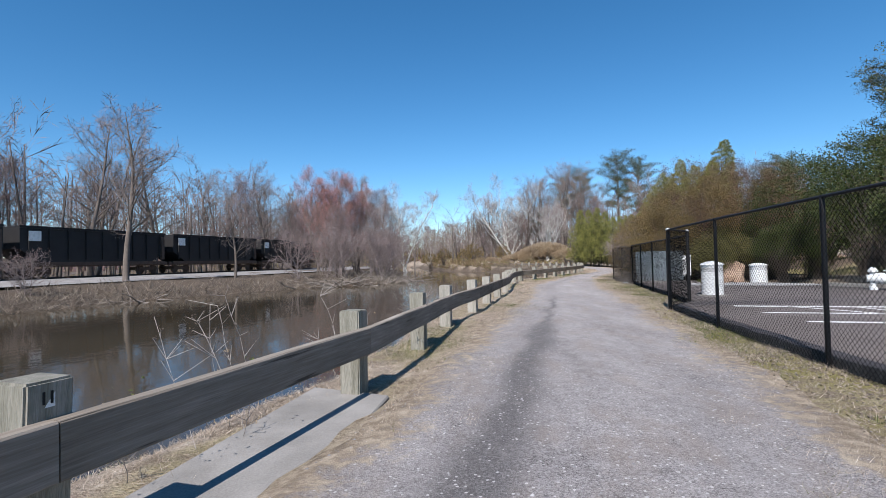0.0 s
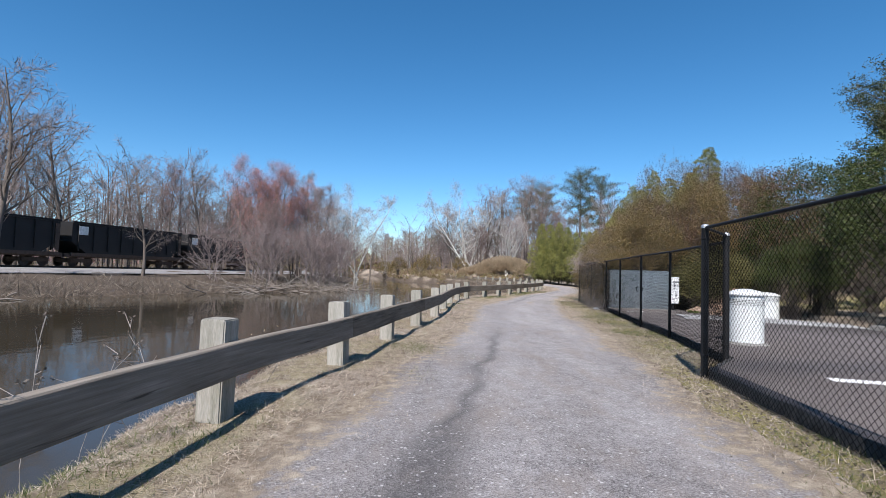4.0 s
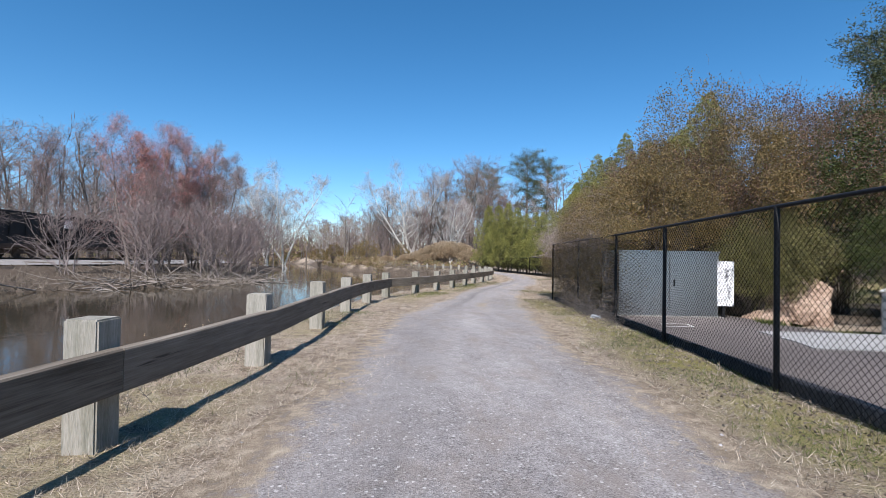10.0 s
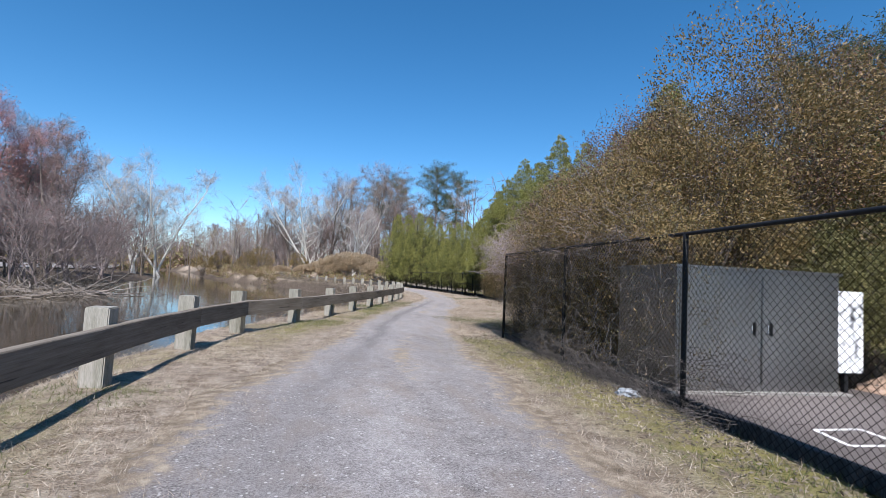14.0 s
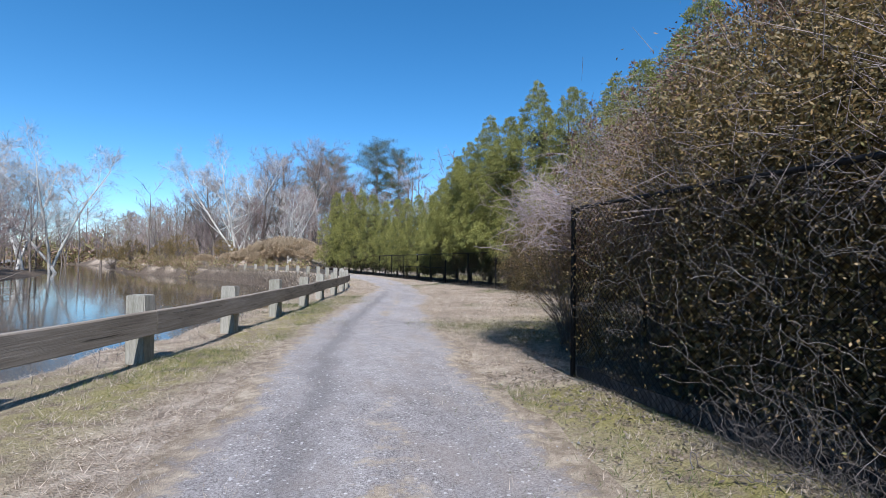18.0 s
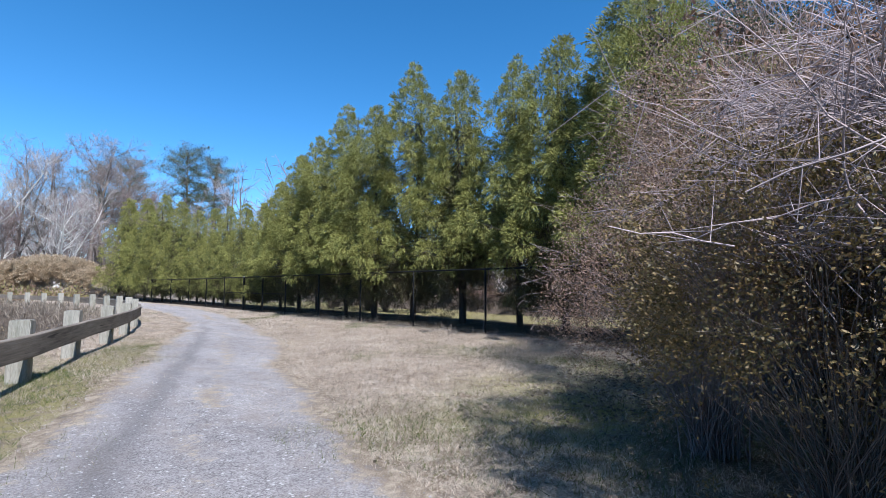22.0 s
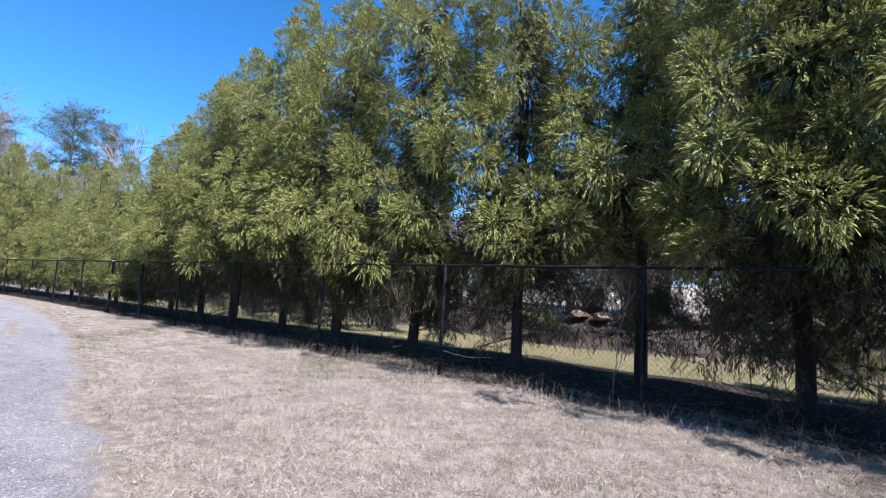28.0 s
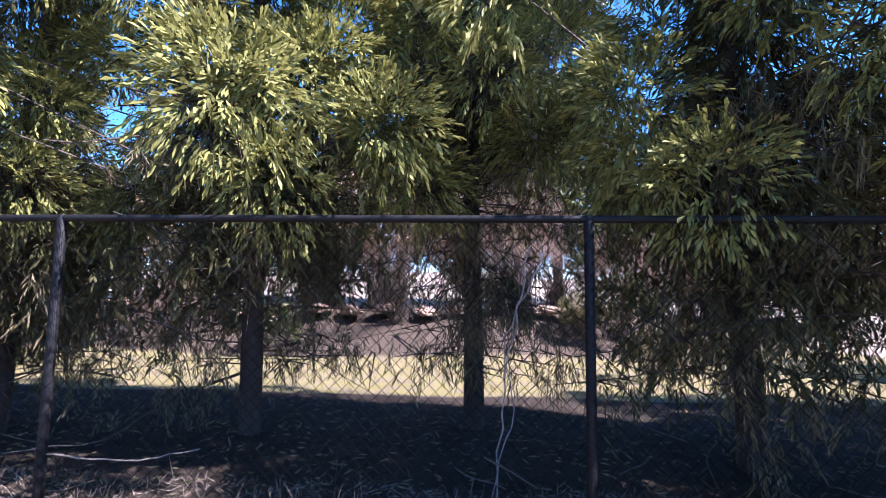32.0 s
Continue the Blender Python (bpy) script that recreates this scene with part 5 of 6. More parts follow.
# bare trees
T = {"grey": bare_tree(31, 14, 5.0, 0.24, M_BARK, M_TWIG, twigs=11), "broad": bare_tree(32, 13, 6.5, 0.28, M_BARK, M_TWIG, forks=2, twigs=10), "red": bare_tree(33, 12, 4.6, 0.2, M_BARK, M_TWIG, M_RED, 15000, forks=4, first=0.1, twigs=12),
     "mauve": bare_tree(34, 11, 4.2, 0.2, M_BARK, M_TWIG, M_BUD, 11000, forks=3, first=0.12, twigs=10), "pale": bare_tree(35, 15, 7.0, 0.3, M_WHITEBARK, M_TWIGPALE, forks=3, lean=0.09, twigs=20, first=0.22, thick=0.9, reach=1.35), "willow": bare_tree(36, 9, 5.2, 0.22, M_PALE, M_TWIGPALE, M_WILLOW, 3600, forks=3, first=0.15),
     "scrub": bare_tree(37, 4.6, 3.4, 0.08, M_TWIG, M_TWIG, M_BUD, 900, forks=5, first=0.08)}
TL = {"grey": "tall leafless tree with grey bark", "broad": "broad leafless forked tree with grey bark", "red": "maple covered in red spring buds", "mauve": "leafless tree hazed with mauve spring buds", "pale": "pale-barked leafless sycamore by the river",
      "willow": "low willow with yellowish spring buds", "scrub": "tangled leafless scrub on the river bank"}
used = set()


def plant(kind_, x, y, size, turn, dz=0.0):
    ob = T[kind_] if kind_ not in used else copy_thing(T[kind_], Matrix.Identity(4))
    used.add(kind_)
    ob.matrix_basis = Matrix.LocRotScale((x, y, max(float(height(x, y)), WATER_Z - 0.1) - 0.05 + dz), Euler((0, 0, radians(turn))), (size,) * 3)
    tagged(ob, TL[kind_], "tree")


# far bank, on the water's side of the track
plant("grey", -32.3, 42.5, 1.25, 20)
for x, y, k_, s, t in [(-19.3, 61.0, "red", 1.12, 0), (-13.6, 64.5, "mauve", 1.05, 80), (-17.9, 62.6, "red", 1.0, 160), (-16.4, 66.0, "red", 1.0, 200), (-17.0, 58.0, "mauve", 0.75, 20), (-17.3, 114.0, "pale", 1.35, 120), (-20.5, 112, "pale", 1.3, 10), (-19, 76, "grey", 1.15, 40), (-22.5, 80, "grey", 1.25, 160), (-20.8, 84, "mauve", 1.1, 260), (-19.6, 98, "mauve", 0.7, 200), (-22, 104, "broad", 0.8, 310),
                       (-18.6, 50.5, "scrub", 1.1, 90), (-14.6, 53.0, "scrub", 1.2, 130), (-11.6, 56.5, "scrub", 1.25, 170), (-11.2, 60.5, "scrub", 1.3, 210), (-12.2, 66, "scrub", 1.3, 250),
                       (-29, 29, "scrub", 0.6, 330), (-16.5, 57.0, "scrub", 1.3, 15), (-26.5, 52.0, "grey", 0.72, 300), (-14, 80, "scrub", 1.5, 60), (-18, 90, "scrub", 1.5, 110)]:
    plant(k_, x, y, s, t)
rng = np.random.default_rng(77)
for k in range(34):
    y = 22 + k * 4.0 + rng.uniform(-1.5, 1.5)
    x = float(np.interp(y, TRACK_Y, TRACK_X)) - rng.uniform(6, 22)
    plant(["grey", "broad", "grey", "mauve"][k % 4], x, y, rng.uniform(1.2, 1.6), rng.uniform(0, 360))
# beyond the bend
for x, y, k_, s, t in [(-8, 150, "willow", 1.2, 0), (-16, 160, "willow", 1.1, 60), (-2, 142, "willow", 1.2, 120), (5, 140, "grey", 1.1, 200), (15.6, 109, "pale", 0.95, 200), (21.4, 125, "grey", 1.85, 70), (24.0, 127, "broad", 1.6, 200), (-2, 131, "grey", 0.95, 20), (7.8, 119, "pale", 1.35, 100), (11.5, 121, "broad", 1.4, 260), (14.5, 124, "grey", 1.5, 20), (17.5, 128, "broad", 1.6, 140), (4.0, 122, "grey", 1.2, 220), (27, 133, "grey", 1.7, 300), (18, 116, "mauve", 1.15, 310), (27.5, 122, "mauve", 1.35, 30), (2, 128, "broad", 0.95, 90), (10, 118, "mauve", 1.0, 10), (3, 124, "scrub", 1.8, 10),
                       (24.6, 140, "grey", 1.75, 140), (31, 136, "broad", 1.5, 190), (9, 132, "pale", 1.15, 280), (15, 132, "pale", 1.2, 330), (36, 118, "mauve", 0.95, 20), (42, 104, "mauve", 0.85, 80), (48, 92, "mauve", 0.8, 160),
                       (-26, 190, "grey", 1.2, 10), (-40, 215, "broad", 1.3, 70), (-14, 205, "grey", 1.2, 140), (0, 190, "broad", 1.2, 200), (-55, 235, "grey", 1.4, 230), (-28, 240, "mauve", 1.5, 20)]:
    plant(k_, x, y, s, t)
far_pine = pine(41, 17, 4.4, 0.30, 56, 9, 84, 0.06)
open_pine = pine(42, 17, 3.0, 0.46, 38, 7, 60, 0.05)
put_on(far_pine, 36.6, 43.0, float(height(36.6, 43.0)), 40, 0.92)
tagged(far_pine, "tall dark green pine behind the shrubs", "pine tree")
for x, y, s, t in [(41, 148, 1.75, 0), (45, 143, 1.6, 90), (31, 146, 1.5, 200), (27, 150, 1.4, 280), (38, 62, 0.7, 20), (36.5, 36, 0.85, 260)]:
    if y > 100 and open_pine.location.length == 0:
        c = put_on(open_pine, x, y, float(height(x, y)), t, s)
    else:
        c = placed_copy(open_pine if y > 100 else far_pine, x, y, float(height(x, y)), t, s)
    tagged(c, "distant dark pine above the trees", "pine tree")

# tan thicket on the far slope
tan = shrub(51, 3.4, 4.2, M_TAN, 520, 60, 0.17, M_TWIGPALE)
put_on(tan, 15.5, 96, 0.6, 0, 1.0)
tagged(tan, "dense tan thicket of dry leaves on the slope", "thicket", "thickets on the slope")
for x, y, s, t in [(12.4, 98, 1.05, 60), (9.2, 100.5, 0.75, 130), (6.6, 102, 0.55, 220), (17.6, 91, 0.85, 300), (10.4, 97, 0.6, 20), (13.6, 101, 1.2, 170), (3.0, 106, 0.45, 250)]:
    tagged(placed_copy(tan, x, y, float(height(x, y)), t, s), "dense tan thicket of dry leaves on the slope", "thicket", "thickets on the slope")
for x, y, s, t in [(-3, 113, 1.0, 40), (-9, 125, 1.1, 90), (-1, 120, 1.2, 150), (6, 112, 1.0, 210), (11, 108, 0.9, 280), (-14, 138, 1.2, 300)]:
    ob = placed_copy(sh[5], x, y, max(float(height(x, y)), -0.9), t, s * 0.8)
    tagged(ob, "rounded olive shrub on the far bank", "shrub", "shrubs on the far bank")

# far woods, as one mass of bare trees
rng = np.random.default_rng(91)
a_, b_, ra_, fat, faw, fln = [], [], [], [], [], []
for k in range(1060):
    if k >= 880:
        x, y = rng.uniform(-75, 6), rng.uniform(175, 236)
        if float(np.interp(y, FAR_Y, FAR_X)) - 3 < x < float(np.interp(y, NEAR_Y, NEAR_X)) + 3:
            continue
    elif k >= 800:
        x, y = rng.uniform(-85, -8), rng.uniform(236, 285)
    elif k >= 640:
        y = rng.uniform(104, 215)
        x = float(np.interp(y, FAR_Y, FAR_X)) - rng.uniform(2, 46)
    elif k >= 420:
        y = rng.uniform(126, 205)
        x = rng.uniform(-34, 40)
        if float(np.interp(y, FAR_Y, FAR_X)) - 3 < x < float(np.interp(y, NEAR_Y, NEAR_X)) + 3:
            continue
    elif k < 260:
        y = rng.uniform(12, 190)
        x = float(np.interp(y, TRACK_Y, TRACK_X)) - rng.uniform(9, 52)
    elif k < 340:
        x, y = rng.uniform(-150, 60), rng.uniform(205, 300)
    else:
        x, y = rng.uniform(28, 80), rng.uniform(95, 200)
    z = float(height(x, y))
    tall = rng.uniform(11, 19) * (0.85 if k >= 420 else 1.25 if k >= 260 else 1.2)
    top = np.array([x + rng.normal() * 0.6, y + rng.normal() * 0.6, z + tall * 0.8])
    foot = np.array([x, y, z - 0.2])
    a_.append(foot), b_.append(top), ra_.append(tall * 0.012)
    for q in range(15):
        t = rng.uniform(0.15, 1.0)
        s = foot + (top - foot) * t
        w = rng.normal(size=3)
        w[2] = abs(w[2]) * 0.9 + 0.5
        w /= np.linalg.norm(w)
        e = s + w * tall * rng.uniform(0.16, 0.3)
        fat.append(s), faw.append(w), fln.append(np.linalg.norm(e - s))
        for _ in range(13):
            u_ = rng.uniform(0.3, 1.05)
            w2 = w + rng.normal(size=3) * 0.6
            fat.append(s + (e - s) * u_), faw.append(w2), fln.append(tall * rng.uniform(0.04, 0.11))
v, f = tubes(a_, b_, np.array(ra_), np.array(ra_) * 0.2, 5)
woods = part_np("far_woods", v, f, M_BARK)
tagged(woods, "distant leafless woodland", "woods", kind="stuff")
fln = np.array(fln)
v, f = blades(np.array(fat), np.array(faw), fln, 0.05 + 0.014 * fln, rng)
tagged(part_np("far_woods_branchwork", v, f, M_TWIG), "bare twigs of the distant woodland", "woods", kind="stuff")

# brushy understorey before the far woods
at, way = [], []
for k in range(760):
    if k >= 660:
        x, y = rng.uniform(-85, 0), rng.uniform(232, 262)
    elif k >= 530:
        y = rng.uniform(84, 150)
        x = float(np.interp(y, NEAR_Y, NEAR_X)) + rng.uniform(0.5, 13)
    elif k >= 430:
        y = rng.uniform(100, 200)
        x = float(np.interp(y, FAR_Y, FAR_X)) - rng.uniform(1, 24)
    elif k >= 300:
        y, x = rng.uniform(265, 330), rng.uniform(-170, 70)
    elif k < 110:
        y = rng.uniform(20, 130)
        x = float(np.interp(y, TRACK_Y, TRACK_X)) - rng.uniform(6, 30)
    else:
        y = rng.uniform(106, 215)
        x = rng.uniform(-60, 46)
        if float(np.interp(y, FAR_Y, FAR_X)) - 2.5 < x < float(np.interp(y, NEAR_Y, NEAR_X)) + 2.5 or (y < 112 and x < 20):
            continue
    z = max(float(height(x, y)), WATER_Z)
    tall = rng.uniform(1.6, 4.5) * (2.4 if k >= 660 else 0.33 if k >= 530 else 1.7 if k >= 430 else 3.2 if k >= 300 else 1)
    m = 190 if 530 <= k < 660 else 70
    d = rng.normal(size=(m, 3))
    d /= np.linalg.norm(d, axis=1, keepdims=True)
    d[:, 2] = np.abs(d[:, 2])
    at.append(np.array([x, y, z]) + d * np.array([tall * 0.8, tall * 0.8, tall]) * rng.uniform(0.35, 1, (m, 1)))
    way.append(d + rng.normal(size=(m, 3)) * 0.7)
at, way = np.concatenate(at), np.concatenate(way)
half = rng.uniform(0, 1, len(at)) < 0.5
for mask, m_ in ((half, M_WILLOW), (~half, M_MAUVE)):
    grow = np.where(at[mask][:, 1] > 226, 3.2, np.where(at[mask][:, 1] < 152, 0.4, 1.0))
    v, f = blades(at[mask], way[mask], rng.uniform(0.4, 1.1, int(mask.sum())) * grow, 0.22 * grow, rng)
    tagged(part_np("far_brush", v, f, m_), "distant brushy undergrowth at the wood's edge", "brush", kind="stuff")

# low wooded ridge that closes the distance
k = 9000
az = rng.uniform(-1.25, 0.75, k)
dist = rng.uniform(420, 620, k)
x, y = dist * np.sin(az), dist * np.cos(az)
tall = rng.uniform(8, 17, k) * (1 + 0.25 * np.sin(az * 9) + 0.12 * np.sin(az * 31))
v, f = blades(np.stack([x, y, 0 * x - 2], -1), np.stack([rng.normal(size=k) * 0.12, rng.normal(size=k) * 0.12, np.ones(k)], -1), tall, 3.2, rng, belly=0.6)
tagged(part_np("far_ridge", v, f, M_BUD), "low hazy wooded ridge in the distance", "woods", kind="stuff")

# ---- yard fittings ----


def vent_tank(x, y, tall, rad, z0=LOT_Z):
    ob = empty("vent_tank")
    part("body", lathe_bm([(rad, 0), (rad, tall * 0.5), (rad, tall * 0.9)], 40), M_WHITE, ob)
    bm = bmesh.new()
    for row in range(4):
        for k in range(44):
            a = (k + 0.5 * (row % 2)) * math.tau / 44
            m = Matrix.Rotation(a, 4, "Z") @ Matrix.Translation((rad * 0.998, 0, tall * (0.715 + 0.028 * row))) @ Matrix.Diagonal((0.006, rad * 0.085, tall * 0.014, 1))
            bmesh.ops.create_cube(bm, size=1, matrix=m)
    tagged(part("vent_slots", bm, M_RUBBER, ob, "rows of small dark vent slots"), kind="stuff")
    part("cap", lathe_bm([(rad * 1.0, tall * 0.878), (rad * 1.10, tall * 0.882), (rad * 1.11, tall * 0.90), (rad * 0.95, tall * 0.938), (rad * 0.68, tall * 0.972), (rad * 0.36, tall * 0.994), (rad * 0.08, tall)], 40), M_WHITE, ob, "domed white cap")
    part("base_ring", lathe_bm([(rad * 1.14, -0.1), (rad * 1.14, 0.03), (rad * 1.08, 0.045)], 36), M_CONC, ob, "concrete base ring")
    part("base_pad", lathe_bm([(rad * 1.3, -0.1), (rad * 1.3, 0.012), (rad * 1.26, 0.02)], 36), M_CONC, ob, "round concrete pad")
    ob.matrix_world = pose(x, y, z0)
    return tagged(ob, "white cylindrical vent tank with a domed cap", "vent tank", "vent tanks in the yard")


vent_tank(8.5, 14.3, 1.04, 0.30)
vent_tank(13.75, 21.7, 1.0, 0.34, -0.05)

cab = empty("utility_cabinet")
CW, CD, CH = 2.2, 1.3, 1.42
part("body", box_bm(CW, CD, CH, (CW / 2, CD / 2, CH / 2), 0.01), M_STEEL, cab)
part("top", box_bm(CW + 0.05, CD + 0.06, 0.035, (CW / 2, CD / 2, CH + 0.018), 0.006), M_STEEL, cab, "overhanging metal lid")
for k in range(2):
    d = part("door", box_bm(CW / 2 - 0.05, 0.022, CH - 0.14, (CW / 4 + 0.01 + k * (CW / 2 - 0.02), -0.012, CH / 2), 0.006), M_STEEL, cab)
    hx = CW / 2 + (-0.11 if k == 0 else 0.11)
    part("handle", box_bm(0.035, 0.03, 0.16, (hx, -0.04, CH * 0.52), 0.008), M_BLACK, d, "dark latch handle")
    part("handle_plate", box_bm(0.06, 0.008, 0.10, (hx, -0.027, CH * 0.52), 0.002), M_VENT, d)
part("plinth", box_bm(CW + 0.2, CD + 0.2, 0.14, (CW / 2, CD / 2, -0.07 + 0.0), 0.015), M_CONC, cab, "concrete footing")
cab.matrix_world = pose(9.12, 23.9, LOT_Z + 0.02, 0, 0, -8)
tagged(cab, "stainless steel utility cabinet with two closed doors", "cabinet")
panel = empty("notice_panel")
part("board", box_bm(0.41, 0.03, 1.0, (0, 0, 0.76), 0.006), M_DAPPLED, panel)
part("post", box_bm(0.06, 0.06, 0.8, (0, 0.05, 0.38), 0.006), M_BLACK, panel)
panel.matrix_world = pose(11.42, 23.57, LOT_Z, 0, 0, -8)
tagged(panel, "white panel beside the cabinet with dark leaf-shade dapple painted on", "notice panel")


def boulder(x, y, sx, sy, sz, seed, turn):
    bm = bmesh.new()
    bmesh.ops.create_icosphere(bm, subdivisions=4, radius=1)
    for v in bm.verts:
        n = noise.fractal(v.co * 1.3 + Vector((seed, 0, 0)), 0.9, 2.0, 5)
        ridge = noise.noise(v.co * 3.1 + Vector((0, seed, 0)))
        v.co *= 1 + 0.26 * n + 0.10 * ridge + 0.07 * abs(noise.noise(v.co * 6.3 + Vector((seed, seed, 0))))
        v.co = Vector((v.co.x * sx, v.co.y * sy, max(v.co.z, -0.45) * sz * (0.72 + 0.3 * v.co.x)))
    ob = part("boulder", bm, M_ROCK)
    ob.matrix_world = pose(x, y, float(height(x, y)) + 0.35 * sz, 0, 0, turn)
    return tagged(ob, "large rough tan boulder below the shrubs", "boulder")


boulder(13.45, 24.0, 0.74, 0.5, 0.92, 1.0, -25)
boulder(12.72, 23.6, 0.3, 0.24, 0.24, 2.5, 35)
boulder(12.35, 23.75, 0.36, 0.26, 0.3, 4.0, -20)
rng = np.random.default_rng(19)
for k in range(15):
    y = 36.2 + k * 0.95 + rng.uniform(-0.2, 0.2)
    stone = boulder(26.9 + rng.uniform(-0.25, 0.25), y, rng.uniform(0.25, 0.48), rng.uniform(0.2, 0.34), rng.uniform(0.16, 0.28), 7.0 + k, rng.uniform(40, 130))
    tagged(stone, "rough tan stone set along the crest of the garden bank", "stone", "stones along the bank")

valve = empty("backflow_valve")
part("riser", lathe_bm([(0.11, 0), (0.11, 0.1), (0.085, 0.12), (0.085, 0.55), (0.13, 0.57), (0.13, 0.62), (0.06, 0.7), (0.03, 0.72)], 20), M_WHITE, valve)
part("riser", lathe_bm([(0.11, 0), (0.11, 0.1), (0.085, 0.12), (0.085, 0.42), (0.04, 0.5)], 20, (1.5, 0, 0)), M_WHITE, valve)
v, f = tubes([(-0.15, 0, 0.36), (0.2, 0, 0.36), (0.45, 0, 0.36), (0.9, 0, 0.36)], [(0.2, 0, 0.36), (0.45, 0, 0.36), (0.9, 0, 0.36), (1.62, 0, 0.36)], np.array([0.12, 0.19, 0.15, 0.15]), np.array([0.19, 0.15, 0.15, 0.15]), 16)
part_np("pipe", v, f, M_WHITE, valve, smooth=True)
part("hand_wheel", lathe_bm([(0.15, 0), (0.16, 0.015), (0.15, 0.03), (0.03, 0.03)], 20, (0.4, 0, 0.6)), M_WHITE, valve)
part("stem", lathe_bm([(0.02, 0), (0.02, 0.16)], 8, (0.4, 0, 0.46)), M_CAP, valve)
valve.matrix_world = pose(14.0, 15.6, LOT_Z, 0, 0, -40)
tagged(valve, "white painted pipe and valve assembly in the yard", "valve")

# ---- goods train ----


def rail_car():
    ob = empty("rail_car")
    L, W, B, H = 14.6, 3.0, 1.05, 3.9
    bm = bmesh.new()
    prof = [(-L / 2, H), (L / 2, H), (L / 2, 2.2), (L / 2 - 1.9, B), (-L / 2 + 1.9, B), (-L / 2, 2.2)]
    a = [bm.verts.new((-W / 2, p, z)) for p, z in prof]
    b = [bm.verts.new((W / 2, p, z)) for p, z in prof]
    bm.faces.new(a)
    bm.faces.new(b[::-1])
    for i in range(6):
        bm.faces.new((a[i], b[i], b[(i + 1) % 6], a[(i + 1) % 6]))
    bmesh.ops.recalc_face_normals(bm, faces=bm.faces)
    part("body", bm, M_TRAIN, ob)
    for s in (-1, 1):
        part("top_sill", box_bm(0.16, L + 0.1, 0.18, (s * (W / 2 + 0.03), 0, H - 0.02), 0.02), M_TRAIN, ob)
        part("side_sill", box_bm(0.2, L, 0.3, (s * (W / 2 - 0.05), 0, B + 0.02), 0.02), M_IRON, ob)
        for k in range(9):
            part("rib", box_bm(0.12, 0.13, H - B - 0.5, (s * (W / 2 + 0.05), -L / 2 + 0.7 + k * (L - 1.4) / 8, (H + B) / 2 + 0.1), 0.015), M_TRAIN, ob)
        part("ladder", box_bm(0.05, 0.4, 2.2, (s * (W / 2 + 0.12), L / 2 - 0.35, 2.5), 0.01), M_IRON, ob)
        part("placard", box_bm(0.015, 1.0, 0.75, (s * (W / 2 + 0.13), -L / 2 + 1.1, 3.2), 0.003), M_PAINT, ob, "pale reporting panel")
    part("end_sill", box_bm(W * 0.9, L + 1.0, 0.35, (0, 0, 1.0), 0.02), M_IRON, ob)
    for e in (-1, 1):
        bogie = part("bogie", box_bm(2.0, 2.4, 0.35, (0, e * (L / 2 - 1.7), 0.55), 0.05), M_IRON, ob)
        for dy in (-0.85, 0.85):
            for s in (-1, 1):
                bm = lathe_bm([(0.46, -0.06), (0.46, 0.04), (0.42, 0.06), (0.2, 0.05), (0.12, 0.09)], 20)
                bmesh.ops.transform(bm, matrix=pose(s * 0.8, e * (L / 2 - 1.7) + dy, 0.46, 0, 90 * s, 0), verts=bm.verts)
                part("wheel", bm, M_IRON, bogie)
    return ob


TDX, TDY = 0.196, 0.981
tang = math.degrees(math.atan2(TDY, TDX)) - 90
car = rail_car()
for k in range(5):
    s = -26 + k * 16.6
    ob = car if k == 0 else copy_thing(car, Matrix.Identity(4))
    ob.matrix_basis = pose(-40.4 + TDX * s, 39 + TDY * s, 0.66, 0, 0, tang) @ Matrix.Diagonal((1.15, 1.05, 1.18, 1))
    tagged(ob, "black open-top hopper rail car standing on the track", "rail car", "goods train")
n = 60
cy = np.linspace(-100, 260, n)
cx = np.interp(cy, TRACK_Y, TRACK_X)
rows = np.stack([np.stack([cx + o, cy - 0.2 * o, 0 * cy + z], -1) for o, z in ((-4.6, 0.3), (-2.2, 0.52), (2.2, 0.52), (4.8, 0.27), (8.0, 0.16))])
i = np.arange(n - 1)
f = np.concatenate([np.stack([r * n + i, (r + 1) * n + i, (r + 1) * n + i + 1, r * n + i + 1], -1) for r in range(4)])
tagged(part_np("track_bed", rows.reshape(-1, 3), f, M_BALLAST), "pale stone ballast bank under the railway", "track bed", kind="structure")
for o in (-0.72, 0.72):
    v, f = tubes(np.stack([cx + o, cy, 0 * cy + 0.6], -1)[:-1], np.stack([cx + o, cy, 0 * cy + 0.6], -1)[1:], 0.09, 0.09, 4)
    tagged(part_np("rail_track", v, f, M_IRON), "steel railway rail on ballast", "rail", kind="structure")

# ---- vines and stems over the fence end ----
rng = np.random.default_rng(8)
p0, p1, ra, rb = [], [], [], []
for k in range(1500):
    y = rng.uniform(22.8, 28.9) if k % 4 else rng.uniform(24, 27.8)
    off = rng.normal() * 0.12 - 0.04
    x = float(np.interp(y, fy, fx)) + off
    pts = branch_path(rng, (x, y, 0 if k % 5 < 3 else rng.uniform(0.5, 1.7)), (rng.normal() * 0.05, rng.normal() * 0.3, 1), rng.uniform(0.3, 1.3), 16, 0.55, 0.13)
    if y < 23.6:
        pts[:, 2] *= 0.35
    if y > 27.3 and k % 5 < 3:
        continue
    r0 = rng.uniform(0.0010, 0.0022) if k % 11 else rng.uniform(0.0025, 0.004)
    for a, b in zip(pts, pts[1:]):
        p0.append(a), p1.append(b), ra.append(r0), rb.append(r0 * 0.85)
v, f = tubes(p0, p1, np.array(ra), np.array(rb), 4)
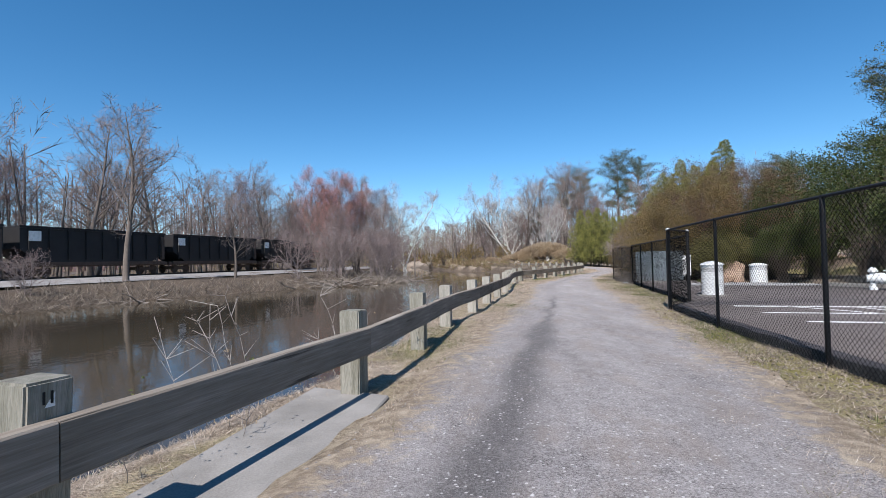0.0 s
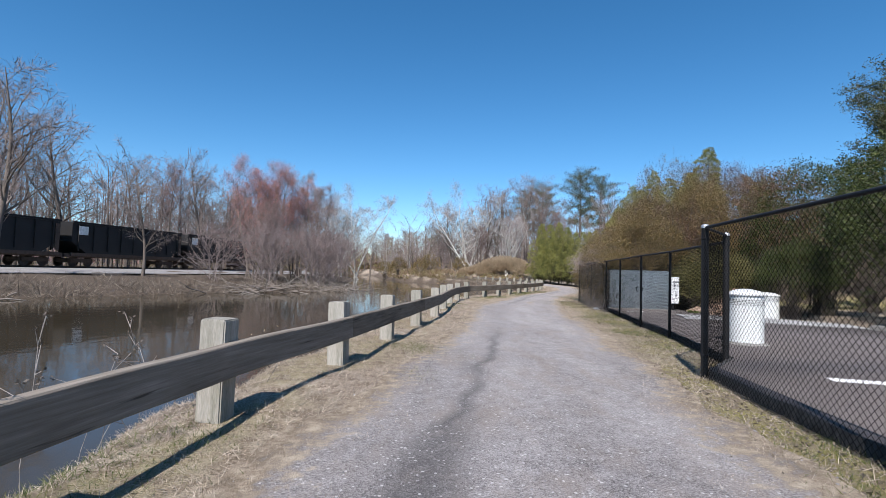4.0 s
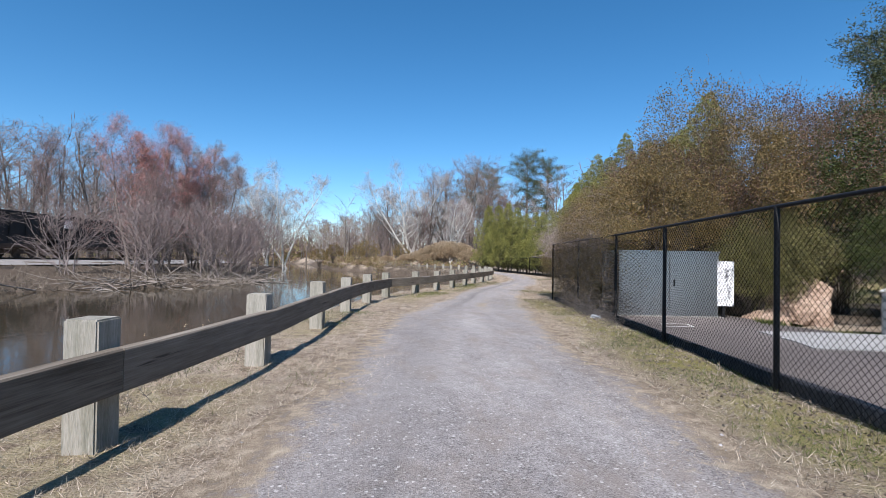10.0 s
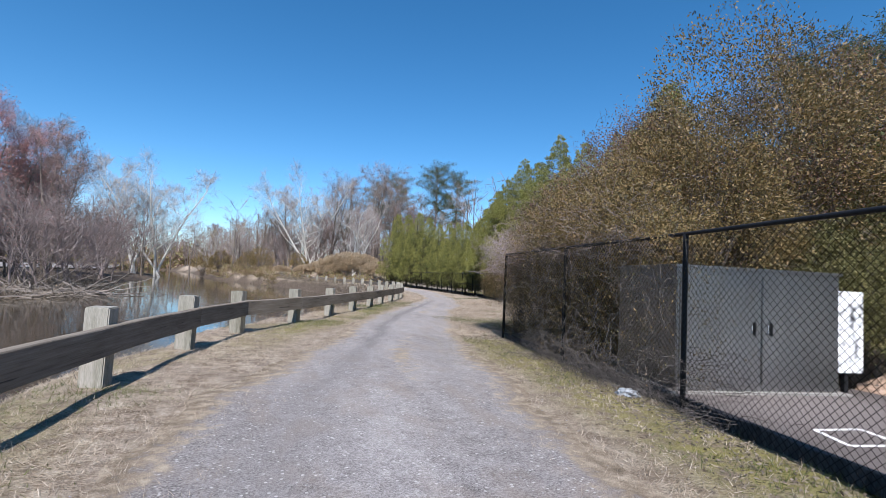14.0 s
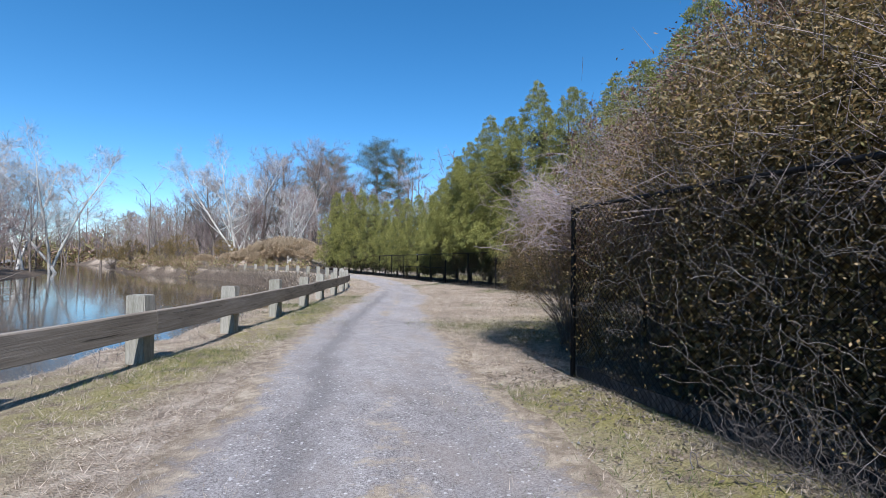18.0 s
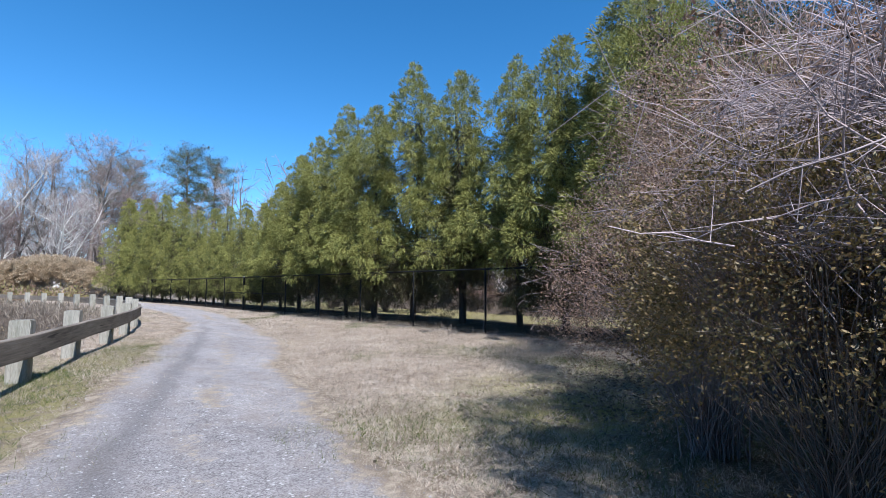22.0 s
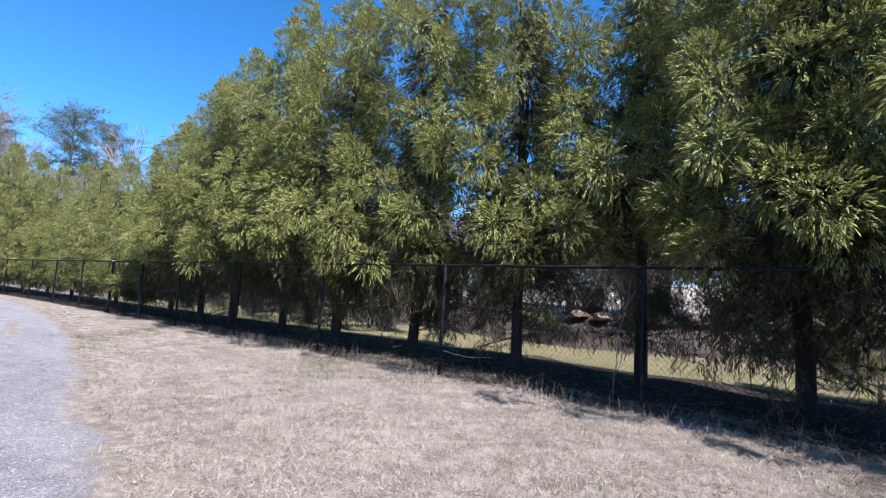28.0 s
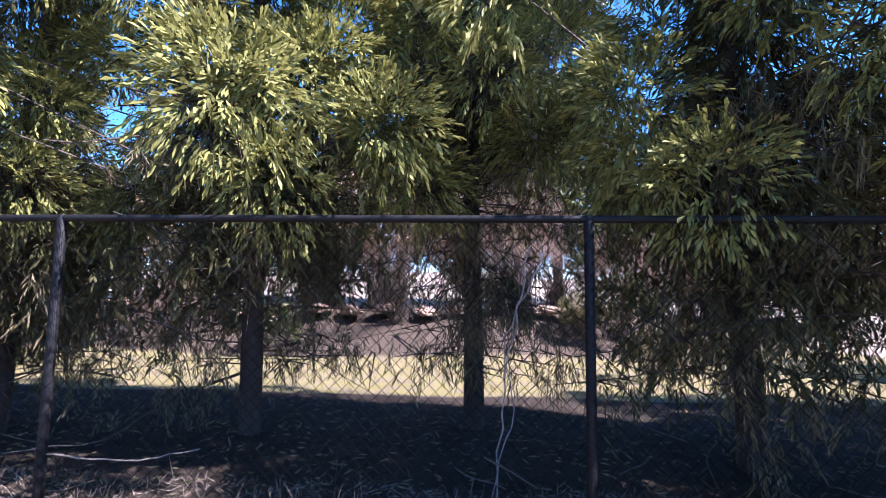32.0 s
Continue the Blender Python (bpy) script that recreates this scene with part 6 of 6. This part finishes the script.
tagged(part_np("vine_tangle", v, f, M_VINE), "tangle of dry grey vines climbing the fence", "vines", kind="stuff")
k = 30000
y = 23.4 + 6.1 * rng.uniform(0, 1, k) ** 0.8
at = np.stack([np.interp(y, fy, fx) + 0.30 + rng.normal(size=k) * 0.3, y, rng.uniform(0.05, 1, k) ** 0.8 * 2.3], -1)
at = at[(y < 27) | (at[:, 2] > 0.9) | (np.arange(k) % 5 < 2)]
k = len(at)
h_ = k // 7
for a_, m_ in ((at[:h_], M_BUSH), (at[h_:], M_OLIVE)):
    v, f = blades(a_, rng.normal(size=(len(a_), 3)), rng.uniform(0.016, 0.036, len(a_)), 0.015, rng)
    tagged(part_np("vine_leaves", v, f, m_), "small olive-green leaves among the vines on the fence", "vines", kind="stuff")
# dense growth behind the vines, and a leafy overhang above the fence
k = 9000
y = rng.uniform(25.2, 28.8, k)
at = np.stack([np.interp(y, fy, fx) + rng.uniform(0.45, 1.5, k), y, rng.uniform(0.02, 2.9, k)], -1)
v, f = blades(at, rng.normal(size=(k, 3)), rng.uniform(0.09, 0.16, k), 0.06, rng)
tagged(part_np("inner_thicket", v, f, M_OLIVE), "dense bronze-green growth pressed against the fence", "vines", kind="stuff")
k = 19000
y = 23.6 + 6.0 * rng.uniform(0, 1, k) ** 0.85
at = np.stack([np.interp(y, fy, fx) + 0.30 + 0.25 * smooth(26.5, 28.5, y) + rng.normal(size=k) * 0.27 + 0.16 * wave(y, y, 2.6), y, 1.95 + 0.16 * wave(y, 0 * y, 2.1) + np.abs(rng.normal(size=k)) * 0.48 * smooth(23.4, 25.0, y)], -1)
low = rng.uniform(0, 1, (5500, 3))
side = np.stack([9.55 + 2.6 * low[:, 0] ** 1.2, 29.4 + 1.75 * low[:, 0] ** 1.2 + 0.35 * (low[:, 1] - 0.4), 0.12 + 2.2 * low[:, 2]], -1)
at = np.concatenate([at, side])
v, f = blades(at, rng.normal(size=(len(at), 3)), rng.uniform(0.026, 0.052, len(at)), 0.019, rng)
tagged(part_np("hedge_leaves", v, f, M_OLIVE), "bronze-green leaves hanging over the fence", "vines", kind="stuff")


k = 1900
y = 24.2 + 5.4 * rng.uniform(0, 1, k) ** 0.8
s = np.stack([np.interp(y, fy, fx) + 0.3 + rng.normal(size=k) * 0.3, y, 1.7 + np.abs(rng.normal(size=k)) * 0.55], -1)
w = rng.normal(size=(k, 3)) * np.array([0.7, 0.7, 0.6]) + np.array([-0.1, 0.1, 0.25])
w /= np.linalg.norm(w, axis=1, keepdims=True)
v, f = tubes(s, s + w * rng.uniform(0.12, 0.45, (k, 1)), 0.0028, 0.0014, 3)
tagged(part_np("hedge_twigs", v, f, M_TWIG), "mauve bare twigs hanging over the fence", "vines", kind="stuff")


def arching_shrub():
    """Long pale bare wands that arch out from the fence end."""
    rng = np.random.default_rng(83)
    ob = empty("arching_shrub")
    p0, p1, r0_, r1_ = [], [], [], []
    for k in range(190):
        start = (rng.uniform(9.6, 11.4), rng.uniform(29.2, 30.6), rng.uniform(1.3, 2.1))
        az = rng.normal() * 0.45 + 1.7
        pts = branch_path(rng, start, (math.cos(az) * 0.8, math.sin(az) * 0.8, rng.uniform(0.1, 1.0)), rng.uniform(0.7, 1.5), 10, 0.22, -0.09)
        r = np.linspace(0.0058, 0.0018, 11)
        p0 += list(pts[:-1])
        p1 += list(pts[1:])
        r0_ += list(r[:-1])
        r1_ += list(r[1:])
        for _ in range(16):
            s_ = rng.uniform(3, 9.99)
            j = int(s_)
            base = pts[j] + (pts[j + 1] - pts[j]) * (s_ - j)
            d = (pts[j + 1] - pts[j]) * 3 + rng.normal(size=3) * 0.34
            e = base + d / np.linalg.norm(d) * rng.uniform(0.12, 0.4)
            p0.append(base)
            p1.append(e)
            r0_.append(0.0024)
            r1_.append(0.0011)
    keep = [q for q in range(len(p0)) if p1[q][2] > 1.45 and p1[q][0] > 9.15]
    p0, p1, r0_, r1_ = ([c[q] for q in keep] for c in (p0, p1, r0_, r1_))
    v, f = tubes(p0, p1, np.array(r0_), np.array(r1_), 3)
    tagged(part_np("branchwork", v, f, M_WAND, ob), kind="stuff")
    p0, p1 = [], []
    tips = []
    for k in range(26):
        pts = branch_path(rng, (rng.uniform(10.0, 12.5), rng.uniform(29.2, 31.6), 1.6), (rng.normal() * 0.25 - 0.1, rng.normal() * 0.25, 1), rng.uniform(1.2, 2.4), 6, 0.1, 0.03)
        p0 += list(pts[:-1])
        p1 += list(pts[1:])
        tips += [pts[q] + rng.normal(size=3) * 0.02 for q in (3, 4, 4, 5, 5, 5, 6, 6, 6) for _ in range(5)]
    v, f = tubes(p0, p1, 0.005, 0.003, 3)
    tagged(part_np("stem", v, f, M_STEM, ob), kind="stuff")
    tips = np.array(tips)
    v, f = blades(tips, rng.normal(size=(len(tips), 3)) + np.array([0, 0, 0.4]), rng.uniform(0.04, 0.085, len(tips)), 0.026, rng)
    tagged(part_np("leaves", v, f, M_RUSSET, ob), kind="stuff")
    return tagged(ob, "arching shrub with pale bare wands at the fence end", "shrub")


arching_shrub()

# ---- grass, stones ----


def on_ground(n, seed, x0, x1, y0, y1, keep):
    r = np.random.default_rng(seed)
    x, y = r.uniform(x0, x1, n), r.uniform(y0, y1, n)
    ok = keep(x, y)
    return x[ok], y[ok], r


def off_path(x, y):
    l_, r_ = np.interp(y, LEFT_Y, LEFT_X), np.interp(y, RIGHT_Y, RIGHT_X)
    w = 0.3 * wave(x, y, 3.1) - 0.05
    rail_x = np.interp(y, [p[1] for p in RAIL], [p[0] for p in RAIL])
    fence_lim = np.where(y < 29.4, np.interp(y, fy, fx) + 0.1, np.where(y < 33, 18, np.interp(y, [p[1] for p in FENCE_FAR], [p[0] for p in FENCE_FAR]) + 0.8))
    slab = (y < 3.95) & (x < 0.72) & (x > -0.55 + 0.12 * y)
    return ((x < l_ - w + 0.42) | (x > r_ + w - 0.42)) & (x > rail_x - 2.4) & (x < fence_lim) & ~slab


x, y, r = on_ground(2400000, 61, -4, 19, -1, 58, off_path)
fade = r.uniform(0, 1, len(x)) < np.clip(np.where(y < 30, 1.0 - y / 60, 1.0 - np.abs(y - 38) / 25), 0.25, 1) * np.where(wave(x, y, 1.3, 7) > -0.3, 1, 0.5) * (1 - 0.65 * smooth(3.0, 1.6, np.hypot((x - 13.4) * 0.9, (y - 33.0) * 1.2)))
x, y = x[fade], y[fade]
n = len(x)
w = r.normal(size=(n, 3))
w[:, 2] = np.abs(w[:, 2]) * 0.30 + 0.10
green = (wave(x, y, 0.9, 3) + 0.6 * wave(x, y, 2.7, 1) + 0.8 * smooth(1.2, 0.2, np.abs(x - np.interp(y, fy, fx) + 0.4)) * (y < 29.4) + 2.0 * smooth(3.9, 1.6, np.hypot((x - 13.4) * 0.9, (y - 33.0) * 1.2)) + 0.9 * smooth(1.0, 0.3, np.abs(x - np.interp(y, [p[1] for p in RAIL], [p[0] for p in RAIL]) - 0.6)) * smooth(26, 31, y) * smooth(46, 42, y) + r.normal(size=n) * 0.3) > 0.95
at = np.stack([x, y, height(x, y) - 0.004], -1)
for mask, name, label, m_ in ((~green, "dry_grass", "flattened straw-coloured winter grass", M_STRAW), (green, "green_grass", "sparse green grass tufts along the verge", M_GREENGRASS)):
    k = int(mask.sum())
    v, f = spikes(at[mask], w[mask] + (np.array([0, 0, 0.5]) if name == "green_grass" else 0), r.uniform(0.035, 0.115, k), r.uniform(0.0028, 0.0065, k), r)
    tagged(part_np(name, v, f, m_), label, "grass", kind="stuff")

x, y, r = on_ground(620000, 68, 8.5, 17.6, 30.5, 46, off_path)
thin = r.uniform(0, 1, len(x)) > 0.85 * smooth(3.4, 1.8, np.hypot((x - 13.6) * 0.9, (y - 32.9) * 1.2))
x, y = x[thin], y[thin]
n = len(x)
w = r.normal(size=(n, 3))
w[:, 2] = np.abs(w[:, 2]) * 0.35 + 0.08
v, f = spikes(np.stack([x, y, height(x, y) - 0.004], -1), w, r.uniform(0.025, 0.085, n), r.uniform(0.0025, 0.0055, n), r)
tagged(part_np("short_grass", v, f, M_STRAW), "matted pale winter grass before the conifers", "grass", kind="stuff")

# upright tufts that break up the turf
x, y, r = on_ground(30000, 73, -3, 17.6, -1, 50, off_path)
x, y = np.repeat(x, 8), np.repeat(y, 8)
n = len(x)
x, y = x + r.normal(size=n) * 0.022, y + r.normal(size=n) * 0.022
w = r.normal(size=(n, 3)) * np.array([0.55, 0.55, 0.15]) + np.array([0, 0, 0.75])
v, f = spikes(np.stack([x, y, height(x, y) - 0.004], -1), w, r.uniform(0.03, 0.095, n), r.uniform(0.003, 0.006, n), r)
tagged(part_np("grass_tufts", v, f, M_STRAW), "small upright tufts of dead straw grass", "grass", kind="stuff")

# tall dry weeds on the river bank and at the foot of the fence
p0, p1, at = [], [], []
rng = np.random.default_rng(64)
for k in range(260):
    y = rng.uniform(0, 50)
    x = float(np.interp(y, [p[1] for p in RAIL], [p[0] for p in RAIL])) - rng.uniform(0.35, 2.2)
    z = float(height(x, y))
    pts = branch_path(rng, (x, y, z), (rng.normal() * 0.35, rng.normal() * 0.35, 1), rng.uniform(0.15, 0.55) if k % 9 else rng.uniform(0.6, 1.1), 3, 0.15, 0)
    for a, b in zip(pts, pts[1:]):
        p0.append(a), p1.append(b)
    for _ in range(4):
        j = rng.integers(1, 4)
        e = pts[j] + np.array([rng.normal(), rng.normal(), rng.uniform(0.3, 1.2)]) * 0.09
        p0.append(pts[j]), p1.append(e)
        at.append(e)
v, f = tubes(p0, p1, 0.004, 0.0022, 3)
tagged(part_np("bank_weeds", v, f, M_VINE), "dry brown weed stalks on the river bank", "weeds", kind="stuff")
at = np.repeat(np.array(at), 5, 0)
v, f = blades(at, rng.normal(size=(len(at), 3)), rng.uniform(0.012, 0.028, len(at)), 0.009, rng)
tagged(part_np("weed_heads", v, f, M_TAN), "dry seed heads of the bank weeds", "weeds", kind="stuff")

p0, p1, at = [], [], []
for k in range(14):
    y = rng.uniform(1.6, 9.5)
    x = float(np.interp(y, [p[1] for p in RAIL], [p[0] for p in RAIL])) - rng.uniform(0.35, 1.0)
    pts = branch_path(rng, (x, y, float(height(x, y))), (rng.normal() * 0.3 - 0.1, rng.normal() * 0.3, 1), rng.uniform(0.7, 1.25), 6, 0.10, 0)
    p0 += list(pts[:-1])
    p1 += list(pts[1:])
    for q in range(7):
        j = rng.integers(3, 7)
        e = pts[j] + np.array([rng.normal() * 0.12, rng.normal() * 0.12, rng.uniform(0.02, 0.2)])
        p0.append(pts[j]), p1.append(e)
        at += [e + rng.normal(size=3) * 0.012 for _ in range(5)]
v, f = tubes(p0, p1, 0.003, 0.002, 4)
tagged(part_np("weed_stalks", v, f, M_TWIGPALE), "tall grey dead weed stalks behind the guard rail", "weeds", kind="stuff")
v, f = blades(np.array(at), rng.normal(size=(len(at), 3)), rng.uniform(0.018, 0.035, len(at)), 0.014, rng)
tagged(part_np("weed_seed_heads", v, f, M_STEM), "dark dry seed heads on the weed stalks", "weeds", kind="stuff")
at = []
for x, y, z, k in ((-1.05, 0.15, 0.50, 14), (-0.95, 0.5, 0.30, 16), (-0.55, 1.75, 0.60, 12), (-0.25, 2.75, 0.55, 8), (-0.72, 1.25, 0.62, 16), (-0.42, 2.2, 0.40, 8)):
    at += [np.array([x, y, z]) + rng.normal(size=3) * np.array([0.05, 0.09, 0.08]) for _ in range(k)]
v, f = blades(np.array(at), rng.normal(size=(len(at), 3)) + np.array([0.3, -0.3, 0]), rng.uniform(0.02, 0.04, len(at)), 0.02, rng)
tagged(part_np("ivy_sprigs", v, f, M_GREENGRASS), "small green ivy sprigs climbing over the rail", "ivy", kind="stuff")
k = 9000
y = rng.uniform(44, 108, k)
x = np.minimum(np.interp(y, NEAR_Y, NEAR_X) + rng.uniform(-0.3, 1.0, k) * (2.5 + 0.04 * y), np.interp(y, [p[1] for p in RAIL], [p[0] for p in RAIL]) - rng.uniform(0.3, 2.0, k))
at = np.stack([x, y, height(x, y)], -1)
v, f = blades(at, rng.normal(size=(k, 3)) * 0.6 + np.array([0, 0, 1.0]), rng.uniform(0.2, 0.7, k) * (0.4 + 0.6 * smooth(46, 62, y)), 0.012 + 0.018 * smooth(46, 62, y), rng)
tagged(part_np("bank_reeds", v, f, M_LITTER), "dry brown growth on the near bank", "weeds", kind="stuff")

# loose stones on the path
x, y, r = on_ground(60000, 62, 0, 16, 0, 46, lambda x, y: (x > np.interp(y, LEFT_Y, LEFT_X) - 0.25) & (x < np.interp(y, RIGHT_Y, RIGHT_X) + 0.3))
n = len(x)
uu = np.clip((x - np.interp(y, LEFT_Y, LEFT_X)) / (np.interp(y, RIGHT_Y, RIGHT_X) - np.interp(y, LEFT_Y, LEFT_X)), 0, 1)
z = height(x, y) + 0.012 + 0.035 * (1 - (2 * uu - 1) ** 2) - 0.012 * np.exp(-((uu - 0.27) / 0.09) ** 2) - 0.012 * np.exp(-((uu - 0.74) / 0.09) ** 2)
s = r.uniform(0.004, 0.011, n) * np.where(r.uniform(0, 1, n) < 0.06, 1.7, 1)
octa = np.array([(1, 0, 0), (0, 1, 0), (-1, 0, 0), (0, -1, 0), (0, 0, 0.7)], float)
ang = r.uniform(0, 6.28, n)
ca, sa = np.cos(ang), np.sin(ang)
o = octa[None] * (s[:, None, None] * r.uniform(0.6, 1.4, (n, 5, 1)))
v = np.stack([o[..., 0] * ca[:, None] - o[..., 1] * sa[:, None] + x[:, None], o[..., 0] * sa[:, None] + o[..., 1] * ca[:, None] + y[:, None], o[..., 2] + z[:, None]], -1).reshape(-1, 3)
f = ((np.arange(n) * 5)[:, None, None] + np.array([(0, 1, 4), (1, 2, 4), (2, 3, 4), (3, 0, 4)])[None]).reshape(-1, 3)
tagged(part_np("loose_stones", v, f, M_STONE), "loose pale grey stones on the path", "stones", kind="stuff")

# fallen leaves below the half-bare shrubs
rng = np.random.default_rng(62)
k = 9000
gx, gy = 14.6 + rng.normal(size=k) * 1.5, 32.6 + rng.normal(size=k) * 0.75
v, f = blades(np.stack([gx, gy, height(gx, gy) + 0.006], -1), rng.normal(size=(k, 3)) * np.array([1, 1, 0.25]), rng.uniform(0.03, 0.075, k), 0.024, rng)
tagged(part_np("leaf_litter", v, f, M_LITTER), "fallen brown leaves in the shade of the shrubs", "litter", kind="stuff")
k = 9000
gy = rng.uniform(0, 30, k)
gx = np.interp(gy, fy, fx) - np.abs(rng.normal(size=k)) * 0.55
keep = gx > np.interp(gy, RIGHT_Y, RIGHT_X) - 0.4
gx, gy = gx[keep], gy[keep]
v, f = blades(np.stack([gx, gy, height(gx, gy) + 0.008], -1), rng.normal(size=(len(gx), 3)) * np.array([1, 1, 0.3]), rng.uniform(0.02, 0.055, len(gx)), 0.02, rng)
tagged(part_np("verge_litter", v, f, M_LITTER), "dry brown leaves and bark scattered along the fence", "litter", kind="stuff")
# green grass before the boulder
rng = np.random.default_rng(61)
k = 5200
s_, w_ = rng.uniform(0, 1, k), rng.normal(size=k) * 0.24
gx, gy = 11.6 + 2.9 * s_ + 0.35 * w_, 22.75 - 1.15 * s_ + 0.9 * w_
at = np.stack([gx, gy, np.maximum(height(gx, gy), np.where(gx < 11.95, LOT_Z, -1)) - 0.005], -1)
v, f = blades(at, rng.normal(size=(k, 3)) * 0.6 + np.array([0, 0, 0.7]), rng.uniform(0.05, 0.13, k), 0.009, rng)
tagged(part_np("grass_strip", v, f, M_GREENGRASS), "short green grass between the apron and the boulder", "grass", kind="stuff")
bm = bmesh.new()
bmesh.ops.create_icosphere(bm, subdivisions=3, radius=1)
for v in bm.verts:
    v.co = v.co * (1 + 0.5 * noise.noise(v.co * 2.2) + 0.3 * noise.noise(v.co * 5.1))
    v.co = Vector((v.co.x * 0.09, v.co.y * 0.13, max(v.co.z, -0.5) * 0.06))
rag = part("rag", bm, M_VENT)
rag.matrix_world = pose(8.72, 24.2, float(height(8.72, 24.2)) + 0.028, 0, 0, 20)
tagged(rag, "small crumpled grey rag at the foot of the fence", "rag")
# under the conifers: litter, sticks, weeds, a rope and a vine
rng = np.random.default_rng(95)


def strand(name, pts, r, material, label, category, wander=0.012):
    """One limp line through a few points, with a little wander."""
    t = np.linspace(0, 1, len(pts))
    u_ = np.linspace(0, 1, 18)
    c = np.stack([np.interp(u_, t, [p[i_] for p in pts]) for i_ in range(3)], -1)
    c[1:-1] += rng.normal(size=(16, 3)) * wander
    v_, f_ = chain(c, np.full(18, r), 6)
    tagged(part_np(name, v_, f_, material, smooth=True), label, category)


strand("rope", [(17.80, 42.47, 0.40), (17.86, 42.25, 0.36), (17.95, 42.0, 0.33), (18.1, 41.72, 0.36)], 0.005, M_DRIFT, "slack pale rope tied low to a fence post", "rope", 0.003)
strand("vine", [(18.22, 39.6, 1.72), (18.2, 39.72, 1.2), (18.19, 39.8, 0.7), (18.2, 39.84, 0.0)], 0.0055, M_TWIGPALE, "thin pale vine hanging beside a trunk", "vine")
strand("vine", [(18.25, 39.52, 1.66), (18.22, 39.78, 1.1), (18.21, 39.74, 0.6), (18.22, 39.9, 0.0)], 0.004, M_TWIGPALE, "thin pale vine hanging beside a trunk", "vine")
at = np.concatenate([np.stack([x + rng.normal(size=110) * 0.10, y + rng.normal(size=110) * 0.15, np.full(110, float(height(x, y)))], -1) for x, y in ((17.47, 42.6), (17.46, 40.72), (17.3, 38.6))])
v, f = blades(at, rng.normal(size=(len(at), 3)) + np.array([0, 0, 0.9]), rng.uniform(0.04, 0.16, len(at)), 0.008, rng)
tagged(part_np("dead_weeds", v, f, M_TWIGPALE), "small clumps of pale dead weeds at the shade line", "weeds", kind="stuff")
k = 1500
y = rng.uniform(33.5, 50, k)
x = np.interp(y, [p[1] for p in FENCE_FAR], [p[0] for p in FENCE_FAR]) + rng.normal(size=k) * 0.35 - 0.25
at = np.stack([x, y, height(x, y)], -1)
v, f = blades(at, rng.normal(size=(k, 3)) * 0.4 + np.array([0, 0, 1]), rng.uniform(0.08, 0.32, k), 0.006, rng)
tagged(part_np("fence_foot_weeds", v, f, M_LITTER), "thin dry weeds along the foot of the fence", "weeds", kind="stuff")
k = 9000
y = rng.uniform(33, 52, k)
x = np.interp(y, [p[1] for p in FENCE_FAR], [p[0] for p in FENCE_FAR]) + rng.uniform(-0.5, 3.6, k)
at = np.stack([x, y, height(x, y) + 0.004], -1)
v, f = blades(at, rng.normal(size=(k, 3)) * np.array([1, 1, 0.18]), rng.uniform(0.03, 0.11, k), 0.016, rng)
tagged(part_np("conifer_litter", v, f, M_DEAD), "dark brown fallen conifer sprays on the ground", "litter", kind="stuff")
p0, p1 = [], []
for k in range(46):
    y = rng.uniform(34, 48)
    x = float(np.interp(y, [p[1] for p in FENCE_FAR], [p[0] for p in FENCE_FAR])) + rng.uniform(0.1, 2.2)
    pts = branch_path(rng, (x, y, float(height(x, y)) + 0.02), (rng.normal(), rng.normal(), 0.06), rng.uniform(0.3, 1.1), 5, 0.15, -0.01)
    p0 += list(pts[:-1])
    p1 += list(pts[1:])
v, f = tubes(p0, p1, 0.007, 0.005, 4)
tagged(part_np("fallen_sticks", v, f, M_BARK), "fallen sticks under the conifers", "sticks", kind="stuff")

# brush and driftwood along the far bank
rng = np.random.default_rng(71)
p0, p1, rr = [], [], []
at, way, ln = [], [], []
for k in range(900):
    y = rng.uniform(14, 72)
    x = float(np.interp(y, FAR_Y, FAR_X)) - abs(rng.normal()) * 4 + 0.4
    z = max(float(height(x, y)), WATER_Z)
    for _ in range(9):
        at.append((x + rng.normal() * 0.5, y + rng.normal() * 0.5, z))
        way.append((rng.normal() * 0.6, rng.normal() * 0.6, rng.uniform(0.2, 1)))
        ln.append(rng.uniform(0.3, 1.1))
at, way, ln = np.array(at), np.array(way), np.array(ln)
v, f = blades(at, way, ln, 0.03, rng)
tagged(part_np("bank_brush", v, f, M_LITTER), "dry brush and reeds on the far bank", "brush", kind="stuff")
segs = []
for k in range(30):
    y = rng.uniform(20, 60) if k < 9 else rng.uniform(46, 60)
    x = float(np.interp(y, FAR_Y, FAR_X)) - rng.uniform(-0.5, 2.4)
    z = max(float(height(x, y)), WATER_Z) + 0.06
    for q in range(3 if k < 9 else 8):
        pts = branch_path(rng, (x + rng.normal() * 0.7, y + rng.normal() * 0.7, z), (rng.normal() * 0.8 + 0.3, rng.normal() * 0.8, rng.uniform(-0.02, 0.22)), rng.uniform(1.2, 4.8), 6, 0.13, -0.012)
        r = np.linspace(rng.uniform(0.02, 0.07), 0.008, 7)
        segs += list(zip(pts, pts[1:], r, r[1:]))
a, b, ra, rb = (np.array(c) for c in zip(*segs))
v, f = tubes(a, b, ra, rb, 5)
tagged(part_np("driftwood", v, f, M_DRIFT, smooth=True), "bleached fallen branches heaped at the water's edge", "driftwood", kind="stuff")
